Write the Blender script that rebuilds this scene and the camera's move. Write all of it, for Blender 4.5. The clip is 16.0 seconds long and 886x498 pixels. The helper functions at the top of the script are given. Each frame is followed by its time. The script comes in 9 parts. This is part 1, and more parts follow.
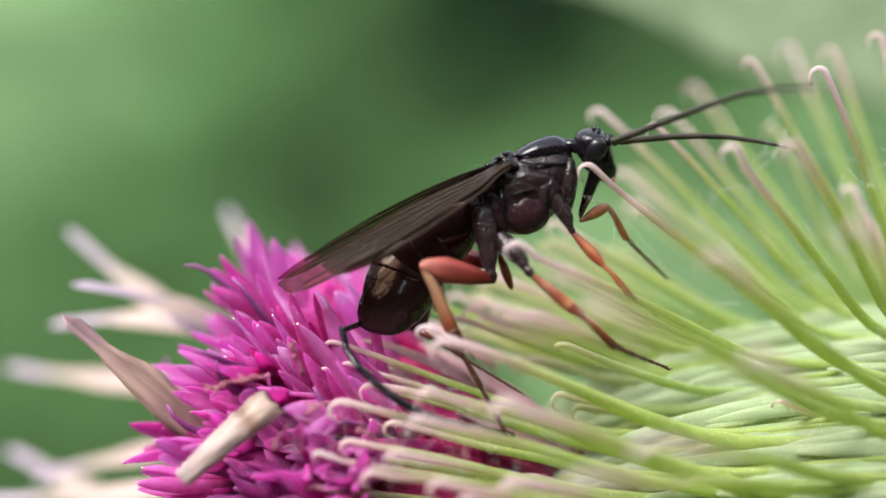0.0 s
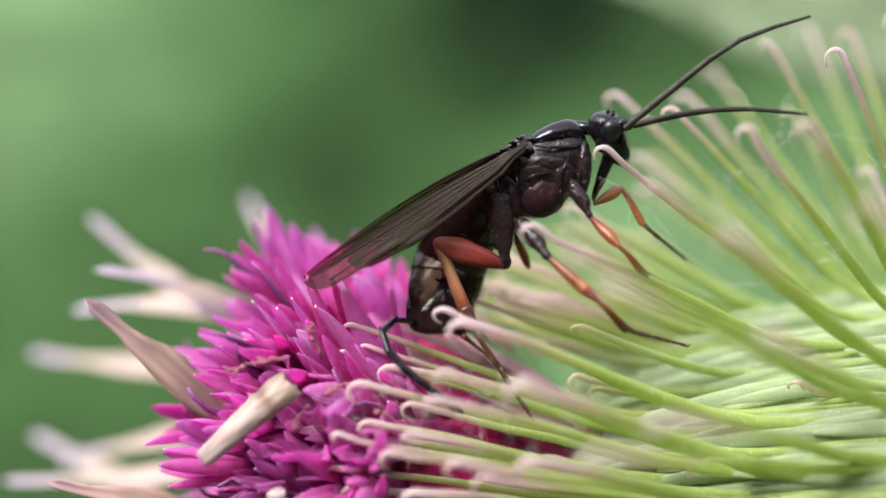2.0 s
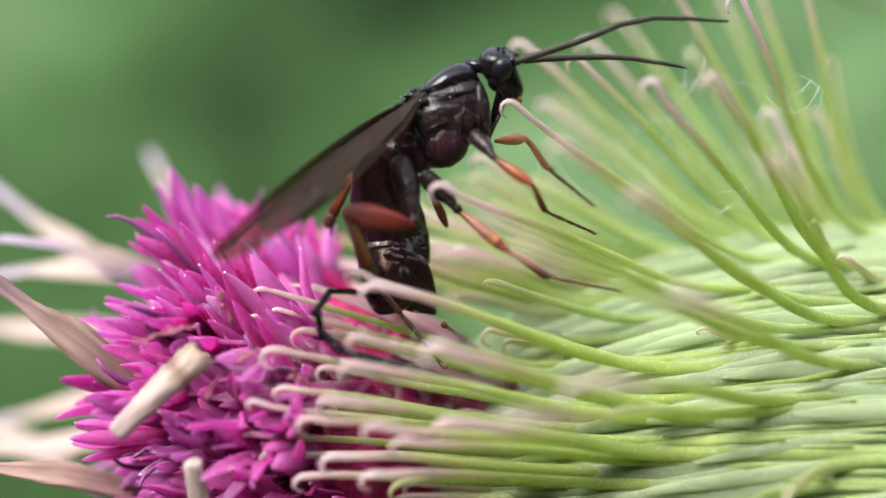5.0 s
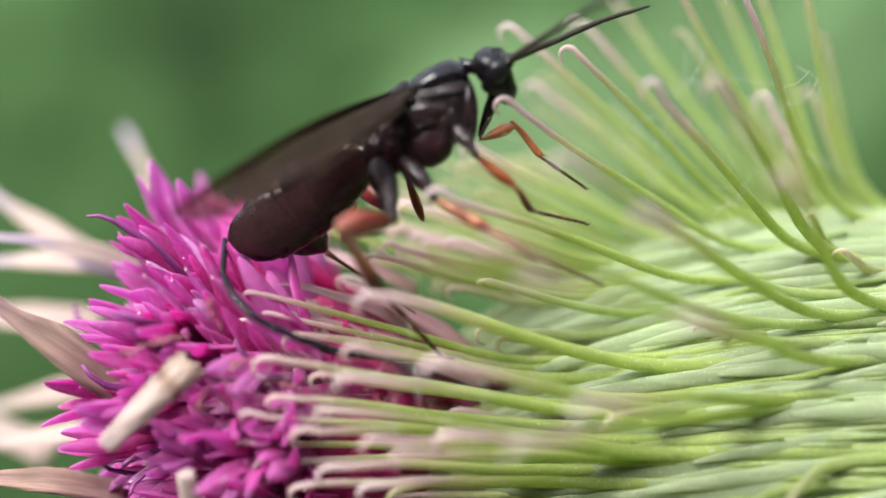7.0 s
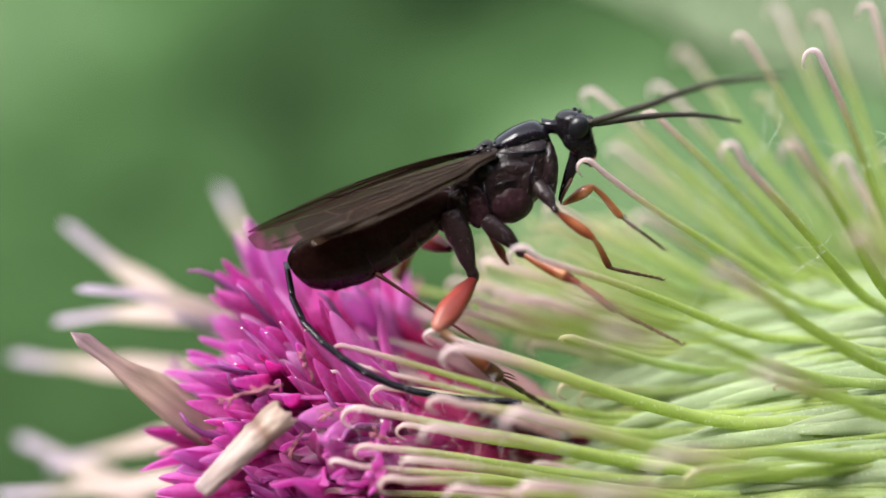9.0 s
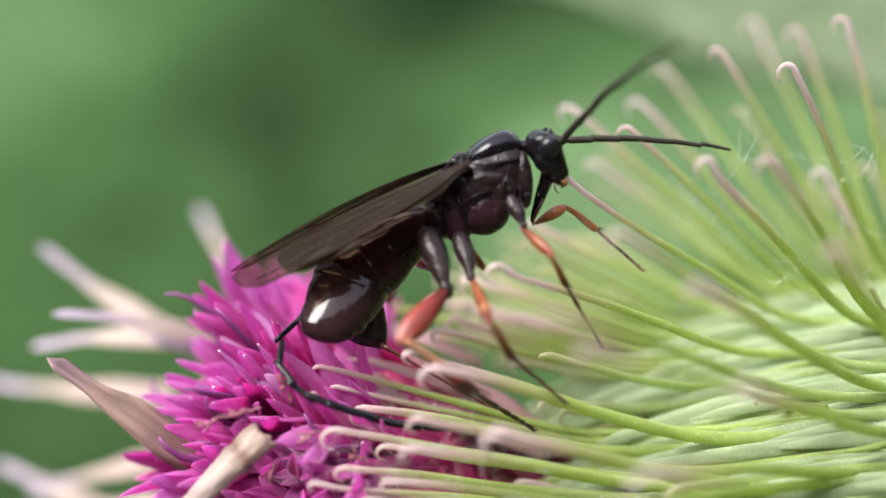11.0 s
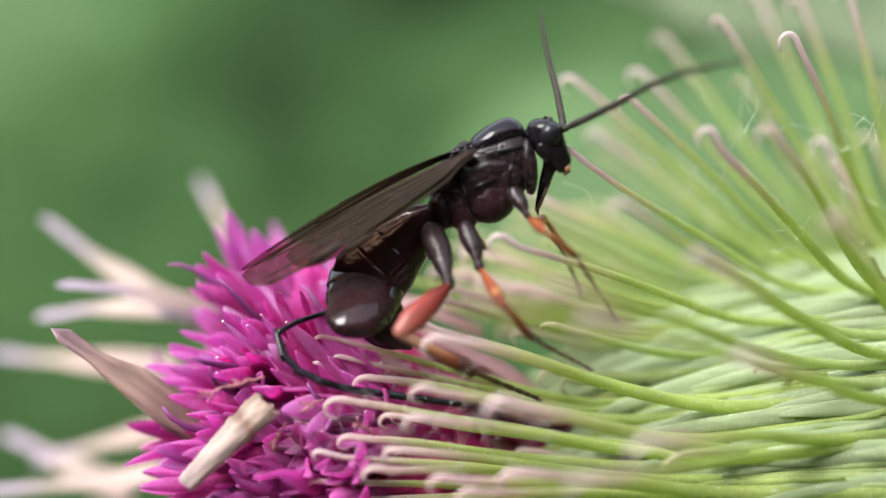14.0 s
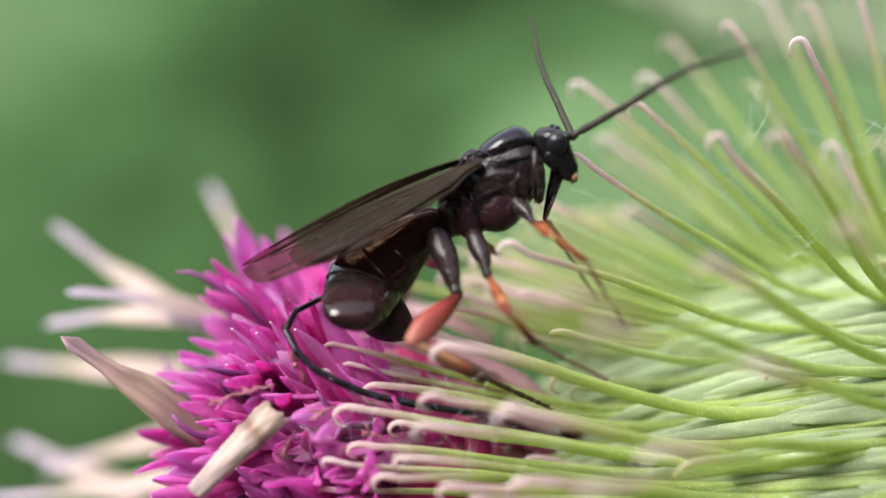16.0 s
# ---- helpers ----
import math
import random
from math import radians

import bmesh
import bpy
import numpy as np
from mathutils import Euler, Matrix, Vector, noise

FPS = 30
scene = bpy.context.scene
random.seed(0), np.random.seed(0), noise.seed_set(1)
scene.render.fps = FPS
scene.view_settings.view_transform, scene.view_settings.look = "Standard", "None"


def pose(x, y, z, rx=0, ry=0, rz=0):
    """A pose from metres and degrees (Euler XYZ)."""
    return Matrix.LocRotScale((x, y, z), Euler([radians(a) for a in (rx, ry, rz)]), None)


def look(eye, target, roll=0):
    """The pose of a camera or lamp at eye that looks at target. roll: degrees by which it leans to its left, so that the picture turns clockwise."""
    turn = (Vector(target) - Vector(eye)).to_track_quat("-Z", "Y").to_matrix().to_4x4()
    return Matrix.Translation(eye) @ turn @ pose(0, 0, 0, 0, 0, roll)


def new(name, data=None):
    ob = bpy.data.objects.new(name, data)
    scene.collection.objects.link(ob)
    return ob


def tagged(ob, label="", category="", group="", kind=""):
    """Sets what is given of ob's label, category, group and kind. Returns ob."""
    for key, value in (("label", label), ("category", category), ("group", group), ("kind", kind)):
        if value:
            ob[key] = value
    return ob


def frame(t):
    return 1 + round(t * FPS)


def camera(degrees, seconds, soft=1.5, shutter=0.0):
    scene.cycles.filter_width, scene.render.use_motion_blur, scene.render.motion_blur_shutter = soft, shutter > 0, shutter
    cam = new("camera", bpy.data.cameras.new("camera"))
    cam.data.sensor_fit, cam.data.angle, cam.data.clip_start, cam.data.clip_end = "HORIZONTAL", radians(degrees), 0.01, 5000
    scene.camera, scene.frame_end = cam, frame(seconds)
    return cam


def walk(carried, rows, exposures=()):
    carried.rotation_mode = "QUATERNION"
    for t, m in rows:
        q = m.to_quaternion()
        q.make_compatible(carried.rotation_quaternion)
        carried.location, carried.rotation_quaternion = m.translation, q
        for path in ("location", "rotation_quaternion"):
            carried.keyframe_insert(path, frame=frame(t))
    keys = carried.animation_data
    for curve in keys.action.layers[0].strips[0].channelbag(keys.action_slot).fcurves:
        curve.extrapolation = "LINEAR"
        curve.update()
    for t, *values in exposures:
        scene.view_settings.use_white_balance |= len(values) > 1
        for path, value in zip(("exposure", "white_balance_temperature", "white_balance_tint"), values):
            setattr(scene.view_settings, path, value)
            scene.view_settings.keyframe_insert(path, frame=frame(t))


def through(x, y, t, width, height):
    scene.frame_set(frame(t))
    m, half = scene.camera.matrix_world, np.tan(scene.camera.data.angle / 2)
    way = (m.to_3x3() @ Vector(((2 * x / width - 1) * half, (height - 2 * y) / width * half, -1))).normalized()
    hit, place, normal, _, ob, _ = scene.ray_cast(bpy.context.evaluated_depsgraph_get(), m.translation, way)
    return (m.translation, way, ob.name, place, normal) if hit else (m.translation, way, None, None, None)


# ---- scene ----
# A hook-bracted thistle-like flower head with a parasitic wasp on it, seen from a hand's width. Built in millimetres, kept in metres.
MM = 0.001
cam = camera(40.0, 16.0, soft=1.5)
cam.data.dof.use_dof = True
cam.data.dof.focus_distance = 0.0285
cam.data.dof.aperture_fstop = 24.0
PATH = [
    (0, (0.001586, -0.029234, 0.001187), (0.000042, 0.000721, 0.000602), 0.08),
    (0.5, (0.001611, -0.029315, 0.001190), (-0.000191, 0.000629, 0.000848), 0.09),
    (1, (0.001645, -0.029391, 0.001160), (-0.000283, 0.000545, 0.000751), 0.13),
    (1.5, (0.001703, -0.029404, 0.001108), (-0.000299, 0.000524, 0.000573), -0.05),
    (2, (0.001742, -0.029443, 0.001007), (-0.000367, 0.000471, 0.000198), -0.21),
    (2.5, (0.001844, -0.029472, 0.001067), (-0.000084, 0.000459, 0.000426), -0.35),
    (3, (0.001745, -0.029481, 0.001148), (-0.000361, 0.000439, 0.000556), -0.41),
    (3.5, (0.001803, -0.029567, 0.001161), (-0.000466, 0.000346, 0.000891), -0.33),
    (4, (0.002221, -0.029757, 0.000906), (0.001345, 0.000199, -0.000465), -1.70),
    (4.5, (0.002175, -0.029516, 0.000980), (0.001494, 0.000350, -0.001775), -1.47),
    (5, (0.001747, -0.029197, 0.001754), (0.001821, 0.000682, -0.000918), -2.04),
    (7.5, (0.001112, -0.028203, 0.003442), (0.001996, 0.001365, -0.001549), -2.52),
    (8, (0.001069, -0.028111, 0.003483), (0.001736, 0.001430, -0.001699), -2.56),
    (8.5, (0.001123, -0.028275, 0.003543), (0.001722, 0.001343, -0.001188), -2.97),
    (9, (0.001099, -0.029356, 0.003395), (0.000016, 0.000484, 0.000495), -2.52),
    (9.5, (0.001179, -0.029271, 0.003469), (0.000604, 0.000619, 0.000957), -2.97),
    (12, (0.001347, -0.029234, 0.003420), (0.000446, 0.000637, 0.000785), -3.41),
    (12.5, (0.001219, -0.029338, 0.003353), (0.000401, 0.000504, 0.000391), -3.17),
    (13, (0.001281, -0.029324, 0.003347), (0.000498, 0.000439, -0.000337), -3.18),
    (13.5, (0.001365, -0.029297, 0.003366), (0.000567, 0.000518, 0.000142), -3.25),
    (14, (0.001279, -0.029356, 0.003471), (0.000491, 0.000456, 0.000207), -3.45),
    (14.5, (0.001325, -0.029293, 0.003398), (0.000483, 0.000509, 0.000062), -3.36),
    (15, (0.001222, -0.029233, 0.003490), (0.000350, 0.000564, 0.000119), -3.57),
    (15.5, (0.001355, -0.029191, 0.003500), (0.000577, 0.000608, 0.000123), -3.70),
    (16, (0.001316, -0.029271, 0.003557), (0.000269, 0.000541, 0.000379), -3.65),
]
walk(cam, [(t, look(eye, target, roll)) for t, eye, target, roll in PATH], exposures=[(0, 2.28), (3.5, 2.28), (4.5, 2.36), (5.2, 2.32), (7.5, 2.26), (16, 2.24)])

# ---- light: a bright overcast sky, a broad weak sun from above ----
world = bpy.data.worlds.new("sky")
scene.world = world
world.use_nodes = True
nodes, links = world.node_tree.nodes, world.node_tree.links
sky = nodes.new("ShaderNodeTexSky")
sky.sky_type, sky.sun_disc = "NISHITA", False
sky.sun_elevation, sky.sun_rotation = radians(46), radians(221)
nodes["Background"].inputs["Strength"].default_value = 0.15
cloud = nodes.new("ShaderNodeHueSaturation")
cloud.inputs["Saturation"].default_value = 0.35
links.new(sky.outputs["Color"], cloud.inputs["Color"])
links.new(cloud.outputs["Color"], nodes["Background"].inputs["Color"])
sun = new("sun", bpy.data.lights.new("sun", "SUN"))
sun.data.energy, sun.data.angle, sun.data.color = 1.6, radians(32), (1.0, 0.97, 0.92)
sun.matrix_world = look((-0.50, -0.58, 0.80), (0, 0, 0))


# ---- materials ----
def shader(name):
    m = bpy.data.materials.new(name)
    m.use_nodes = True
    return m, m.node_tree.nodes, m.node_tree.links, m.node_tree.nodes["Principled BSDF"]


def two_scales(nodes, links, coarse, fine, coords="Object"):
    """A mask of 0 to 1 from a coarse and a fine noise (features per metre)."""
    where = nodes.new("ShaderNodeTexCoord")
    out = []
    for scale in (coarse, fine):
        n = nodes.new("ShaderNodeTexNoise")
        n.inputs["Scale"].default_value, n.inputs["Detail"].default_value = scale, 3.0
        links.new(where.outputs[coords], n.inputs["Vector"])
        out.append(n.outputs["Fac"])
    mix = nodes.new("ShaderNodeMath")
    mix.operation = "MULTIPLY_ADD"
    mix.inputs[1].default_value = 0.5
    links.new(out[0], mix.inputs[0])
    half = nodes.new("ShaderNodeMath")
    half.operation = "MULTIPLY"
    half.inputs[1].default_value = 0.5
    links.new(out[1], half.inputs[0])
    links.new(half.outputs[0], mix.inputs[2])
    return mix.outputs[0], out[1], where


def ramp(nodes, links, source, stops):
    r = nodes.new("ShaderNodeValToRGB")
    r.color_ramp.elements[0].position, r.color_ramp.elements[0].color = stops[0][0], (*stops[0][1], 1)
    r.color_ramp.elements[1].position, r.color_ramp.elements[1].color = stops[-1][0], (*stops[-1][1], 1)
    for at, colour in stops[1:-1]:
        r.color_ramp.elements.new(at).color = (*colour, 1)
    links.new(source, r.inputs["Fac"])
    return r.outputs["Color"]


def surface(name, dark, light, rough=0.5, coarse=900, fine=9000, bump=0.4, depth=0.02, coat=0.0, through=0.0, specular=0.5):
    """A grained material between two colours; depth of the relief in mm; through: the share of light that passes."""
    m, nodes, links, bsdf = shader(name)
    mask, grain, _ = two_scales(nodes, links, coarse, fine)
    colour = ramp(nodes, links, mask, [(0.3, dark), (0.7, light)])
    finish(nodes, links, bsdf, colour, grain, rough, bump, depth, coat, through, specular)
    return m


def finish(nodes, links, bsdf, colour, grain, rough, bump, depth, coat, through, specular):
    links.new(colour, bsdf.inputs["Base Color"])
    bsdf.inputs["Roughness"].default_value = rough
    bsdf.inputs["Coat Weight"].default_value, bsdf.inputs["Coat Roughness"].default_value = coat, 0.05
    bsdf.inputs["Specular IOR Level"].default_value = specular
    b = nodes.new("ShaderNodeBump")
    b.inputs["Strength"].default_value, b.inputs["Distance"].default_value = bump, depth * MM
    links.new(grain, b.inputs["Height"])
    links.new(b.outputs["Normal"], bsdf.inputs["Normal"])
    links.new(b.outputs["Normal"], bsdf.inputs["Coat Normal"])
    if through:
        glow = nodes.new("ShaderNodeBsdfTranslucent")
        links.new(colour, glow.inputs["Color"])
        mix = nodes.new("ShaderNodeMixShader")
        mix.inputs["Fac"].default_value = through
        links.new(bsdf.outputs["BSDF"], mix.inputs[1])
        links.new(glow.outputs["BSDF"], mix.inputs[2])
        links.new(mix.outputs["Shader"], nodes["Material Output"].inputs["Surface"])


def along(name, length, stops, rough=0.45, through=0.3, fine=7000, stray=0.12, bump=0.35, depth=0.02, coat=0.0, streaks=0.35, dust=0.0):
    """A material whose colour changes along the thing's own x axis over that many millimetres."""
    m, nodes, links, bsdf = shader(name)
    mask, grain, where = two_scales(nodes, links, 700, fine)
    lengthwise = nodes.new("ShaderNodeMapping")
    lengthwise.inputs["Scale"].default_value = (0.1, 1.0, 1.0)
    links.new(where.outputs["Object"], lengthwise.inputs["Vector"])
    fibres = nodes.new("ShaderNodeTexNoise")
    fibres.inputs["Scale"].default_value, fibres.inputs["Detail"].default_value = fine, 4.0
    links.new(lengthwise.outputs["Vector"], fibres.inputs["Vector"])
    grain = fibres.outputs["Fac"]
    split = nodes.new("ShaderNodeSeparateXYZ")
    links.new(where.outputs["Object"], split.inputs["Vector"])
    far = nodes.new("ShaderNodeMath")
    far.operation = "MULTIPLY_ADD"
    far.inputs[1].default_value = 1000.0 / length
    links.new(split.outputs["X"], far.inputs[0])
    shift = nodes.new("ShaderNodeMath")
    shift.operation = "MULTIPLY_ADD"
    shift.inputs[1].default_value, shift.inputs[2].default_value = 2 * stray, -stray
    links.new(mask, shift.inputs[0])
    links.new(shift.outputs[0], far.inputs[2])
    each = nodes.new("ShaderNodeObjectInfo")
    vary = nodes.new("ShaderNodeMath")
    vary.operation = "MULTIPLY_ADD"
    vary.inputs[1].default_value = stray
    links.new(each.outputs["Random"], vary.inputs[0])
    links.new(far.outputs[0], vary.inputs[2])
    colour = ramp(nodes, links, vary.outputs[0], stops)
    streak = nodes.new("ShaderNodeMix")
    streak.data_type, streak.blend_type = "RGBA", "MULTIPLY"
    streak.inputs["Factor"].default_value = streaks
    links.new(colour, streak.inputs[6])
    links.new(ramp(nodes, links, grain, [(0.35, (0.35, 0.35, 0.35)), (0.62, (1.0, 1.0, 1.0))]), streak.inputs[7])
    colour = streak.outputs[2]
    if dust:
        # pale grains of dust and hair roots scattered on the skin
        grains = nodes.new("ShaderNodeTexNoise")
        grains.inputs["Scale"].default_value, grains.inputs["Detail"].default_value = 13000, 2.0
        links.new(where.outputs["Object"], grains.inputs["Vector"])
        spots = nodes.new("ShaderNodeMix")
        spots.data_type = "RGBA"
        spots.inputs[7].default_value = (0.86, 0.86, 0.80, 1)
        links.new(ramp(nodes, links, grains.outputs["Fac"], [(0.60, (0.0, 0.0, 0.0)), (0.72, (dust, dust, dust))]), spots.inputs["Factor"])
        links.new(colour, spots.inputs[6])
        colour = spots.outputs[2]
    finish(nodes, links, bsdf, colour, grain, rough, bump, depth, coat, through, 0.28)
    return m


bract_skin = along("bract_skin", 12.0, [(0.0, (0.93, 0.81, 0.82)), (0.05, (0.87, 0.71, 0.71)), (0.13, (0.76, 0.60, 0.56)), (0.21, (0.63, 0.62, 0.34)), (0.32, (0.54, 0.64, 0.21)), (0.7, (0.52, 0.63, 0.21)), (1.0, (0.57, 0.67, 0.33))], rough=0.5, through=0.64, streaks=0.2, stray=0.08, bump=0.6, depth=0.03, coat=0.12, dust=0.6)
green_skin = along("green_bract_skin", 10.0, [(0.0, (0.78, 0.66, 0.58)), (0.10, (0.61, 0.60, 0.36)), (0.4, (0.48, 0.60, 0.22)), (1.0, (0.50, 0.62, 0.29))], through=0.64, streaks=0.2, dust=0.4)
scale_skin = along("scale_skin", 9.0, [(0.0, (0.65, 0.71, 0.50)), (0.3, (0.60, 0.69, 0.44)), (1.0, (0.53, 0.65, 0.37))], rough=0.6, through=0.65, bump=0.5, depth=0.03, streaks=0.25, stray=0.3, dust=0.6)
inner_skin = along("inner_bract_skin", 6.0, [(0.0, (0.78, 0.60, 0.60)), (0.3, (0.74, 0.48, 0.50)), (0.6, (0.66, 0.38, 0.40)), (1.0, (0.58, 0.34, 0.30))], through=0.45, stray=0.25)
crimson_skin = along("crimson_bract_skin", 5.0, [(0.0, (0.66, 0.26, 0.40)), (0.2, (0.50, 0.07, 0.22)), (0.6, (0.40, 0.025, 0.12)), (1.0, (0.32, 0.03, 0.09))], through=0.45, stray=0.3)
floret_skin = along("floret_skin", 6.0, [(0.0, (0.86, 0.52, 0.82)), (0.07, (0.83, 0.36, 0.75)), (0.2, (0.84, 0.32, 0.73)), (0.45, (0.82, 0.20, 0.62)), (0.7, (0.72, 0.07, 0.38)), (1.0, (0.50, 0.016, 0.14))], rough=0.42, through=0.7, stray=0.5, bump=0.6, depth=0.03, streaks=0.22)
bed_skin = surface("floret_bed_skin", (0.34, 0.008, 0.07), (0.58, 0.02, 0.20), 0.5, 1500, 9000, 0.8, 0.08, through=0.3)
ray_skin = along("pale_strap_skin", 4.5, [(0.0, (0.52, 0.43, 0.53)), (0.4, (0.57, 0.45, 0.53)), (0.65, (0.60, 0.48, 0.41)), (1.0, (0.63, 0.48, 0.43))], through=0.4)
dry_skin = along("dry_strap_skin", 5.0, [(0.0, (0.42, 0.27, 0.31)), (0.3, (0.50, 0.33, 0.29)), (0.5, (0.52, 0.36, 0.28)), (1.0, (0.48, 0.29, 0.29))], rough=0.7, through=0.25, bump=0.9, depth=0.06, streaks=0.5)
straw_skin = along("straw_skin", 3.0, [(0.0, (0.64, 0.50, 0.48)), (0.2, (0.56, 0.42, 0.39)), (0.55, (0.60, 0.47, 0.42)), (0.68, (0.34, 0.20, 0.15)), (0.75, (0.56, 0.42, 0.35)), (1.0, (0.42, 0.28, 0.22))], rough=0.6, through=0.25, bump=1.0, depth=0.07, stray=0.1, streaks=0.7)
withered_skin = surface("withered_skin", (0.22, 0.05, 0.09), (0.40, 0.14, 0.18), 0.6, 3000, 16000, 0.8, 0.03, through=0.2)
anther_skin = surface("anther_skin", (0.10, 0.012, 0.10), (0.28, 0.06, 0.22), 0.5, 2000, 20000)
pollen_skin = surface("pollen_skin", (0.70, 0.52, 0.48), (0.88, 0.78, 0.74), 0.8, 4000, 30000)
core_skin = surface("involucre_skin", (0.52, 0.62, 0.36), (0.66, 0.74, 0.48), 0.6, 300, 4000, through=0.1)
fine_hair_skin = surface("fine_hair_skin", (0.14, 0.12, 0.13), (0.30, 0.27, 0.28), 0.4, 4000, 20000, through=0.3)
hair_skin = surface("hair_skin", (0.80, 0.80, 0.76), (0.9, 0.9, 0.86), 0.4, 4000, 20000, through=0.3)
chitin = surface("black_chitin", (0.004, 0.003, 0.005), (0.010, 0.007, 0.011), 0.18, 1500, 12000, 0.3, 0.005, coat=0.36, specular=0.1)
chitin_rough = surface("punctured_chitin", (0.004, 0.003, 0.003), (0.025, 0.013, 0.014), 0.32, 1600, 9000, 1.0, 0.034, coat=0.28, specular=0.1)
antenna_skin = surface("antenna_skin", (0.012, 0.010, 0.008), (0.045, 0.040, 0.030), 0.45, 2500, 12000, 0.7, 0.02, specular=0.15)
gaster_skin = surface("gaster_chitin", (0.006, 0.003, 0.004), (0.030, 0.013, 0.014), 0.12, 900, 9000, 0.4, 0.010, coat=0.42, specular=0.1)
chitin_head = surface("head_chitin", (0.003, 0.003, 0.004), (0.012, 0.009, 0.011), 0.24, 1500, 11000, 0.9, 0.022, coat=0.32, specular=0.1)
breast_skin = surface("breast_chitin", (0.008, 0.003, 0.005), (0.040, 0.016, 0.020), 0.34, 1500, 9500, 1.0, 0.035, coat=0.16, specular=0.1)
jaw_skin = surface("jaw_skin", (0.10, 0.03, 0.012), (0.30, 0.14, 0.06), 0.3, 3000, 12000, coat=0.3)
eye_skin = surface("eye_facets", (0.006, 0.006, 0.008), (0.013, 0.012, 0.015), 0.30, 3000, 40000, 0.5, 0.005, coat=0.12, specular=0.22)
needle_skin = surface("needle_skin", (0.060, 0.010, 0.008), (0.14, 0.026, 0.017), 0.3, 1500, 9000, 0.4, 0.01, coat=0.3, through=0.12)


def leg_skin(name, length, stops):
    """A glossy, half-clear leg whose colour changes from joint to joint."""
    return along(name, length, stops, rough=0.34, through=0.25, stray=0.08, bump=0.4, depth=0.012, coat=0.14, streaks=0.5)


orange_limb = surface("orange_limb", (0.28, 0.075, 0.025), (0.50, 0.18, 0.065), 0.32, 1500, 9000, 0.4, 0.01, coat=0.3, through=0.15)
dark_limb = surface("dark_limb", (0.03, 0.010, 0.006), (0.09, 0.030, 0.014), 0.4, 1500, 12000, 0.6, 0.012)
vein_skin = surface("wing_vein", (0.010, 0.006, 0.004), (0.03, 0.018, 0.011), 0.5, 1500, 9000, specular=0.12)


def membrane():
    """Smoky wing film: it lets about half of the light through and mirrors the sky."""
    m, nodes, links, bsdf = shader("wing_film")
    mask, grain, _ = two_scales(nodes, links, 1100, 7000)
    links.new(ramp(nodes, links, mask, [(0.35, (0.014, 0.009, 0.007)), (0.65, (0.050, 0.034, 0.024))]), bsdf.inputs["Base Color"])
    bsdf.inputs["Roughness"].default_value, bsdf.inputs["Specular IOR Level"].default_value = 0.26, 0.08
    b = nodes.new("ShaderNodeBump")
    b.inputs["Strength"].default_value, b.inputs["Distance"].default_value = 0.5, 0.05 * MM
    links.new(mask, b.inputs["Height"])
    links.new(b.outputs["Normal"], bsdf.inputs["Normal"])
    clear = nodes.new("ShaderNodeBsdfTransparent")
    clear.inputs["Color"].default_value = (0.52, 0.40, 0.33, 1)
    mix = nodes.new("ShaderNodeMixShader")
    links.new(ramp(nodes, links, mask, [(0.35, (0.46, 0.46, 0.46)), (0.65, (0.76, 0.76, 0.76))]), mix.inputs["Fac"])
    links.new(bsdf.outputs["BSDF"], mix.inputs[1])
    links.new(clear.outputs["BSDF"], mix.inputs[2])
    links.new(mix.outputs["Shader"], nodes["Material Output"].inputs["Surface"])
    return m


wing_film = membrane()
leaf_pale = surface("pale_leaf_underside", (0.055, 0.095, 0.035), (0.28, 0.345, 0.21), 0.75, 700, 2600, 1.0, 0.5, through=0.25, specular=0.2)
# the greens of the growth, from the deepest to the palest; the wall behind has its light and shade painted with them
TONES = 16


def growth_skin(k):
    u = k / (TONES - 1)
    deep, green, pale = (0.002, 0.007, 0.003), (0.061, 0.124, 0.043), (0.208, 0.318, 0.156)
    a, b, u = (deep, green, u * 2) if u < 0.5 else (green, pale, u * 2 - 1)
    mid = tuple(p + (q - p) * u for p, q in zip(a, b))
    return surface("growth_green_and_shade", tuple(0.92 * c for c in mid), tuple(1.08 * c for c in mid), 0.75, 30, 300, through=0.25, specular=0.04)


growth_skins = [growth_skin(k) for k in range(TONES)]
stalk_skin = surface("stalk_skin", (0.16, 0.22, 0.07), (0.28, 0.34, 0.12), 0.6, 200, 2000)
soil_skin = surface("soil", (0.03, 0.025, 0.015), (0.07, 0.09, 0.03), 0.9, 8, 90, 1.0, 8)


# ---- mesh tools (millimetres in, metres out) ----
def part(name, bm, material, parent=None, label="", smooth=True):
    """Links a bmesh as ONE mesh object under a thing or a part."""
    me = bpy.data.meshes.new(name)
    bmesh.ops.recalc_face_normals(bm, faces=bm.faces)
    bmesh.ops.scale(bm, vec=(MM, MM, MM), verts=bm.verts)
    bm.to_mesh(me)
    bm.free()
    for p in me.polygons:
        p.use_smooth = smooth
    me.materials.append(material)
    ob = new(name, me)
    ob.parent = parent
    return tagged(ob, label=label)


def thing(name, label, category, group="", kind=""):
    return tagged(new(name), label, category, group, kind)


def skin(bm, rings, close=(True, True)):
    """Joins rings of vertices into a skin, closed at its ends."""
    n = len(rings[0])
    for a, b in zip(rings, rings[1:]):
        for i in range(n):
            bm.faces.new((a[i], a[(i + 1) % n], b[(i + 1) % n], b[i]))
    if close[0]:
        bm.faces.new(rings[0][::-1])
    if close[1]:
        bm.faces.new(rings[-1])


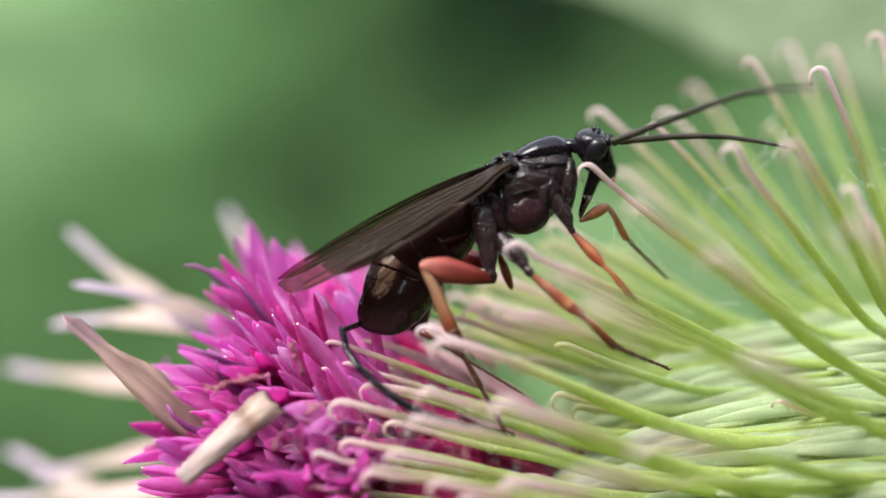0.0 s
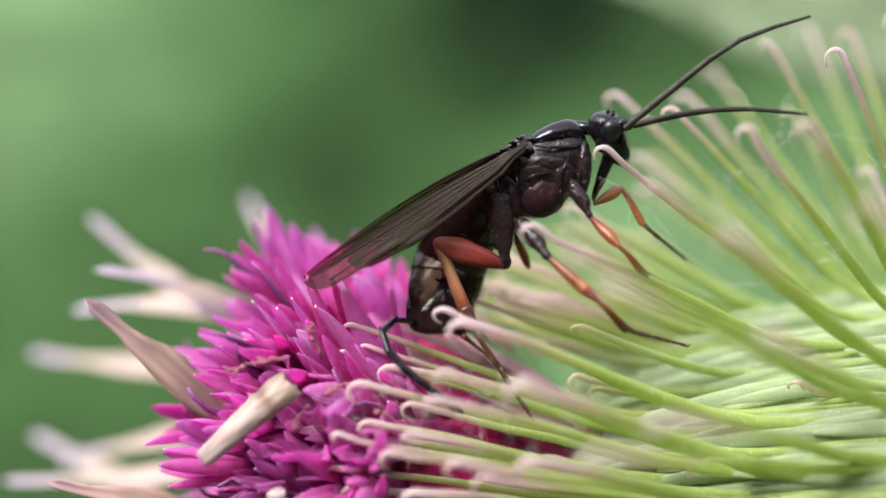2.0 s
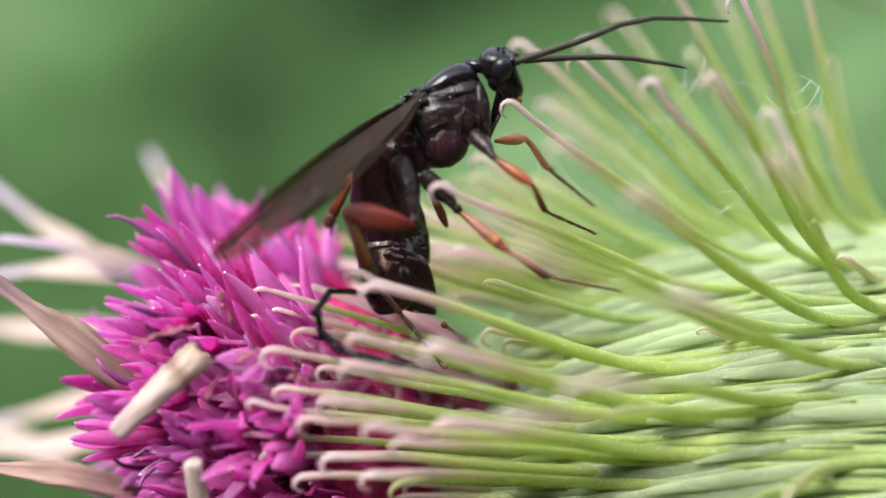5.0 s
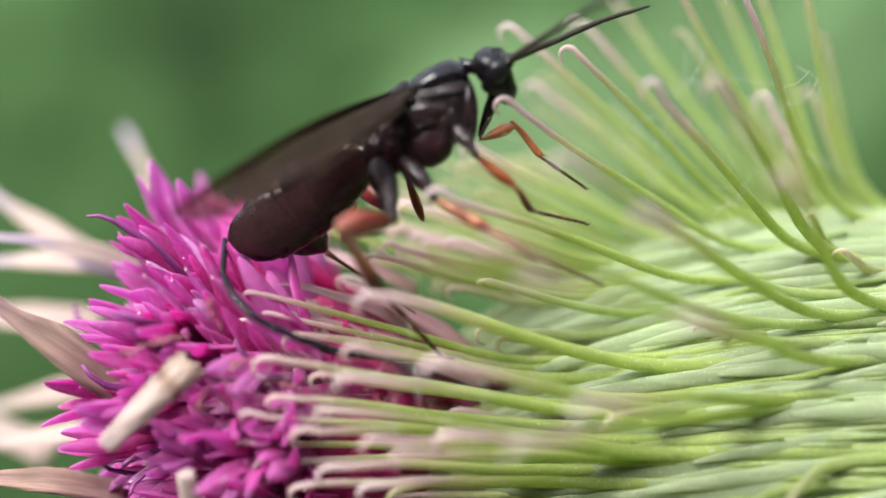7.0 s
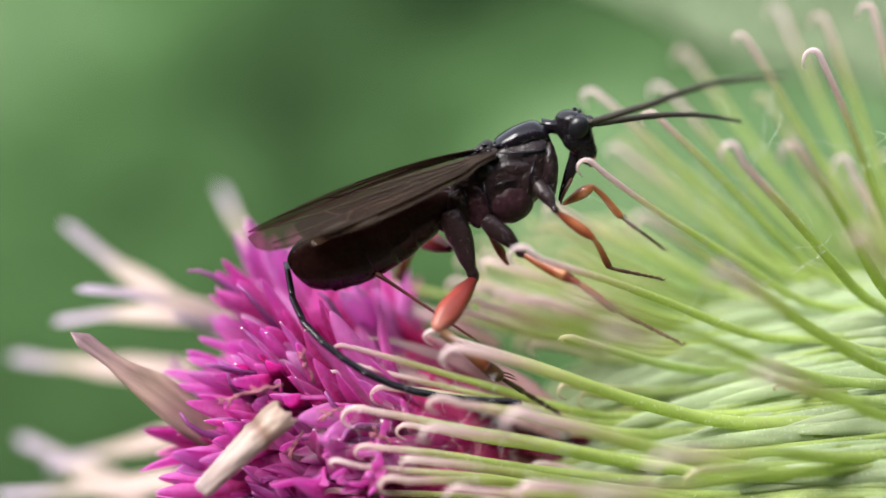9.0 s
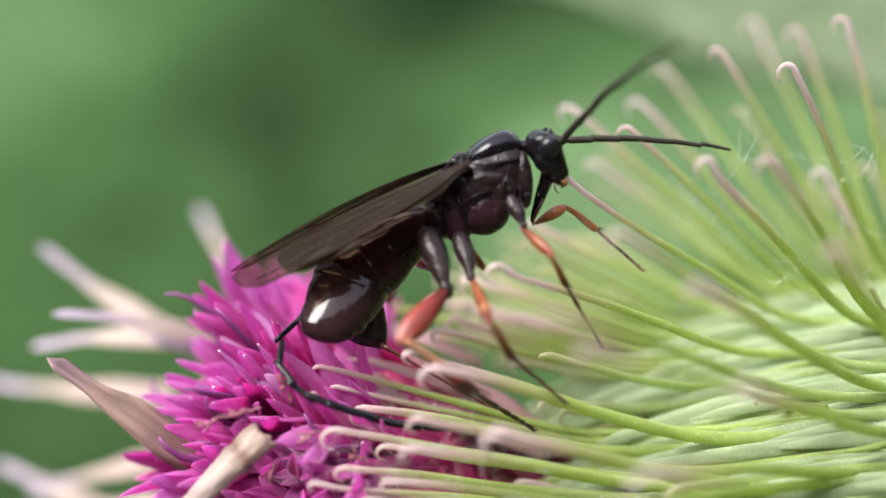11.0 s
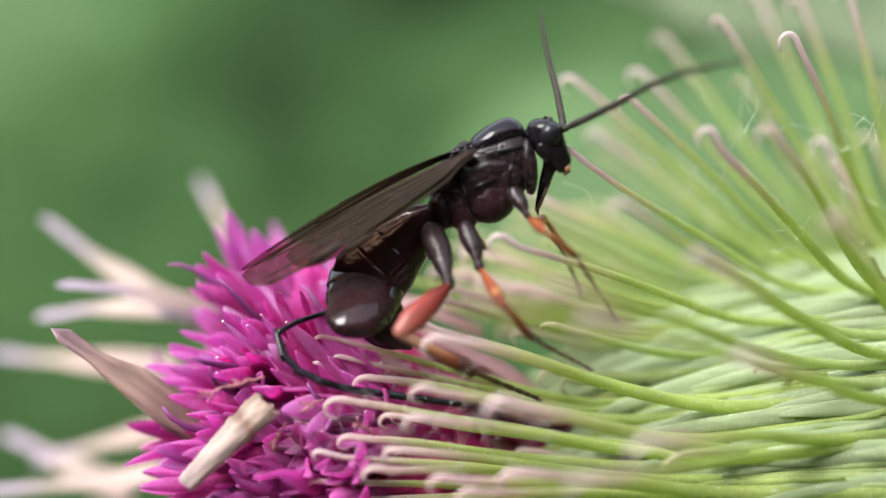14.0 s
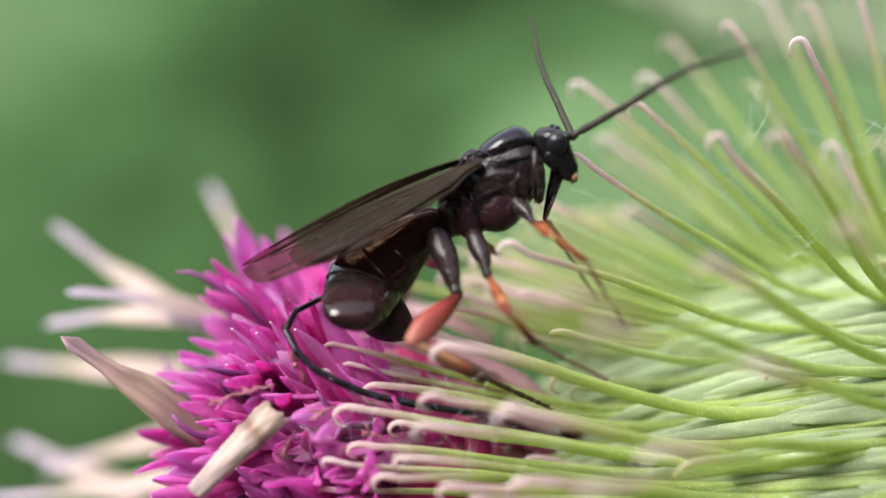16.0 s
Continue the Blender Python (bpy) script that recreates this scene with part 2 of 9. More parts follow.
def tube(points, radii, sides=8, flat=1.0, bm=None):
    """A tapered tube along points; flat squeezes it along its binormal."""
    bm = bm or bmesh.new()
    pts = [Vector(p) for p in points]
    side, rings = None, []
    for i, p in enumerate(pts):
        way = (pts[min(i + 1, len(pts) - 1)] - pts[max(i - 1, 0)]).normalized()
        if side is None:
            side = way.cross(Vector((0, 1, 0)) if abs(way.y) < 0.9 else Vector((0, 0, 1))).normalized()
        side = (side - way * side.dot(way)).normalized()
        other = way.cross(side)
        r = radii[i] if not isinstance(radii, (int, float)) else radii
        rings.append([bm.verts.new(p + r * (side * math.cos(a) + other * math.sin(a) * flat)) for a in (2 * math.pi * k / sides for k in range(sides))])
    skin(bm, rings)
    return bm


def loft(sections, sides=20, bm=None, wrinkle=0.0, seed=0):
    """A body along x from sections (x, z of the middle, half height, half width[, y of the middle])."""
    bm = bm or bmesh.new()
    rings = []
    for x, zc, rz, ry, *rest in sections:
        yc = rest[0] if rest else 0.0
        ring = []
        for k in range(sides):
            a = 2 * math.pi * k / sides
            g = 1 + wrinkle * (noise.noise(Vector((x * 2.2 + seed, math.cos(a) * 1.5, math.sin(a) * 1.5))) + 0.5 * noise.noise(Vector((x * 6.5 + seed, math.cos(a) * 4.5, math.sin(a) * 4.5))))
            ring.append(bm.verts.new((x, yc + g * ry * math.cos(a), zc + g * rz * math.sin(a))))
        rings.append(ring)
    skin(bm, rings)
    return bm


def smooth_sections(sections, steps=4):
    """Finer sections by a Catmull-Rom curve through the given ones."""
    s = [tuple(r) for r in sections]
    s = [s[0]] + s + [s[-1]]
    out = []
    for i in range(1, len(s) - 2):
        for k in range(steps):
            u = k / steps
            out.append(tuple(0.5 * (2 * b + (c - a) * u + (2 * a - 5 * b + 4 * c - d) * u * u + (3 * b - a - 3 * c + d) * u**3) for a, b, c, d in zip(s[i - 1], s[i], s[i + 1], s[i + 2])))
    return out + [s[-2]]


def ball(centre, radii, seg=16, turn=0.0, rough=0.0):
    bm = bmesh.new()
    m = Matrix.Translation(centre) @ Matrix.Rotation(radians(turn), 4, "Y") @ Matrix.Diagonal((*radii, 1))
    bmesh.ops.create_uvsphere(bm, u_segments=seg, v_segments=seg // 2 + 2, radius=1, matrix=m)
    for v in bm.verts if rough else ():
        v.co += (v.co - Vector(centre)) * rough * (noise.noise(v.co * 5) + 0.6 * noise.noise(v.co * 11) + 0.35 * noise.noise(v.co * 24))
    return bm


def turned(x_axis, z_hint, place):
    """A pose whose x axis runs along x_axis and whose z axis leans to z_hint, at a place in mm."""
    x = Vector(x_axis).normalized()
    y = Vector(z_hint).cross(x).normalized()
    z = x.cross(y)
    m = Matrix((x, y, z)).transposed().to_4x4()
    m.translation = Vector(place) * MM
    return m


# ---- ground, far plants ----
def ground():
    bm = bmesh.new()
    bmesh.ops.create_grid(bm, x_segments=60, y_segments=60, size=60000)
    for v in bm.verts:
        v.co.z = -520 + 25 * noise.noise(v.co * 0.0006)
    tagged(part("ground", bm, soil_skin, None, "dark soil with low green growth"), category="ground", kind="structure")


ground()


def leaf_mesh(length, width, sag, cup, seed, lobes=0.06, veins=9):
    """A broad leaf blade along x: drooping, cupped, wavy at the rim, with sunk side veins."""
    bm = bmesh.new()
    nu, nv = 44, 26
    rows = []
    for i in range(nu + 1):
        u = i / nu
        half = width * 0.5 * (math.sin(math.pi * min(1.0, u * 0.94 + 0.06) ** 0.72) ** 0.8 + 0.02) * (1 + lobes * math.sin(u * 31 + seed))
        row = []
        for j in range(nv + 1):
            v = 2 * j / nv - 1
            x = length * u - 0.12 * length * abs(v) * (1 - u)
            y = half * v
            z = -sag * length * u * u + cup * half * v * v + 0.025 * width * noise.noise(Vector((u * 5 + seed, v * 3, seed)))
            z += 0.02 * width * abs(v) * math.sin(u * 22 + seed + 4 * v)
            z -= 0.008 * width * max(0.0, math.cos(2 * math.pi * (u * veins - abs(v) * 1.6))) ** 8 * (1 - abs(v))
            row.append(bm.verts.new((x, y, z)))
        rows.append(row)
    for a, b in zip(rows, rows[1:]):
        for j in range(nv):
            bm.faces.new((a[j], a[j + 1], b[j + 1], b[j]))
    return bm


def plant_leaf(base, tip, up, width, material, label, sag=0.12, cup=0.15, seed=0.0, root=None):
    """A leaf whose blade runs from base to tip, on a stalk that bends down to its root in the ground."""
    base, tip = Vector(base), Vector(tip)
    leaf = thing("leaf", label, "leaf", "leaves of the plants behind")
    leaf.matrix_world = turned(tip - base, up, base)
    length = (tip - base).length
    blade = part("blade", leaf_mesh(length, width, sag, cup, seed), material, leaf)
    blade.modifiers.new("thickness", "SOLIDIFY").thickness = 0.35 * MM
    rib = [(-0.5, 0, -0.2)] + [(length * u, 0, -sag * length * u * u - 0.006 * width) for u in (0.1, 0.3, 0.5, 0.7, 0.9, 0.98)]
    part("midrib", tube(rib, [0.016 * width * (1 - 0.13 * k) + 0.1 for k in range(7)], 8), stalk_skin, leaf)
    root = Vector(root) if root else Vector((base.x * 1.1, base.y + 40, -520))
    inv = leaf.matrix_world.inverted()
    bend = [base, base.lerp(root, 0.25) + (base - tip) * 0.1, base.lerp(root, 0.6), root + Vector((0, 0, -12))]
    part("stalk", tube([(inv @ (p * MM)) / MM for p in bend], [0.012 * width, 0.014 * width, 0.016 * width, 0.02 * width], 8), stalk_skin, leaf)
    return leaf


near_leaf = plant_leaf((39.89, 34.00, 9.15), (-7.04, 26.00, 19.10), (0.1, -0.8, 0.5), 19, leaf_pale, "pale grey-green downy leaf underside above the burr", sag=0.03, cup=0.1, seed=1.0)


def hedge():
    """Dense growth all round, farther off: it closes the place."""
    bm = bmesh.new()
    rows = []
    for i in range(29):
        row = []
        for k in range(160):
            a = 2 * math.pi * k / 160
            r = 1500 + 160 * noise.noise(Vector((math.sin(a) * 9, math.cos(a) * 9, i * 0.5))) + 70 * noise.noise(Vector((math.sin(a) * 30, math.cos(a) * 30, i * 1.4)))
            row.append(bm.verts.new((r * math.sin(a), r * math.cos(a), -540 + 45 * i + (60 * noise.noise(Vector((math.sin(a) * 12, math.cos(a) * 12, 3))) if i == 28 else 0))))
        rows.append(row)
    skin(bm, rows, (False, False))
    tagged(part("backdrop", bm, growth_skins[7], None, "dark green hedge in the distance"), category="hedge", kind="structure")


hedge()


# the light and shade painted on the growth behind, by its bearing from the flower: degrees to the right, degrees up, 0
# (deep) to 1 (pale)
PAINTED_LIGHT = [(-23, 10.5, 0.86), (-18.5, 10.5, 0.59), (-14, 10.5, 0.62), (-10, 10.5, 0.26), (-6, 10.5, 0.37), (-3, 10.5, 0.00), (0.5, 10.5, 0.02), (3.5, 10.5, 0.00), (7, 10.5, 0.34), (-23, 7, 0.69), (-18.5, 7, 0.86), (-14, 7, 0.56), (-10, 7, 0.42), (-6, 7, 0.26), (-3, 7, 0.00), (0.5, 7, 0.00), (3.5, 7, 0.00), (7, 7, 0.18), (-23, 3.5, 0.70), (-18.5, 3.5, 0.35), (-14, 3.5, 0.38), (-10, 3.5, 0.05), (-6, 3.5, 0.19), (-3, 3.5, 0.37), (0.5, 3.5, 0.57), (3.5, 3.5, 0.58), (7, 3.5, 0.70), (-22, -1, 0.46), (-15, -1, 0.42), (-5, -1, 0.39), (4, 0, 0.82), (15, 3, 0.66)]


def painted_light(right, up):
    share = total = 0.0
    for a, b, v in PAINTED_LIGHT:
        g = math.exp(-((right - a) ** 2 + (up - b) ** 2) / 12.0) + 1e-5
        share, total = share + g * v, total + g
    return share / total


def growth_leaf_mesh(seed):
    """A broad pointed blade of unit length along x, cupped and wavy, with a sunk midrib and a stalk behind it."""
    bm = bmesh.new()
    rows = []
    for i in range(15):
        u = i / 14
        half = 0.36 * (math.sin(math.pi * (u * 0.95 + 0.04) ** 0.75) ** 0.8 + 0.01) * (1 + 0.06 * math.sin(u * 23 + seed))
        row = []
        for k in range(9):
            v = k / 4 - 1
            z = -0.06 * u * u + 0.04 * abs(v) ** 1.5 + 0.02 * noise.noise(Vector((u * 4 + seed, v * 2, seed))) + 0.02 * abs(v) * math.sin(u * 18 + seed)
            row.append(bm.verts.new((1000 * (u - 0.08 * abs(v) * (1 - u)), 1000 * half * v, 1000 * z)))
        rows.append(row)
    for a, b in zip(rows, rows[1:]):
        for k in range(8):
            bm.faces.new((a[k], a[k + 1], b[k + 1], b[k]))
    tube([(20, 0, -4), (-120, 0, -20), (-420, 0, -120)], [14, 16, 18], 6, 1.0, bm)
    return bm


growth_shapes = {}


def growth_shape(kind, tone):
    """One of five leaf shapes in one of the greens, made once and shared."""
    if (kind, tone) not in growth_shapes:
        ob = part("leaf", growth_leaf_mesh(kind * 3.1), growth_skins[tone])
        growth_shapes[kind, tone] = ob.data
        bpy.data.objects.remove(ob)
    return growth_shapes[kind, tone]


def shrub(bearing, far, lows, label, rng, tone):
    """A leafy stem rooted in the ground: leaves all the way up, turned to the flower."""
    foot = Vector((far * math.tan(radians(bearing)), far, -530)) if abs(bearing) < 60 else Vector((far * math.sin(radians(bearing)), far * math.cos(radians(bearing)), -530))
    plant = thing("shrub", label, "shrub", "shrubs behind")
    plant.matrix_world = Matrix.Translation(foot * MM)
    back = Vector((foot.x, foot.y, 0)).normalized()
    top = far * math.tan(radians(lows[-1])) + 530
    stem = [Vector((0, 0, top * u)) + back * 45 + Vector((12 * noise.noise(Vector((u * 3, bearing, 1))), 12 * noise.noise(Vector((u * 3, bearing, 7))), 0)) for u in (0.0, 0.2, 0.4, 0.6, 0.8, 1.0)]
    part("stem", tube(stem, [5.0, 4.6, 4.0, 3.4, 2.6, 1.6], 8), stalk_skin, plant)
    for up in lows:
        right, up = bearing + rng.uniform(-1.4, 1.4), up + rng.uniform(-0.8, 0.8)
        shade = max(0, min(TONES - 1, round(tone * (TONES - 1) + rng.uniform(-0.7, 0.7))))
        middle = Vector((far * math.tan(radians(right)) - foot.x, rng.uniform(-22, 22), far * math.tan(radians(up)) + 530)) if abs(bearing) < 60 else Vector((rng.uniform(-20, 20), rng.uniform(-20, 20), far * math.tan(radians(up)) + 530))
        size = rng.uniform(0.14, 0.20) * far / 420
        way = Vector((rng.uniform(-0.8, 0.8), 0, rng.uniform(-0.9, 0.9))) - back * rng.uniform(0.0, 0.12)
        way.normalize()
        ob = new("leaf", growth_shape(rng.randrange(5), shade))
        ob.parent = plant
        ob.matrix_basis = turned(way, -back + Vector((0, 0, 0.55)), middle - way * size * 500) @ Matrix.Scale(size, 4)


def far_growth():
    """A wall of growth, its light and shade painted in, that closes the view behind the flower, and unseen shrubs added
    to both sides and behind the camera.
    """
    rng = random.Random(5)
    bm = bmesh.new()
    far, step = 760, 0.8
    rows = []
    for i in range(76):
        up = -34 + step * i
        row = []
        for k in range(96):
            right = -38 + step * k
            deep = far + 9 * noise.noise(Vector((right * 0.35, up * 0.35, 2))) + 3 * noise.noise(Vector((right * 1.1, up * 1.1, 5)))
            row.append(bm.verts.new((deep * math.tan(radians(right)), deep, deep * math.tan(radians(up)))))
        rows.append(row)
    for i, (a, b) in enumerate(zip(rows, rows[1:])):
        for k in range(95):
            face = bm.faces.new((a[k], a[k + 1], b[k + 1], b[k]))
            # each face takes its painted light or shade as a tone, slightly strayed
            v = painted_light(-38 + step * (k + 0.5), -34 + step * (i + 0.5))
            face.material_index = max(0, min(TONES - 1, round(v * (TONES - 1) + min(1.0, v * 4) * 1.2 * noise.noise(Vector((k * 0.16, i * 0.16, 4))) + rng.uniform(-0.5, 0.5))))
    wall = part("backdrop", bm, growth_skins[0], None, "soft green growth in the distance, light and shade painted in")
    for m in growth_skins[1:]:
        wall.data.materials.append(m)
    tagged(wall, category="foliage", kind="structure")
    # unseen shrubs, added to block low light so that it comes from above
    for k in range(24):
        shrub(65 + 230 * (k + rng.random()) / 24, rng.uniform(280, 520), [-30 + 7 * i for i in range(9)], "unseen leafy dark green shrub added to block side light", rng, 0.35)


far_growth()

# ---- the flower head ----
CORE = Vector((15.33, 6.00, -6.84))
flower = thing("flower_head", "purple burr flower head with hooked green bracts and a dry strap", "flower head")
flower.matrix_world = Matrix.Translation(CORE * MM)


def fit_on(ob, m):
    """Sets a piece of the flower head by its pose in the world."""
    ob.matrix_basis = Matrix.Translation(-CORE * MM) @ m
    return ob


# the egg-shaped involucre under the bracts: its middle and half axes, the long one along x
EGG, HALF = Vector((13.82, 4.00, -7.92)), Vector((13.0, 7.0, 6.3))


def on_egg(x, azimuth, lift=0.0):
    """A place on the involucre at a length and an angle round its axis (0: behind, 90: top, 180: in front)."""
    k = math.sqrt(max(0.02, 1 - ((x - EGG.x) / HALF.x) ** 2))
    return Vector((x, EGG.y + (HALF.y * k + lift) * math.cos(azimuth), EGG.z + (HALF.z * k + lift) * math.sin(azimuth)))


def core():
    bm = bmesh.new()
    bmesh.ops.create_icosphere(bm, subdivisions=5, radius=1)
    for v in bm.verts:
        g = 0.93 + 0.03 * noise.noise(v.co * 5)
        v.co = EGG - CORE + Vector((v.co.x * HALF.x * g, v.co.y * HALF.y * g, v.co.z * HALF.z * g))
    part("involucre", bm, core_skin, flower, "green egg-shaped base under the bracts")
    foot = EGG - CORE + Vector((10, 0, -2))
    down = [foot, foot + Vector((6, 3, -5)), foot + Vector((12, 10, -50)), foot + Vector((18, 30, -200)), foot + Vector((20, 40, -360)), foot + Vector((16, 45, -530))]
    part("stalk", tube(down, [2.4, 1.9, 1.9, 2.6, 3.4, 4.2], 12), stalk_skin, flower, "ribbed green stalk")


core()


def bract(tip, thick=0.2, hook=0.25, sway=0.0, twist=0.0, fine=True, coat=None, drop=0.0):
    """A stiff bract: a hooked tip, a straight shaft down to the involucre, then a base pressed along it."""
    tip, thick, hook = Vector(tip), (1.0 if drop else 0.86) * thick, (0.86 if drop else 0.78) * hook
    goal = CORE + Vector((0, -0.6 * drop, -drop))
    lo, hi = 0.0, 1.0
    for _ in range(24):
        u = (lo + hi) / 2
        p = tip.lerp(goal, u) - EGG
        inside = (p.x / HALF.x) ** 2 + (p.y / HALF.y) ** 2 + (p.z / HALF.z) ** 2 < 1
        lo, hi = (lo, u) if inside else (u, hi)
    foot = tip.lerp(goal, lo)
    azimuth = math.atan2((foot.z - EGG.z) / HALF.z, (foot.y - EGG.y) / HALF.y)
    x_axis = foot - tip
    hint = Matrix.Rotation(radians(twist), 3, x_axis.normalized()) @ Vector((0.5, -0.15, 0.85))
    m = turned(x_axis, hint, tip)
    inv = m.inverted()
    count = 12 if fine else 8
    way = [tip.lerp(foot, k / count) for k in range(1, count + 1)] + [on_egg(min(foot.x + k, EGG.x + 9), azimuth, 0.06 * k) for k in (1.0, 2.0, 3.0, 4.2, 5.6, 7.2)]
    for _ in range(8):
        way = [way[0]] + [(way[i - 1] + way[i] * 2 + way[i + 1]) / 4 for i in range(1, len(way) - 1)] + [way[-1]]
    pts, radii = [], []
    steps = 9 if fine else 6
    for k in range(steps):
        a = radians(285 - (285 - 90) * k / (steps - 1))
        pts.append(Vector((hook + hook * math.cos(a) * (1.25 if math.cos(a) < 0 else 1), 0, -hook + hook * math.sin(a))))
        radii.append(thick * (0.09 + 0.41 * (k / (steps - 1)) ** 0.9))
    for k, p in enumerate(way):
        q = (inv @ (p * MM)) / MM
        if q.x < hook * 1.6:
            continue
        u = k / (len(way) - 1)
        q.y += 0.2 * noise.noise(Vector((u * 2 + tip.x * 3, tip.z, 0))) * u
        q.z += sway * 4 * u * (1 - u) + 0.14 * noise.noise(Vector((u * 3 + tip.x * 7, tip.z * 3, 5)))
        pts.append(q)
        radii.append(thick * (0.50 + 0.30 * min(1, 2.2 * u) + 0.6 * max(0, u - 0.55) - 4.0 * max(0, u - 0.8)) * (1 + 0.07 * noise.noise(Vector((u * 14, tip.x * 9, tip.z)))))
    ob = part("bract", tube(pts, radii, 10 if fine else 8, 0.7), coat or bract_skin, flower)
    return fit_on(ob, m)


bract((0.66, 1.37, -0.89), 0.171, 0.21, 0.1, 0)
bract((1.01, 2.18, -1.16), 0.171, 0.21, 0.1, 0)
bract((0.28, 0.47, -1.04), 0.171, 0.21, 0.1, 0)
bract((1.37, 3.00, -0.92), 0.171, 0.21, 0.1, 0)
bract((1.67, 3.50, -1.18), 0.19, 0.21, 0.1, 0)
bract((2.25, 2.50, -1.03), 0.19, 0.21, 0.1, 0)
bract((0.90, 4.00, -0.83), 0.19, 0.21, 0.1, 0)
bract((-2.34, -2.37, -5.06), 0.184, 0.24, 0.3, 0, drop=2.7)
bract((-0.84, -3.60, -4.88), 0.184, 0.24, 0.3, 0, drop=2.7)
bract((-2.78, -2.32, -4.64), 0.151, 0.192, 0.3, 0, drop=2.7)
bract((-1.52, -3.08, -5.44), 0.173, 0.24, 0.3, 0, drop=2.7)
bract((0.01, -3.90, -5.22), 0.184, 0.24, 0.3, 0, drop=2.7)
bract((0.73, -4.45, -4.37), 0.184, 0.24, 0.3, 0, drop=2.7)
bract((-0.98, -2.34, -3.16), 0.151, 0.216, 0.3, 0, drop=2.7)
bract((-2.70, -0.99, -2.14), 0.119, 0.18, 0.3, 0, drop=2.7)
bract((-2.16, -1.03, -2.00), 0.119, 0.168, 0.3, 0, drop=2.7)
bract((4.09, 3.91, 4.37), 0.19, 0.284, 0.1, 0)
bract((6.16, 5.48, 4.48), 0.19, 0.294, 0.1, 0)
bract((5.26, 1.01, 3.71), 0.171, 0.252, 0.1, 0)
bract((6.35, -3.36, 2.92), 0.19, 0.273, 0.1, 0)
bract((8.11, 3.52, 5.61), 0.18, 0.21, 0.1, 30)
bract((9.07, -0.03, 4.95), 0.19, 0.294, 0.1, 0)
bract((10.76, 5.52, 6.17), 0.19, 0.263, 0, 0)
bract((3.45, -1.23, 2.64), 0.162, 0.252, 0.15, 0)
bract((1.77, -2.97, 0.87), 0.171, 0.284, 0.3, 0)
bract((7.33, -4.62, 2.90), 0.209, 0.294, 0.1, 0)
bract((-1.54, -1.60, -2.40), 0.184, 0.288, 0.35, 0, drop=2.7)
bract((-2.11, -2.65, -2.64), 0.184, 0.3, 0.2, 0, drop=2.7)
bract((0.27, -3.64, -1.17), 0.216, 0.324, 0.4, 0, drop=2.7)
bract((-0.10, -3.70, -2.25), 0.184, 0.264, 0.35, 10, drop=2.7)
bract((-0.27, -4.20, -2.76), 0.184, 0.24, 0.3, 0, drop=2.7)
bract((-1.92, -2.67, -3.53), 0.173, 0.216, 0.25, 0, drop=2.7)
bract((-2.45, -1.98, -3.79), 0.151, 0.168, 0.2, 0, drop=2.7)
bract((-1.32, -3.48, -4.05), 0.184, 0.24, 0.3, 0, drop=2.7)
bract((0.16, -4.49, -4.03), 0.194, 0.24, 0.3, 0, drop=2.7)
bract((4.09, -5.93, 1.67), 0.184, 0.26, 0.1, 0)
bract((5.34, -7.14, 0.75), 0.202, 0.26, 0.1, 0)
bract((1.54, -5.31, -2.23), 0.259, 0.3, 0.2, 0, drop=2.7)
bract((2.60, -7.38, 0.37), 0.184, 0.25, 0.2, 0)
bract((3.14, -8.38, -0.12), 0.184, 0.25, 0.2, 0)
bract((5.80, -8.57, -0.88), 0.202, 0.28, 0, 0)
bract((3.99, -8.00, -2.55), 0.221, 0.3, 0, 0)
bract((-0.19, -2.49, -1.01), 0.162, 0.24, 0.3, 20, drop=2.7)
bract((7.87, -7.16, 1.29), 0.202, 0.28, 0, 0)
bract((-2.52, -1.03, -1.50), 0.14, 0.192, 0.2, 0, drop=2.7)
bract((-3.46, 3.50, -0.06), 0.152, 0.315, 0.3, 0)
bract((1.66, -4.70, -3.96), 0.238, 0.24, 0.2, 0, drop=2.7)
bract((-2.50, -3.11, -3.73), 0.14, 0.12, 0.2, 0, drop=2.7)
bract((2.82, -8.21, -3.11), 0.202, 0.25, 0.1, 0)
bract((-0.84, -3.72, -3.60), 0.173, 0.18, 0.2, 0, drop=2.7)
bract((11.35, 3.13, 6.19), 0.19, 0.263, 0, 0)
bract((10.90, 4.01, 2.25), 0.202, 0.25, 0, 0)
bract((7.44, 9.00, 5.57), 0.19, 0.263, 0, 0)
bract((10.38, 9.00, 6.77), 0.19, 0.263, 0, 0)
bract((2.87, 3.41, 1.33), 0.184, 0.25, 0.2, 0)
bract((1.07, 2.50, 0.00), 0.19, 0.263, 0.2, 0)
bract((0.12, 4.00, -0.68), 0.19, 0.263, 0.2, 0)
bract((4.91, 6.04, 2.80), 0.184, 0.25, 0.1, 0)
bract((-1.34, 3.00, -1.24), 0.162, 0.263, 0.3, 0)


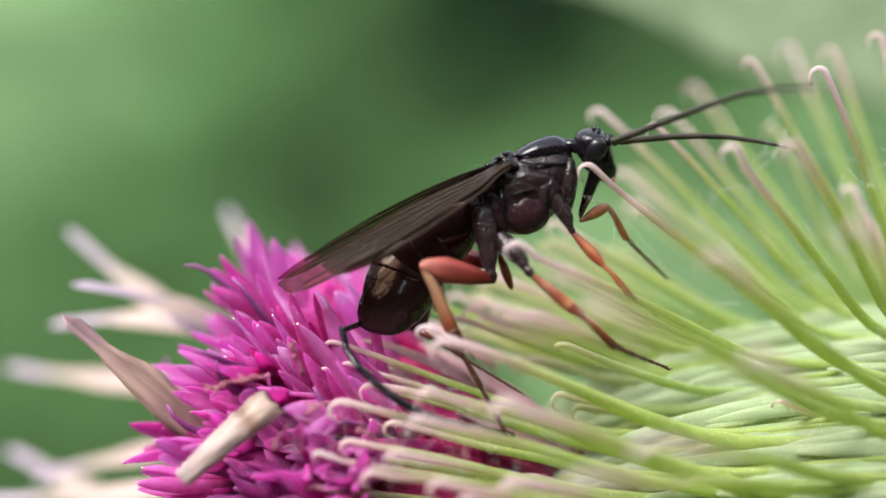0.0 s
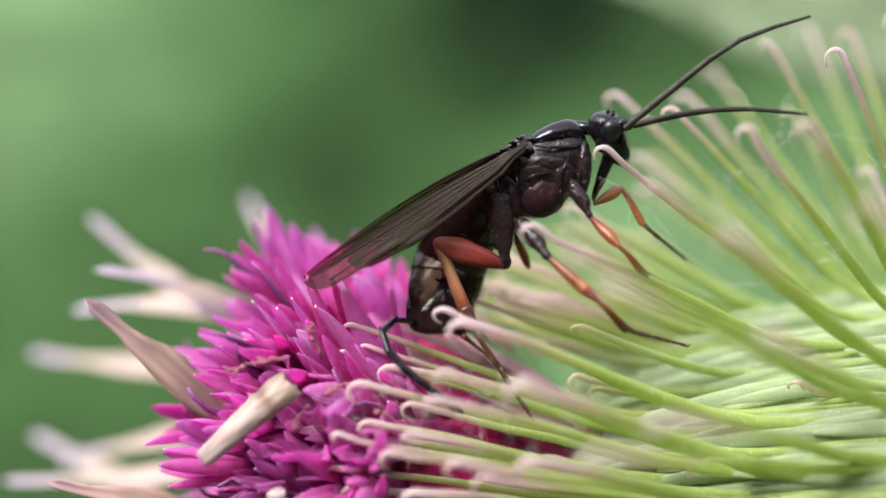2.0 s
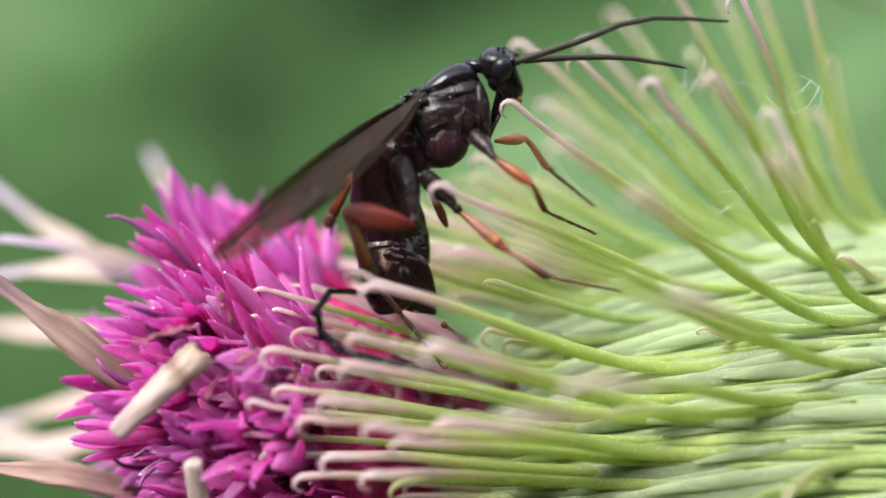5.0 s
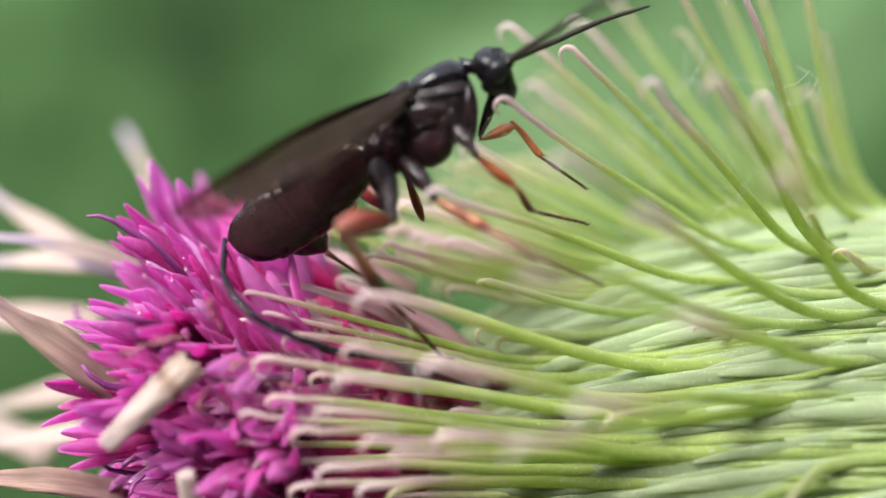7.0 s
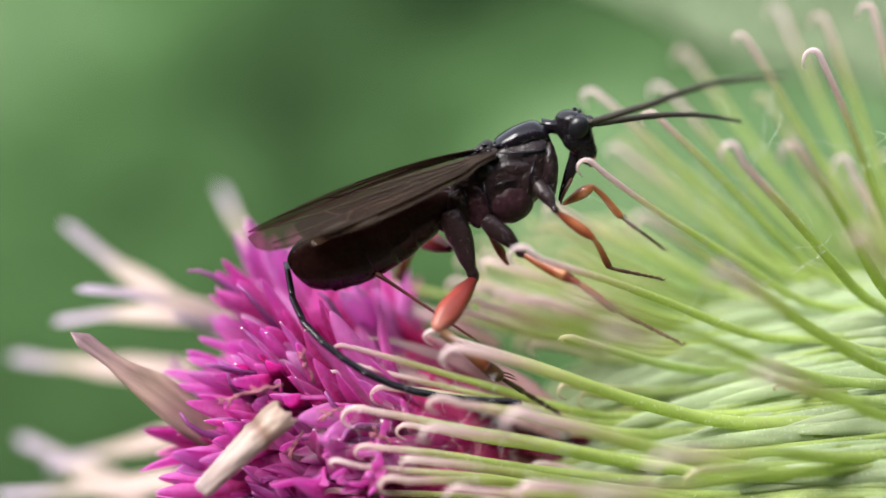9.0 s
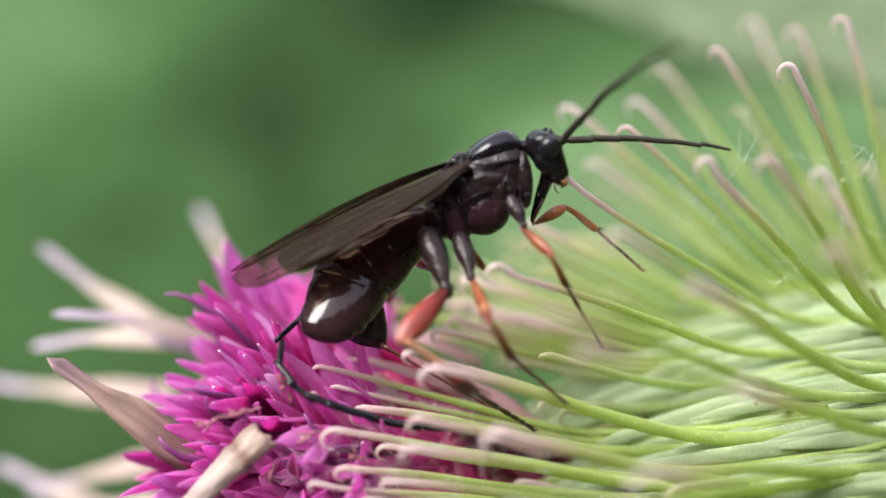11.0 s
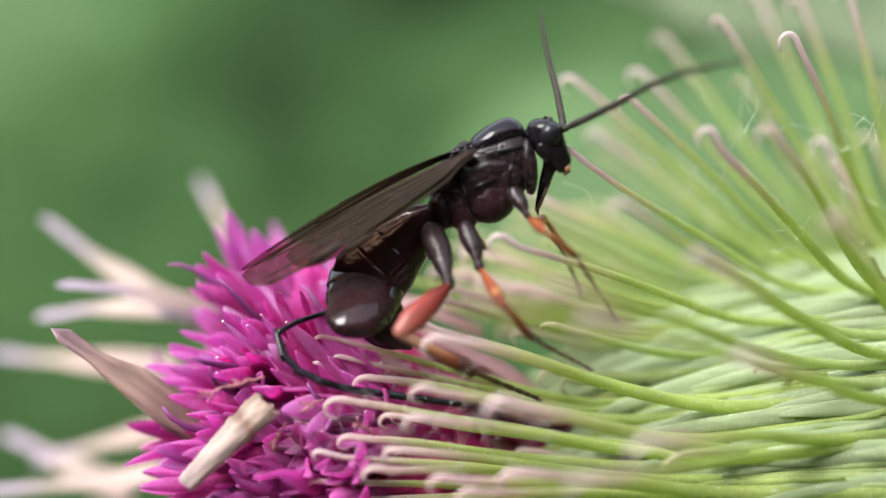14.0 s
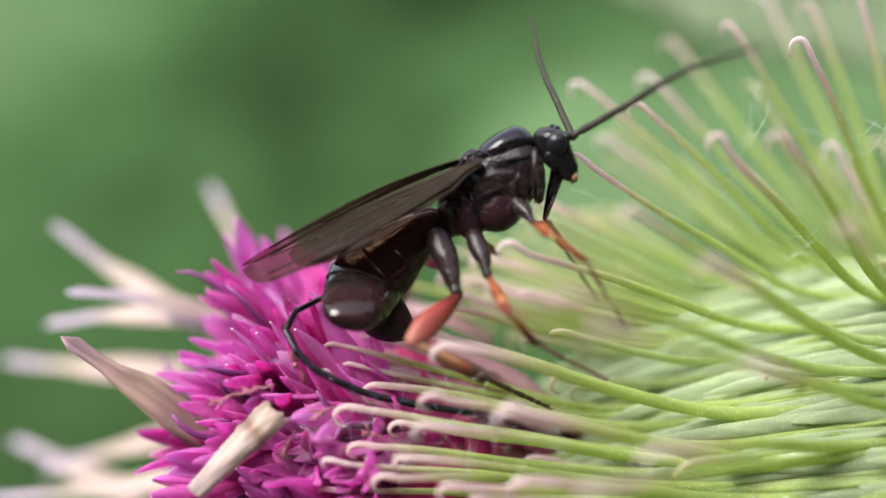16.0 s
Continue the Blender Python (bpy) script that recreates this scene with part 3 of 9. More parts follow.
def bract_fill():
    """More bracts behind and low on the head: streaks and soft tips between the placed ones."""
    rng = random.Random(11)
    made = 0
    while made < 26:
        azimuth = radians(rng.uniform(20, 84))
        tip = on_egg(EGG.x + rng.uniform(-9, 4), azimuth, rng.uniform(4.0, 6.5)) + Vector((-rng.uniform(2.5, 5.5), 0, 0))
        if tip.x < 4.5 and tip.z > 0.2:
            continue
        bract(tip, rng.uniform(0.19, 0.26), rng.uniform(0.24, 0.34), rng.uniform(-0.3, 0.3), rng.uniform(-40, 40), False, green_skin)
        made += 1
    for k in range(28):
        azimuth = radians(rng.uniform(118, 222))
        tip = on_egg(EGG.x + rng.uniform(-12.8, -10.5), azimuth, rng.uniform(0.3, 1.4)) + Vector((-rng.uniform(1.0, 3.2), 0, 0))
        bract(tip, rng.uniform(0.19, 0.25), rng.uniform(0.24, 0.34), rng.uniform(-0.2, 0.3), rng.uniform(-40, 40), False, None, 2.8)
    for k in range(26):
        azimuth = radians(rng.uniform(105, 215))
        tip = on_egg(EGG.x + rng.uniform(-9.5, 5.5), azimuth, rng.uniform(0.9, 2.6)) + Vector((-rng.uniform(2.0, 4.5), 0, 0))
        bract(tip, rng.uniform(0.17, 0.23), rng.uniform(0.2, 0.3), rng.uniform(-0.1, 0.3), rng.uniform(-40, 40), False, green_skin)
    for k in range(44):
        tip = Vector((rng.uniform(0.3, 5.5), rng.uniform(3.0, 9.0), rng.uniform(-2.8, 0.9)))
        bract(tip, rng.uniform(0.17, 0.24), rng.uniform(0.24, 0.32), rng.uniform(-0.1, 0.3), rng.uniform(-40, 40), False, green_skin)


bract_fill()


def strap(tip, root, width, material, name, label="", bend=0.0, thick=0.07, twist=0.0, blunt=0.35, face=(0.1, -0.75, 0.65), awl=0.0):
    """A flat tapering strap (a pale or dry petal-like bract), its tip at x = 0."""
    tip, root = Vector(tip), Vector(root)
    length = (root - tip).length
    bm = bmesh.new()
    rings = []
    n = 18
    for i in range(n + 1):
        u = i / n
        half = width * 0.5 * (blunt + (1 - blunt) * min(1.0, (u * 1.6)) ** 0.8) * (0.25 + 0.75 * min(1, u * 9) if blunt < 0.9 else 1.0 + 0.2 * u)
        if awl:
            half = width * 0.5 * (1 - 0.58 * max(0.0, min(1.0, (awl + 0.14 - u) / 0.28))) * min(1.0, math.sqrt(u * 22 + 0.02))
            half *= 1 + 0.08 * noise.noise(Vector((u * 9, tip.x * 5, 2)))
        wav = 0.10 * width * noise.noise(Vector((u * 4, tip.x, tip.z)))
        z0 = bend * 4 * u * (1 - u) + 0.15 * noise.noise(Vector((u * 2.5, tip.x * 3, 1)))
        ring = []
        for y, z in ((-1, 0.22), (-0.5, 0.03), (0, -0.05), (0.5, 0.03), (1, 0.22), (0.5, -0.17), (0, -0.26), (-0.5, -0.17)):
            under = 1 if z < -0.1 else 0
            ring.append(bm.verts.new((length * u + 0.05 * width * y * (1 - u), half * y + wav, z0 + half * z * 0.9 - under * thick * 0.4)))
        rings.append(ring)
    skin(bm, rings)
    ob = part(name, bm, material, flower, label)
    return fit_on(ob, turned(root - tip, Matrix.Rotation(radians(twist), 3, (root - tip).normalized()) @ Vector(face), tip))


strap((-12.36, 8.83, 1.06), (-7.98, 6.82, -1.73), 0.75, ray_skin, "pale_strap", "pale pink strap-shaped bract", -0.3, awl=0.5)
strap((-9.95, 2.66, -0.35), (-6.04, 4.99, -1.89), 0.7, ray_skin, "pale_strap", "", 0.3, awl=0.5)
strap((-12.03, 6.47, -1.81), (-6.92, 5.95, -1.82), 0.8, ray_skin, "pale_strap", "", 0.35, awl=0.5)
strap((-15.43, 11.26, -3.66), (-8.30, 8.00, -3.93), 0.95, ray_skin, "pale_strap", "", 0, awl=0.5)
strap((-8.48, 14.00, 1.81), (-4.77, 7.00, -2.23), 0.75, ray_skin, "pale_strap", "", 0.1, awl=0.5)
strap((-15.37, 11.26, -6.46), (-10.41, 9.00, -8.25), 0.9, ray_skin, "pale_strap", "", 0.2, awl=0.5)
strap((-13.56, 9.05, -7.03), (-7.18, 7.00, -5.32), 0.8, ray_skin, "pale_strap", "", 0.2, awl=0.5)
strap((-14.06, 6.00, -6.90), (-7.02, 5.00, -6.26), 0.7, ray_skin, "pale_strap", "", -0.2, awl=0.5)
strap((-7.83, 4.42, -1.38), (-5.06, 5.00, -2.69), 0.9, ray_skin, "pale_strap", "", 0, awl=0.5)
strap((-4.59, 6.00, 0.67), (-3.77, 5.00, -2.04), 0.6, floret_skin, "pale_strap", "", 0)
strap((-8.70, -1.48, -0.94), (-5.36, 0.69, -4.68), 0.98, dry_skin, "dry_strap", "dry brown papery strap", 0.15, awl=0.36)
strap((-9.65, -1.52, -5.23), (-6.02, 1.00, -6.83), 0.7, dry_skin, "dry_strap", "dry brown papery strap", 0.1, awl=0.36)
strap((-1.12, 0.65, -2.87), (1.67, 1.99, -4.05), 0.4, inner_skin, "inner_bract", "", 0.2)
strap((-1.93, 0.32, -1.59), (1.09, 1.97, -3.18), 0.36, inner_skin, "inner_bract", "", 0.3)
strap((-1.59, 2.49, -1.20), (1.36, 4.00, -2.69), 0.45, inner_skin, "inner_bract", "", 0.3)
strap((-2.40, -0.32, -2.07), (0.67, 1.40, -3.67), 0.36, inner_skin, "inner_bract", "", 0.25)


def straw(tip, root, wide, narrow):
    """A hollow cut stub of a dead corolla: thin walled, split at its end, a swollen joint on its way."""
    tip, root = Vector(tip), Vector(root)
    n = (root - tip).length
    bm = bmesh.new()
    rings = []
    walk_in = [(0.0, 1.0), (0.03, 1.06), (0.2, 1.0), (0.45, 1.02), (0.62, 1.04), (0.655, 1.14), (0.69, 1.08), (0.72, 0.98), (0.86, 1.08), (1.0, 1.0), (1.0, 0.8), (0.9, 0.74)]
    for i, (u, g) in enumerate(walk_in):
        r = (narrow + (wide - narrow) * min(1, u * 1.3)) * g
        ring = []
        for k in range(16):
            a = 2 * math.pi * k / 16
            rag = 0.10 * noise.noise(Vector((math.cos(a) * 2, math.sin(a) * 2, tip.x))) if u in (0.0, 1.0, 0.03) else 0.0
            q = r * (1 + 0.12 * noise.noise(Vector((math.cos(a) * 1.6, math.sin(a) * 1.6, u * 2))))
            ring.append(bm.verts.new((n * (u + rag * 0.6), q * math.cos(a), q * 0.75 * math.sin(a) + 0.10 * math.sin(u * 3))))
        rings.append(ring)
    skin(bm, rings)
    ob = part("cut_straw", bm, straw_skin, flower, "pale straw-coloured hollow stub")
    return fit_on(ob, turned(root - tip, (0.1, -0.75, 0.65), tip))


straw((-5.50, -2.93, -4.39), (-3.57, -2.53, -2.74), 0.36, 0.22)
straw((-3.84, -2.95, -5.07), (-3.79, -2.24, -7.10), 0.26, 0.2)


def inner_fill():
    """Crimson and pale pink inner bracts, seen between the hooks where they meet the florets."""
    rng = random.Random(77)
    top, low, deep = Vector((-2.03, 1.20, -1.82)), Vector((-2.48, 0.30, -5.75)), Vector((3.28, 2.20, -5.09))
    for k in range(84):
        u = rng.random()
        tip = top.lerp(low, u) + Vector((rng.uniform(-0.9, 1.6), rng.uniform(-0.5, 1.6), rng.uniform(-0.3, 0.3)))
        root = deep + Vector((rng.uniform(-0.6, 0.8), rng.uniform(-1.0, 1.6), rng.uniform(-0.9, 0.9) - 1.2 * u))
        pale = u < 0.25 and rng.random() < 0.8
        strap(tip, root, rng.uniform(0.5, 0.9) if pale else rng.uniform(0.3, 0.55), inner_skin if pale else crimson_skin, "inner_bract", "", rng.uniform(0.0, 0.4), 0.1, rng.uniform(-25, 25), 0.3)


inner_fill()


def scales():
    """The lower lengths of the bracts: pale shafts lapping over each other along the involucre."""
    rng = random.Random(31)
    for row in range(12):
        for k in range(25):
            azimuth = radians(50 + (k + (row % 2) * 0.5 + rng.uniform(-0.4, 0.4)) * 7.0)
            x, run = EGG.x - 12.4 + row * 1.6 + rng.uniform(-0.8, 0.8), rng.uniform(8.0, 12.5)
            lift, swing = rng.uniform(0.15, 0.8), radians(rng.uniform(-2, 8))
            way = [on_egg(min(x + run * u, EGG.x + 11.8), azimuth + swing * (1 - u) ** 2, lift * (1 - u) ** 1.6) for u in (0, 0.08, 0.2, 0.35, 0.5, 0.7, 0.85, 1.0)]
            r = rng.uniform(0.2, 0.36)
            ob = part("scale", tube([p - way[0] for p in way], [r * g for g in (0.15, 0.5, 0.75, 0.9, 1.0, 1.1, 1.0, 0.3)], 10, 0.3), scale_skin, flower)
            fit_on(ob, Matrix.Translation(way[0] * MM))


scales()


def floret_mesh(spread, lobe, seed):
    """A floret along x: five channelled lobes that bend outward at x = 0, a throat and a thin tube behind."""
    rng = random.Random(seed)
    bm = bmesh.new()
    for k in range(5):
        a = 2 * math.pi * (k + rng.uniform(-0.2, 0.2)) / 5
        radial, across = Vector((0, math.cos(a), math.sin(a))), Vector((0, -math.sin(a), math.cos(a)))
        out = spread * rng.uniform(0.4, 1.6)
        long = lobe * rng.uniform(0.8, 1.3)
        wide = rng.uniform(0.23, 0.38)
        lean = rng.uniform(-0.22, 0.22)
        curl = rng.uniform(0.0, 0.35)
        rings = []
        for i in range(13):
            u = (i / 12) ** 1.5
            r = 0.33 + out * (1 - u) ** 1.7 - 0.05 * (1 - u)
            half = wide * min(1.0, (u * 2.2 + 0.004) ** 0.62) * (1 - 0.25 * u)
            mid = Vector((lobe - long * (1 - u) + 0.25 * out * (1 - u) ** 3, 0, 0)) + radial * r + across * lean * (1 - u) ** 1.4
            mid += radial * 0.05 * noise.noise(Vector((u * 3, k, seed)))
            ring = []
            for s, d in ((-1, 0.02), (-0.6, 0.06), (0, 0.09), (0.6, 0.06), (1, 0.02), (0.95, -0.05), (0.5, -0.03), (0, 0.0), (-0.5, -0.03), (-0.95, -0.05)):
                ring.append(bm.verts.new(mid + across * s * half + radial * (d * min(1, half * 6) - curl * half * s * s)))
            rings.append(ring)
        skin(bm, rings)
    secs = [(lobe * 0.86, 0, 0.30, 0.30), (lobe + 0.3, 0, 0.31, 0.31), (lobe + 0.7, 0, 0.22, 0.22), (lobe + 1.1, 0, 0.13, 0.13), (lobe + 2.0, 0, 0.10, 0.10)]
    loft(smooth_sections(secs, 2), 10, bm)
    return bm


floret_kinds = []
for k, (spread, lobe) in enumerate(((0.15, 2.4), (0.45, 2.2), (0.05, 2.9), (0.8, 2.0), (0.3, 2.7), (0.02, 2.1), (0.6, 2.5), (0.2, 3.2))):
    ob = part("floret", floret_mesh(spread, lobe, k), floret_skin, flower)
    floret_kinds.append(ob.data)
    bpy.data.objects.remove(ob)
style_ob = part("style", tube([(2.0, 0, 0), (0.6, 0, 0), (-0.2, 0.02, 0.03), (-0.55, 0.12, 0.12), (-0.75, 0.3, 0.2)], [0.09, 0.11, 0.07, 0.05, 0.03], 6), anther_skin, flower)
style_data = style_ob.data
bpy.data.objects.remove(style_ob)


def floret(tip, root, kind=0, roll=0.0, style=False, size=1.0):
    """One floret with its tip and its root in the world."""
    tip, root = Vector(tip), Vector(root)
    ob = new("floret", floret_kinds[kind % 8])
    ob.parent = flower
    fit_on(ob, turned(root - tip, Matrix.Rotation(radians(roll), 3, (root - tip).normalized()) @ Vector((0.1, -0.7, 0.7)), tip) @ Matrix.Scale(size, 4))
    if style:
        s = new("style", style_data)
        s.parent = ob
    return ob


floret((-3.49, -1.77, -5.54), (-1.64, 3.00, -7.89), 0, 0, False)
floret((-4.32, -1.55, -6.40), (-2.24, 3.00, -8.51), 1, 67, False)
floret((-2.66, -2.13, -6.21), (-1.00, 2.70, -8.40), 4, 134, False)
floret((-3.25, -1.64, -7.40), (-1.32, 2.90, -9.22), 2, 201, False)
floret((-1.97, -2.52, -5.46), (-0.40, 2.60, -7.61), 1, 268, False)
floret((-5.28, -0.84, -5.93), (-2.53, 0.68, -6.97), 4, 335, False)
floret((-6.06, -0.50, -6.98), (-3.15, 1.00, -7.78), 7, 42, False)
floret((-2.17, -1.98, -7.40), (-0.40, 2.60, -9.11), 0, 109, False)
floret((-4.98, -1.00, -7.63), (-2.51, 0.50, -8.33), 6, 176, False)
floret((-1.34, -2.41, -6.37), (0.20, 2.50, -8.32), 4, 243, False)
floret((-4.82, -1.93, -1.91), (-3.44, 2.90, -3.35), 7, 310, True)
floret((-3.85, -1.23, -1.46), (-2.60, 0.16, -3.52), 7, 17, False)
floret((-3.07, -1.16, -0.74), (-2.46, 0.16, -3.23), 2, 84, False)
floret((-5.28, 3.00, 0.71), (-4.33, 4.50, -2.63), 2, 151, False)
floret((-5.66, 0.88, -0.10), (-3.38, 2.49, -2.40), 0, 218, True)
floret((-4.57, -0.98, -1.43), (-3.38, 0.69, -3.32), 0, 285, False)
floret((-2.99, 1.46, -0.99), (-2.09, 3.00, -3.35), 2, 352, False)
floret((-6.08, 0.74, -1.09), (-3.38, 2.49, -3.14), 1, 59, False)
floret((-6.61, 0.06, -2.15), (-3.88, 1.96, -3.51), 0, 126, False)
floret((-7.44, -0.23, -3.84), (-4.52, 1.45, -4.60), 1, 193, False)
floret((-5.72, -2.24, -3.93), (-3.37, 2.42, -5.37), 5, 260, False)
floret((-6.98, -1.07, -4.89), (-3.89, 0.40, -5.38), 0, 327, False)
floret((-4.78, -1.85, -2.44), (-3.45, 2.96, -4.27), 1, 34, True)
floret((-4.02, -1.71, -2.19), (-3.00, 3.00, -4.57), 4, 101, False)
floret((-3.31, -1.31, -1.98), (-2.16, -0.02, -4.02), 2, 168, False)
floret((-2.73, -1.61, -2.59), (-1.57, -0.34, -4.24), 0, 235, False)
floret((-3.72, -2.56, -3.85), (-2.14, 2.11, -5.88), 3, 302, False)
floret((-2.01, -3.11, -3.72), (-1.24, 1.95, -6.12), 1, 9, False)
floret((-4.98, -2.09, -3.43), (-3.70, 2.63, -5.11), 0, 76, False)
floret((-4.33, 1.99, 0.29), (-3.23, 3.50, -2.82), 2, 143, False)
floret((-2.78, 2.50, -0.91), (-1.58, 4.00, -3.33), 4, 210, False)
floret((-4.45, -0.28, -0.73), (-3.20, 1.40, -2.85), 4, 277, True)
floret((-5.66, -1.46, -2.63), (-3.59, 0.25, -3.81), 4, 344, False)
floret((-2.73, -3.24, -4.45), (-1.22, 1.69, -6.50), 3, 51, False)
floret((-4.38, -2.48, -4.63), (-2.73, 2.12, -6.48), 0, 118, False)


def floret_fill():
    """The dome of florets round the placed ones."""
    rng = random.Random(23)
    hub = Vector((0.49, 2.50, -5.78))
    axis = Vector((-0.86, 0.05, 0.30)).normalized()
    made = 0
    while made < 165:
        d = Vector((rng.gauss(0, 1), rng.gauss(0, 1), rng.gauss(0, 1))).normalized()
        if d.dot(axis) < 0.36 or (d.x > -0.25 and d.z < 0.5):
            continue
        reach = 5.2 + 2.1 * max(0, d.dot(axis)) ** 2 + rng.uniform(-0.9, 0.5)
        tip = hub + d * reach
        tip.x -= 0.3
        if tip.y < -1.5 and tip.z > -3.2 or tip.x > -1.6:
            continue
        aside = Vector((-abs(rng.gauss(0, 0.8)), rng.gauss(0, 1.2), rng.gauss(0, 1.4)))
        floret(tip, hub + d * 0.6 + aside, rng.randrange(8), rng.uniform(0, 360), rng.random() < 0.3, rng.uniform(0.85, 1.4))
        made += 1
    low = Vector((-0.44, 3.20, -8.54))
    for k in range(64):
        d = Vector((-rng.uniform(0.35, 1), rng.uniform(-0.55, 0.5), rng.uniform(-0.5, 0.45))).normalized()
        tip = low + d * rng.uniform(4.6, 7.0)
        floret(tip, low + d * 0.6 + Vector((0, rng.gauss(0, 0.9), rng.gauss(0, 0.9))), rng.randrange(8), rng.uniform(0, 360), rng.random() < 0.2, rng.uniform(0.85, 1.3))


floret_fill()


def withered(place, way, length, seed):
    """A dried brown style with a forked, knobbly tip that lies over the florets."""
    rng = random.Random(seed)
    way = Vector(way).normalized()
    side = way.cross(Vector((0, -1, 0.2))).normalized()
    bm = bmesh.new()
    pts = [way * length * u + side * 0.09 * noise.noise(Vector((u * 4, seed, 0))) for u in (0, 0.15, 0.3, 0.45, 0.6, 0.8, 1.0)]
    tube(pts, [0.036 * rng.uniform(0.7, 1.3) for _ in pts], 7, 0.8, bm)
    for turn in (0.7, -0.5, 0.25):
        at = pts[rng.choice((0, 1, 2))]
        arm = (Matrix.Rotation(turn + rng.uniform(-0.2, 0.2), 3, side.cross(way)) @ -way) * rng.uniform(0.16, 0.3)
        tube([at, at + arm * 0.5, at + arm], [0.045, 0.035, 0.022], 6, 1.0, bm)
    bmesh.ops.create_icosphere(bm, subdivisions=2, radius=0.065, matrix=Matrix.Translation(pts[2] + side * 0.04))
    ob = part("withered_style", bm, withered_skin, flower, "dried brown style" if seed == 0 else "")
    fit_on(ob, Matrix.Translation(Vector(place) * MM))


for k, (place, way, length) in enumerate((((-4.95, -2.55, -2.42), (1, -0.1, 0.25), 1.0), ((-4.2, -2.6, -2.2), (1, 0.1, 0.1), 0.6), ((-3.15, -2.3, -1.55), (0.3, 0.2, -1), 0.7), ((-2.75, -2.4, -2.9), (1, 0, 0.4), 0.5), ((-3.5, -2.6, -3.6), (0.6, 0.2, 0.8), 0.5), ((-1.55, -2.5, -3.3), (0.7, 0.3, -0.8), 0.5))):
    withered(place, way, length, k)


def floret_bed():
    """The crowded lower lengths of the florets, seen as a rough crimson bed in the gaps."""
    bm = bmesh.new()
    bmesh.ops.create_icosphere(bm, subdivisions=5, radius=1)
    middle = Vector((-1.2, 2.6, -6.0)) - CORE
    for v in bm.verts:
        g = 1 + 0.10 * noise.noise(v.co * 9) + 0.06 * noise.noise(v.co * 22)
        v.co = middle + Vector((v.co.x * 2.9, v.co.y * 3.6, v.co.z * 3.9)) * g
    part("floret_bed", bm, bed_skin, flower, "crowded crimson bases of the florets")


floret_bed()


# ---- the wasp: x to the head, z to its back, in its own space ----
wasp = thing("wasp", "black ichneumon wasp with reddish legs laying eggs into the flower", "wasp")
LENGTH = {"head": 1.79, "antenna_a0": 0.83, "antenna_a1": 0.83, "antenna_a2": 0.83, "antenna_a3": 0.83, "antenna_a4": 0.83, "antenna_a5": 0.83, "antenna_b0": 0.70, "antenna_b1": 0.70, "antenna_b2": 0.70, "antenna_b3": 0.70, "antenna_b4": 0.70, "antenna_b5": 0.70, "belly_plate": 1.67, "wing": 5.63, "gaster0": 1.86, "gaster1": 1.72, "sheath0": 0.58, "sheath1": 0.56, "sheath2": 0.57, "sheath3": 0.57, "sheath4": 0.58, "sheath5": 0.58, "sheath6": 0.58, "sheath7": 0.58, "sheath8": 0.58, "sheath9": 0.58, "sheath10": 0.58, "needle": 3.00, "hind_coxa": 1.51, "hind_femur": 1.68, "hind_tibia": 2.19, "hind_tarsus": 2.55, "mid_coxa": 1.06, "mid_femur": 1.49, "mid_tibia": 1.20, "mid_tarsus": 1.60, "front_coxa": 0.83, "front_femur": 1.03, "front_tibia": 0.96, "front_tarsus": 1.58, "far_front_femur": 0.77, "far_front_tibia": 1.06, "far_front_tarsus": 1.40, "far_hind_femur": 1.58, "far_hind_tibia": 1.53, "far_mid_femur": 1.04}


def limb(name, sections, material, label="", sides=12, wrinkle=0.03):
    return part(name, loft(smooth_sections(sections, 3), sides, None, wrinkle), material, wasp, label)


def ridge(points, thick, parent, material=None):
    return part("ridge", tube(points, [thick * 0.5] + [thick] * (len(points) - 2) + [thick * 0.5], 7), material or chitin, parent)


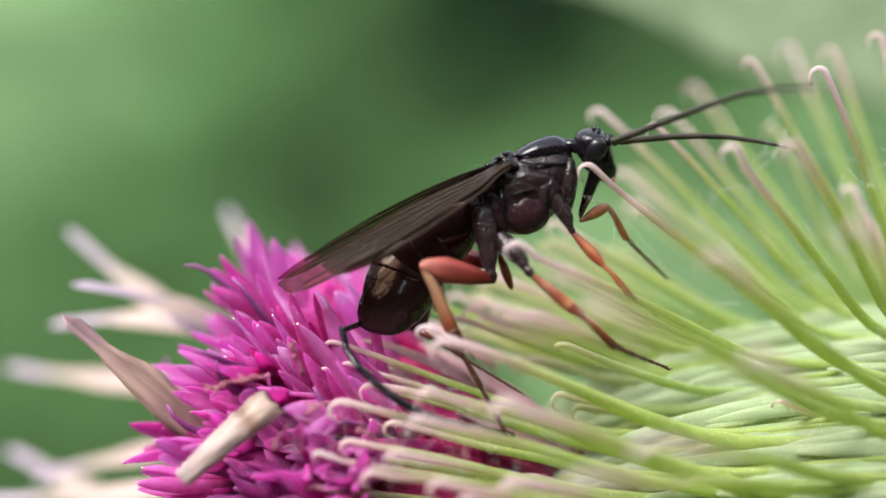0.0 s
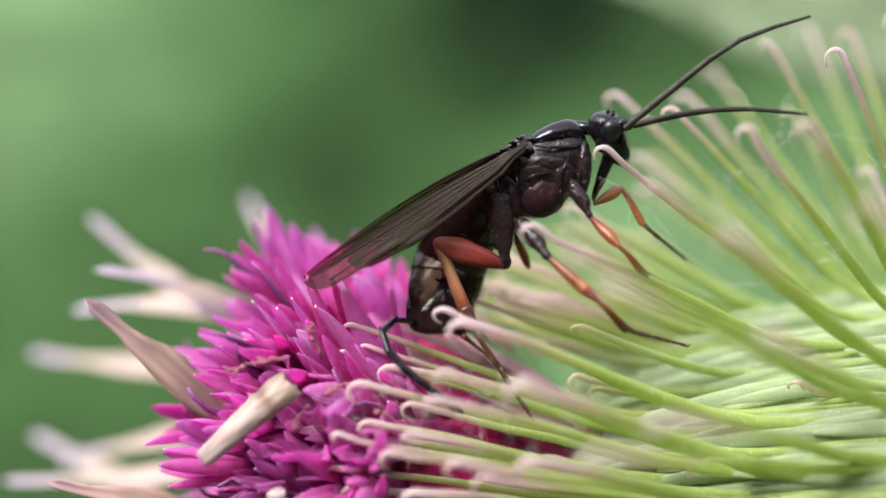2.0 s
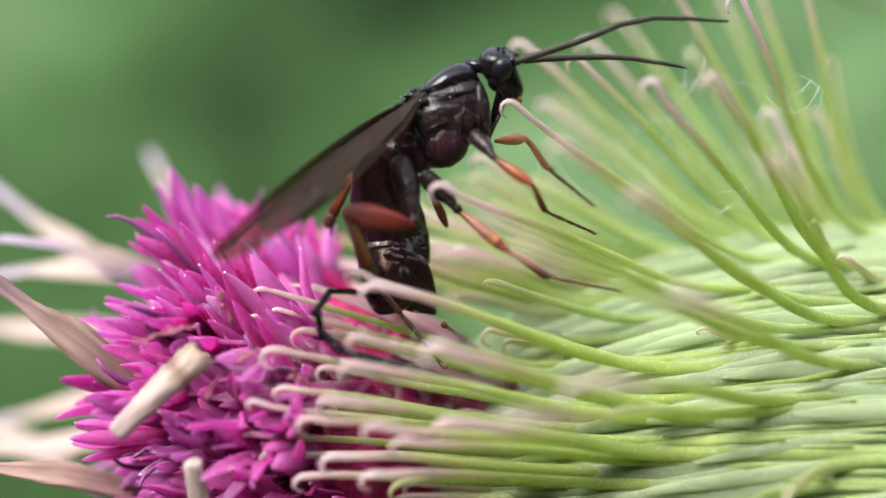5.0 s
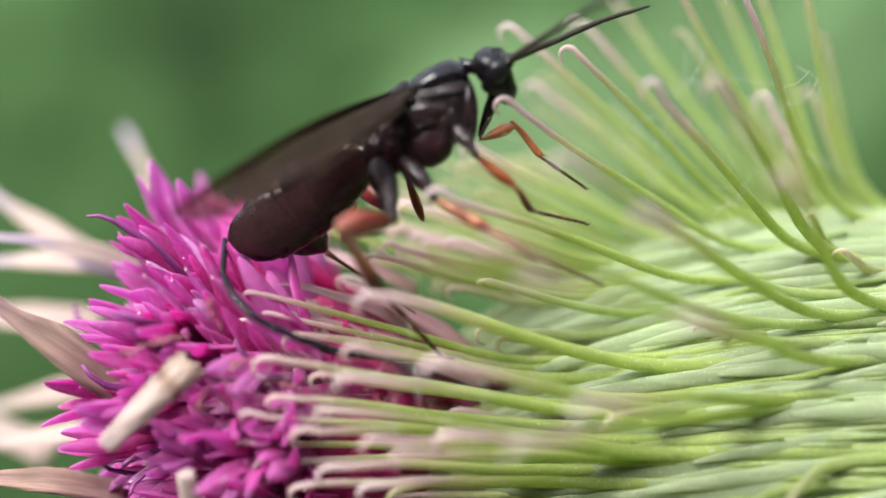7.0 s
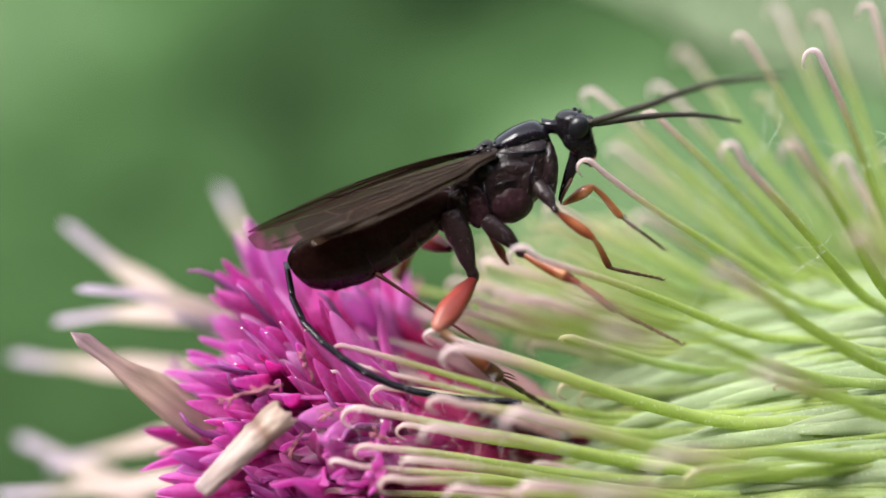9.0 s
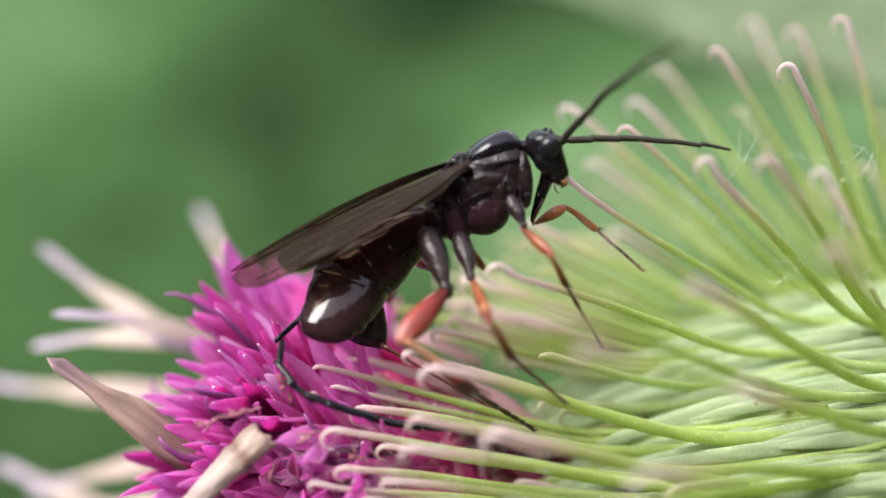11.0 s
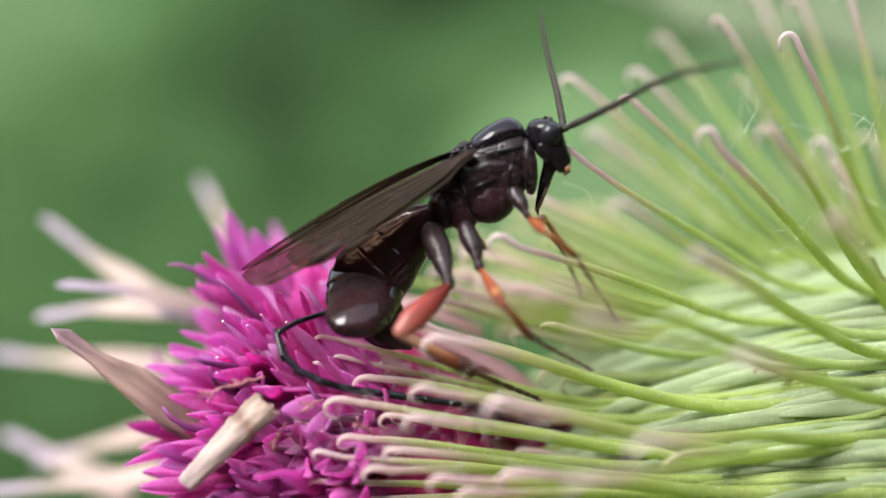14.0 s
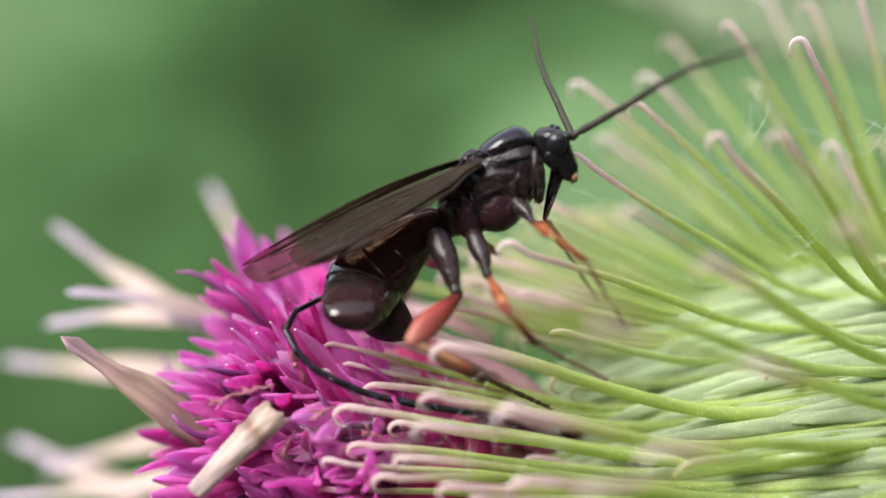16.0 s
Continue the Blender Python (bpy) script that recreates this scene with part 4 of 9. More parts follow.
def thorax():
    body = part("thorax", loft(smooth_sections([(0.46, -0.45, 0.12, 0.12), (0.36, -0.52, 0.42, 0.36), (0.1, -0.62, 0.70, 0.52), (-0.3, -0.70, 0.82, 0.62), (-0.8, -0.78, 0.92, 0.68), (-1.2, -0.85, 0.91, 0.66), (-1.6, -0.86, 0.74, 0.60), (-2.0, -0.92, 0.56, 0.48), (-2.3, -1.0, 0.22, 0.2)], 6), 44, None, 0.06, 1), chitin_rough, wasp, "pitted black thorax with a dark purple sheen")
    part("scutum", loft(smooth_sections([(0.46, -0.26, 0.05, 0.05), (0.42, -0.20, 0.24, 0.30), (0.22, -0.07, 0.31, 0.46), (-0.15, -0.02, 0.30, 0.53), (-0.5, -0.03, 0.27, 0.53), (-0.78, -0.06, 0.20, 0.42), (-0.90, -0.10, 0.05, 0.1)], 6), 32, None, 0.03, 3), chitin, body, "glossy domed shield")
    part("scutellum", loft(smooth_sections([(-0.80, 0.02, 0.05, 0.1), (-0.90, 0.0, 0.20, 0.34), (-1.15, -0.06, 0.24, 0.38), (-1.5, -0.18, 0.22, 0.36), (-1.85, -0.36, 0.2, 0.32), (-2.05, -0.52, 0.06, 0.1)], 4), 24, None, 0.14, 5), chitin_rough, body)
    part("collar", ball((0.17, -0.30, -0.96), (0.21, 0.30, 0.64), 36, 19, 0.08), chitin_rough, body, "upright plate behind the head")
    part("breast_plate", ball((-0.94, -0.34, -1.24), (0.60, 0.35, 0.57), 48, -12, 0.05), breast_skin, body, "rounded purple-brown side plate")
    part("front_plate", ball((-0.34, -0.34, -0.98), (0.36, 0.32, 0.50), 36, 24, 0.08), chitin_rough, body)
    part("hind_plate", ball((-1.60, -0.36, -1.10), (0.40, 0.29, 0.56), 48, 8, 0.14), breast_skin, body)
    part("rear_plate", ball((-2.02, -0.24, -1.00), (0.34, 0.32, 0.48), 36, 12, 0.14), chitin_rough, body)
    part("upper_plate", ball((-0.66, -0.53, -0.60), (0.50, 0.17, 0.24), 40, 18, 0.12), chitin_rough, body)
    part("wing_hinge_plate", ball((-1.22, -0.52, -0.42), (0.30, 0.16, 0.20), 32, 14, 0.16), chitin_rough, body)
    for y in (-1, 1):
        part("tegula", ball((-0.95, 0.60 * y, -0.20), (0.17, 0.11, 0.09), 18, 20), chitin, body)
    ridge([(0.38, -0.34, -0.50), (0.10, -0.56, -0.45), (-0.35, -0.66, -0.32), (-0.75, -0.64, -0.16)], 0.045, body)
    ridge([(0.34, -0.44, -0.62), (0.16, -0.56, -0.92), (0.0, -0.58, -1.24), (-0.14, -0.50, -1.50)], 0.03, body)
    ridge([(-0.08, -0.62, -0.62), (-0.30, -0.68, -0.90), (-0.44, -0.66, -1.22)], 0.028, body)
    ridge([(-0.60, -0.70, -0.86), (-0.96, -0.74, -0.80), (-1.30, -0.70, -0.84)], 0.026, body)
    ridge([(-1.34, -0.66, -0.62), (-1.40, -0.68, -0.96), (-1.44, -0.64, -1.30), (-1.40, -0.52, -1.56)], 0.034, body)
    ridge([(-1.80, -0.56, -0.66), (-1.86, -0.54, -0.98), (-1.84, -0.46, -1.28)], 0.030, body)
    ridge([(-0.95, -0.58, -0.12), (-1.25, -0.54, -0.12), (-1.6, -0.44, -0.22), (-1.95, -0.34, -0.42)], 0.04, body, vein_skin)
    ridge([(-0.98, -0.34, 0.08), (-1.30, -0.34, 0.02), (-1.64, -0.28, -0.12)], 0.03, body)
    # small knobs at the wing's root
    for k, (x, z) in enumerate(((-0.80, 0.02), (-0.98, -0.04), (-1.10, -0.26), (-1.34, -0.24), (-1.02, 0.12), (-1.22, 0.08), (-1.48, -0.02))):
        part("knob", ball((x, -0.50 + 0.03 * (k % 3), z), (0.08, 0.06, 0.05), 12, 15, 0.1), chitin, body)
    part("petiole", loft(smooth_sections([(-2.0, -1.0, 0.28, 0.28), (-2.3, -1.08, 0.24, 0.24), (-2.7, -1.2, 0.24, 0.24)], 3), 14), gaster_skin, body)
    # short silver hairs
    rng = random.Random(3)
    bm = bmesh.new()
    for _ in range(240):
        x, a = rng.uniform(-2.1, 0.45), rng.uniform(0.6, 2 * math.pi - 0.6) 
        lean = Vector((-0.5, -abs(math.cos(a)) - 0.1, math.sin(a) * 0.9)).normalized()
        root = Vector((x, -abs(0.76 * math.cos(a)) * (1 - 0.12 * abs(x + 0.7)), -0.75 + 0.9 * math.sin(a) * (1 - 0.1 * abs(x + 0.7))))
        tube([root, root + lean * 0.05, root + lean * 0.09 + Vector((-0.04, 0, -0.02))], [0.004, 0.003, 0.001], 3, 1.0, bm)
    tagged(part("hairs", bm, fine_hair_skin, body, "short silver hairs"), kind="stuff")


thorax()


def head_parts():
    """The head about its eye: x down to the tip of the beak, z forward."""
    h = part("head", loft(smooth_sections([(-0.42, -0.12, 0.05, 0.07), (-0.37, -0.14, 0.25, 0.32), (-0.22, -0.14, 0.40, 0.45), (0.0, -0.08, 0.46, 0.47), (0.2, 0.02, 0.45, 0.44), (0.4, 0.16, 0.40, 0.38), (0.58, 0.27, 0.30, 0.33), (0.72, 0.35, 0.18, 0.26), (0.79, 0.38, 0.05, 0.1)], 5), 30, None, 0.04, 2), chitin_head, wasp, "shiny black head with a blunt muzzle and a long beak")
    for y in (-1, 1):
        part("eye", ball((-0.07, 0.37 * y, -0.01), (0.28, 0.19, 0.24), 28, 10), eye_skin, h, "large dark compound eye")
        part("antenna_socket", ball((-0.24, 0.14 * y, 0.24), (0.11, 0.11, 0.13), 14), chitin_head, h)
        part("palp", tube([(1.15, 0.1 * y, 0.10), (1.45, 0.15 * y, 0.00), (1.68, 0.14 * y, -0.05), (1.80, 0.10 * y, -0.03)], [0.045, 0.045, 0.035, 0.02], 7), dark_limb, h)
        part("mandible", tube([(0.60, 0.22 * y, 0.46), (0.72, 0.16 * y, 0.52), (0.82, 0.05 * y, 0.47)], [0.08, 0.065, 0.025], 9), jaw_skin, h, "brown jaw")
        part("cheek", ball((0.24, 0.33 * y, -0.04), (0.26, 0.12, 0.26), 18, -20, 0.05), chitin_head, h)
    part("beak", loft(smooth_sections([(0.50, 0.10, 0.16, 0.17), (0.68, 0.10, 0.17, 0.17), (0.95, 0.06, 0.145, 0.14), (1.25, 0.01, 0.115, 0.11), (1.55, -0.04, 0.08, 0.08), (1.74, -0.06, 0.04, 0.05)], 3), 16, None, 0.06), chitin_head, h)
    for x, y, z in ((-0.42, -0.12, -0.02), (-0.44, 0.0, -0.14), (-0.42, 0.12, -0.02)):
        part("ocellus", ball((x, y, z), (0.05, 0.05, 0.05), 10), eye_skin, h)
    ridge([(-0.30, -0.30, 0.14), (-0.05, -0.38, 0.26), (0.22, -0.34, 0.34)], 0.02, h)
    part("neck", tube([(0.02, 0, -0.36), (0.06, 0, -0.58), (0.10, 0, -0.82)], [0.22, 0.16, 0.2], 12), chitin, h)
    return h


head = head_parts()


def antenna(name, seg, thick0, thick1):
    """A ringed length of feeler."""
    length, n = LENGTH[name], 8
    pts, radii = [], []
    for k in range(n * 2 + 1):
        u = k / (n * 2)
        pts.append((length * (1.06 * u - 0.03), 0, 0))
        radii.append((thick0 + (thick1 - thick0) * u) * (1.0 if k % 2 else 0.88))
    if seg == 0:
        radii[0], radii[1], radii[2], radii[3] = 0.06, 0.10, 0.09, 0.055
    return part("antenna", tube(pts, radii, 8), antenna_skin, wasp, "ringed black feeler" if seg == 0 else "")


def feeler(name):
    """Six stiff lengths in a row, thinner to the tip."""
    cuts = (0.092, 0.088, 0.082, 0.075, 0.067, 0.056, 0.034)
    return [antenna(f"{name}{k}", k, cuts[k], cuts[k + 1]) for k in range(6)]


antenna_a, antenna_b = feeler("antenna_a"), feeler("antenna_b")


def wing_part(name, side, scale, drop, lean, arch, label):
    """A folded wing along x to its tip; lean: how far its front edge hangs below its rear edge; arch: how high it rises midway."""
    length = LENGTH["wing"] * scale
    bm = bmesh.new()
    n, m = 36, 22
    across = Vector((0, 0.80 * side, lean))
    grid = []

    def at(u, v):
        u = u * 1.09 - 0.09
        run = max(u, 0.0)
        half = 0.40 + 0.84 * math.sin(math.pi * min(1, 0.05 + 0.80 * run) ** 1.25) ** 0.9
        if u > 0.86:
            half *= math.sqrt(max(0.0, 1 - ((u - 0.86) / 0.14) ** 2)) * 0.98 + 0.02
        half *= max(0.3, min(1.0, (u + 0.09) / 0.16))
        w = half * (v - 0.14)
        p = Vector((length * u, 0, drop)) + across * w
        p.z += 0.05 * noise.noise(Vector((u * 3 + drop * 7, v * 2.5, side))) * run + 0.007 * math.sin(v * 13 + u * 2) * run - arch * math.sin(math.pi * min(1.0, run ** 0.85)) ** 0.8
        p.y += side * 0.20 * (1 - u)
        return p

    for i in range(n + 1):
        grid.append([bm.verts.new(at(i / n, j / m)) for j in range(m + 1)])
    for a, b in zip(grid, grid[1:]):
        for j in range(m):
            bm.faces.new((a[j], a[j + 1], b[j + 1], b[j]))
    w = part(name, bm, wing_film, wasp, label)
    runs = (((0.0, 0.98), (0.3, 0.985), (0.62, 0.97), (0.9, 0.9)), ((0.0, 0.8), (0.3, 0.82), (0.5, 0.86), (0.62, 0.96)), ((0.02, 0.62), (0.3, 0.6), (0.6, 0.62), (0.9, 0.7)), ((0.02, 0.5), (0.35, 0.38), (0.7, 0.3), (0.88, 0.2)), ((0.05, 0.25), (0.3, 0.16), (0.55, 0.08)), ((0.3, 0.6), (0.34, 0.5), (0.36, 0.38)), ((0.58, 0.62), (0.6, 0.8), (0.6, 0.95)), ((0.62, 0.62), (0.66, 0.45), (0.68, 0.3)))
    for run in runs:
        pts = []
        for (u0, v0), (u1, v1) in zip(run, run[1:]):
            for k in range(4):
                pts.append(at(u0 + (u1 - u0) * k / 4, v0 + (v1 - v0) * k / 4))
        pts.append(at(*run[-1]))
        part("vein", tube(pts, [0.034 - 0.018 * i / len(pts) for i in range(len(pts))], 6), vein_skin, w)
    part("wing_spot", tube([at(0.56, 0.95), at(0.62, 0.93), at(0.68, 0.94), at(0.74, 0.95)], [0.03, 0.10, 0.08, 0.03], 8, 0.5), vein_skin, w)
    return w


near_forewing = wing_part("forewing", -1, 1.0, 0.08, 0.52, 0.10, "smoky brown veined wing folded over the back")
far_forewing = wing_part("forewing", 1, 0.99, -0.04, 0.24, 0.22, "smoky brown veined wing folded over the back")
hind_wing = wing_part("hind_wing", -1, 0.80, 0.16, 0.56, 0.08, "short smoky hind wing below the forewing")


def gaster_parts():
    """The abdomen in two stiff lengths of overlapping plates; z points to its belly."""
    a, b = LENGTH["gaster0"], LENGTH["gaster1"]

    def thin(bm):
        # flat sides that meet in a narrow ridge along the back
        for v in bm.verts:
            v.co.y *= 1 - 0.34 * max(0.0, min(1.0, (0.2 - v.co.z) / 1.0)) ** 1.5
        return bm

    front = part("gaster", thin(loft(smooth_sections([(-0.5, -0.04, 0.24, 0.22), (-0.2, -0.06, 0.42, 0.30), (0.1, -0.07, 0.56, 0.36), (0.4 * a, -0.03, 0.73, 0.44), (0.75 * a, 0.02, 0.85, 0.48), (1.0 * a, 0.03, 0.88, 0.50), (1.22 * a, 0.03, 0.76, 0.42)], 4), 36, None, 0.04, 4)), gaster_skin, wasp, "glossy black abdomen with a dark red sheen")
    for x0, x1, z, r0, r1 in ((0.0, 0.42 * a, -0.05, 0.53, 0.755), (0.40 * a, 0.74 * a, 0.0, 0.745, 0.875), (0.72 * a, 1.06 * a, 0.03, 0.862, 0.90)):
        part("tergite", thin(loft(smooth_sections([(x0, z, r0, r0 * 0.60), ((x0 + x1) / 2, z, (r0 + r1) / 2 + 0.02, (r0 + r1) * 0.295), (x1 - 0.03, z, r1 + 0.01, r1 * 0.575), (x1, z, r1 * 0.95, r1 * 0.53)], 3), 36, None, 0.03, x0)), gaster_skin, front)

    def cut(bm):
        # the end is cut at a slant: its back reaches farther than its belly
        for v in bm.verts:
            v.co.x -= max(0.0, v.co.x / b - 0.35) * 0.26 * max(0.0, v.co.z + 0.6)
        return thin(bm)

    rear = part("gaster", cut(loft(smooth_sections([(-0.2 * b, 0.04, 0.72, 0.42), (0.0, 0.04, 0.88, 0.48), (0.35 * b, 0.06, 0.86, 0.47), (0.7 * b, 0.05, 0.75, 0.44), (0.92 * b, 0.04, 0.66, 0.38), (1.06 * b, 0.03, 0.54, 0.30), (1.15 * b, 0.02, 0.38, 0.20), (1.19 * b, 0.02, 0.12, 0.07)], 4), 36, None, 0.04, 6)), gaster_skin, wasp)
    for x0, x1, r0, r1, z in ((-0.08 * b, 0.26 * b, 0.895, 0.885, 0.045), (0.24 * b, 0.48 * b, 0.885, 0.84, 0.055), (0.46 * b, 0.67 * b, 0.838, 0.775, 0.058), (0.65 * b, 0.84 * b, 0.772, 0.72, 0.066), (0.82 * b, 0.99 * b, 0.710, 0.625, 0.04)):
        part("tergite", cut(loft(smooth_sections([(x0, z, r0, r0 * 0.53), ((x0 + x1) / 2, z, (r0 + r1) / 2 + 0.006, (r0 + r1) * 0.268), (x1 - 0.03, z, r1 + 0.010, r1 * 0.54), (x1, z, r1 * 0.95, r1 * 0.49)], 3), 36, None, 0.03, x0)), gaster_skin, rear)
    n = LENGTH["belly_plate"]
    plate = part("belly_plate", loft(smooth_sections([(-0.2, 0.0, 0.16, 0.14), (0.15 * n, 0.0, 0.54, 0.28), (0.45 * n, -0.03, 0.62, 0.27), (0.76 * n, -0.05, 0.42, 0.18), (0.93 * n, -0.02, 0.18, 0.10), (1.03 * n, 0.0, 0.03, 0.03)], 4), 26, None, 0.05), gaster_skin, wasp, "pointed last belly plate")
    return front, rear, plate


gaster0, gaster1, belly_plate = gaster_parts()


def sheath_part(name, r0, r1, label="", hidden=0.16):
    length = LENGTH[name]
    bm = bmesh.new()
    for y in (-1, 1):
        tube([(length * u, 0.024 * y, 0.012 * y) for u in (-hidden, 0.02, 0.3, 0.6, 0.95, 1.26)], [r0 * 0.8, r0, r0, r1, r1, r1 * 0.8], 10, 1.0, bm)
    return part("sheath", bm, chitin, wasp, label)


sheath = [sheath_part(f"sheath{k}", 0.058 + 0.002 * min(k, 6), 0.058 + 0.002 * min(k + 1, 6), "black thread-like egg-laying sheath" if k == 0 else "", 0.6 if k == 0 else 0.16) for k in range(11)]
needle = part("ovipositor", tube([(LENGTH["needle"] * u, 0, 0) for u in (0, 0.1, 0.3, 0.6, 0.9, 1)], [0.08, 0.05, 0.04, 0.034, 0.03, 0.01], 8), needle_skin, wasp, "thin reddish egg-laying needle")


def coxa(name, size, label=""):
    n = LENGTH[name]
    ob = limb("coxa", [(-0.16, 0, size * 0.6, size * 0.6), (0.0, 0, size * 0.9, size * 0.75), (0.2 * n, 0, size, size * 0.8), (0.45 * n, 0.02, size * 0.92, size * 0.78), (0.66 * n, 0.02, size * 0.72, size * 0.6), (0.80 * n, 0, size * 0.5, size * 0.45), (0.86 * n, 0, size * 0.44, size * 0.42), (0.95 * n, 0, size * 0.5, size * 0.46), (1.06 * n, 0, size * 0.25, size * 0.25)], chitin_rough, label, 20, 0.12)
    rng = random.Random(len(name))
    bm = bmesh.new()
    for _ in range(46):
        u, a = rng.uniform(0.08, 0.72), rng.uniform(0, 2 * math.pi)
        out = Vector((0, math.cos(a) * 0.8, math.sin(a)))
        root = Vector((n * u, 0, 0)) + out * size * 0.92 * math.sin(math.pi * min(0.85, u * 0.8 + 0.2))
        lean = (out + Vector((0.9, 0, 0))).normalized()
        tube([root, root + lean * 0.05, root + lean * 0.09 + Vector((0.03, 0, 0))], [0.004, 0.003, 0.001], 3, 1.0, bm)
    tagged(part("hairs", bm, fine_hair_skin, ob, "short silver hairs"), kind="stuff")
    return ob


def femur(name, size, material, label=""):
    n = LENGTH[name]
    return limb("femur", [(-0.06, 0, size * 0.3, size * 0.3), (0.08 * n, 0, size * 0.48, size * 0.42), (0.3 * n, 0, size * 0.78, size * 0.64), (0.58 * n, 0, size, size * 0.8), (0.75 * n, 0, size * 0.98, size * 0.78), (0.9 * n, 0, size * 0.72, size * 0.58), (1.0 * n, 0, size * 0.5, size * 0.45), (1.05 * n, 0, size * 0.2, size * 0.2)], material, label)


def tibia(name, size, material, dark_end=True, label=""):
    n = LENGTH[name]
    ob = limb("tibia", [(-0.03, 0, size * 0.4, size * 0.4), (0.06 * n, 0, size * 0.7, size * 0.66), (0.3 * n, 0.02, size * 0.8, size * 0.74), (0.7 * n, 0.0, size, size * 0.9), (0.92 * n, 0, size * 0.95, size * 0.85), (1.01 * n, 0, size * 0.5, size * 0.45)], material, label)
    if dark_end:
        part("tibia_end", loft(smooth_sections([(0.74 * n, 0, size * 1.02, size * 0.92), (0.86 * n, 0, size * 1.08, size * 0.98), (0.97 * n, 0, size * 0.98, size * 0.9), (1.02 * n, 0, size * 0.5, size * 0.45)], 3), 12), dark_limb, ob, "dark brown end of the shin")
    for y in (-1, 1):
        part("spur", tube([(0.96 * n, 0.5 * size * y, size * 0.5), (1.08 * n, 0.6 * size * y, size * 1.1), (1.16 * n, 0.5 * size * y, size * 1.3)], [size * 0.2, size * 0.13, size * 0.04], 6), dark_limb, ob)
    return ob


def tarsus(name, size, material=None):
    """Five joints in a line and a pair of claws."""
    n = LENGTH[name]
    pts, radii = [], []
    cuts = (0, 0.40, 0.60, 0.75, 0.86, 1.0)
    for a, b in zip(cuts, cuts[1:]):
        for u, r in ((0.02, 0.62), (0.3, 0.8), (0.8, 1.0), (0.97, 0.95)):
            pts.append((n * (a + (b - a) * u), 0, 0))
            radii.append(size * r * (1 - 0.25 * a))
    ob = part("tarsus", tube(pts, radii, 8), material or dark_limb, wasp)
    for y in (-1, 1):
        part("claw", tube([(n * 0.98, 0, 0), (n + 0.08, 0.05 * y, -0.02), (n + 0.14, 0.08 * y, 0.06)], [size * 0.7, size * 0.5, size * 0.15], 6), dark_limb, ob)
    return ob


red_thigh = leg_skin("red_thigh", LENGTH["hind_femur"], [(0.0, (0.10, 0.012, 0.010)), (0.14, (0.15, 0.017, 0.013)), (0.45, (0.30, 0.046, 0.036)), (0.8, (0.37, 0.085, 0.066)), (1.0, (0.44, 0.16, 0.12))])
hind_shin = leg_skin("hind_shin", LENGTH["hind_tibia"], [(0.0, (0.44, 0.17, 0.09)), (0.15, (0.56, 0.32, 0.20)), (0.5, (0.50, 0.23, 0.12)), (0.70, (0.30, 0.08, 0.035)), (0.85, (0.07, 0.018, 0.010)), (1.0, (0.03, 0.012, 0.008))])
amber_thigh = leg_skin("amber_thigh", 1.3, [(0.0, (0.05, 0.012, 0.008)), (0.12, (0.16, 0.028, 0.010)), (0.4, (0.31, 0.098, 0.040)), (0.75, (0.24, 0.055, 0.020)), (0.93, (0.46, 0.20, 0.09)), (1.1, (0.16, 0.03, 0.012))])
amber_shin = leg_skin("amber_shin", 1.15, [(0.0, (0.18, 0.035, 0.012)), (0.1, (0.40, 0.17, 0.07)), (0.45, (0.28, 0.088, 0.032)), (0.8, (0.15, 0.034, 0.014)), (1.0, (0.08, 0.018, 0.010))])
hind_coxa, hind_femur = coxa("hind_coxa", 0.29, "stout black hip"), femur("hind_femur", 0.29, red_thigh, "swollen red thigh")
hind_tibia, hind_tarsus = tibia("hind_tibia", 0.16, hind_shin), tarsus("hind_tarsus", 0.075)
mid_coxa, mid_femur = coxa("mid_coxa", 0.22), femur("mid_femur", 0.14, amber_thigh)
mid_tibia, mid_tarsus = tibia("mid_tibia", 0.095, amber_shin), tarsus("mid_tarsus", 0.055)
front_coxa, front_femur = coxa("front_coxa", 0.18), femur("front_femur", 0.13, amber_thigh)
front_tibia, front_tarsus = tibia("front_tibia", 0.08, amber_shin, False), tarsus("front_tarsus", 0.05)
far_front_femur, far_front_tibia, far_front_tarsus = femur("far_front_femur", 0.14, orange_limb), tibia("far_front_tibia", 0.09, orange_limb, False), tarsus("far_front_tarsus", 0.05)
far_hind_femur, far_hind_tibia = femur("far_hind_femur", 0.27, red_thigh), tibia("far_hind_tibia", 0.14, amber_shin)
far_mid_femur = femur("far_mid_femur", 0.11, amber_thigh)

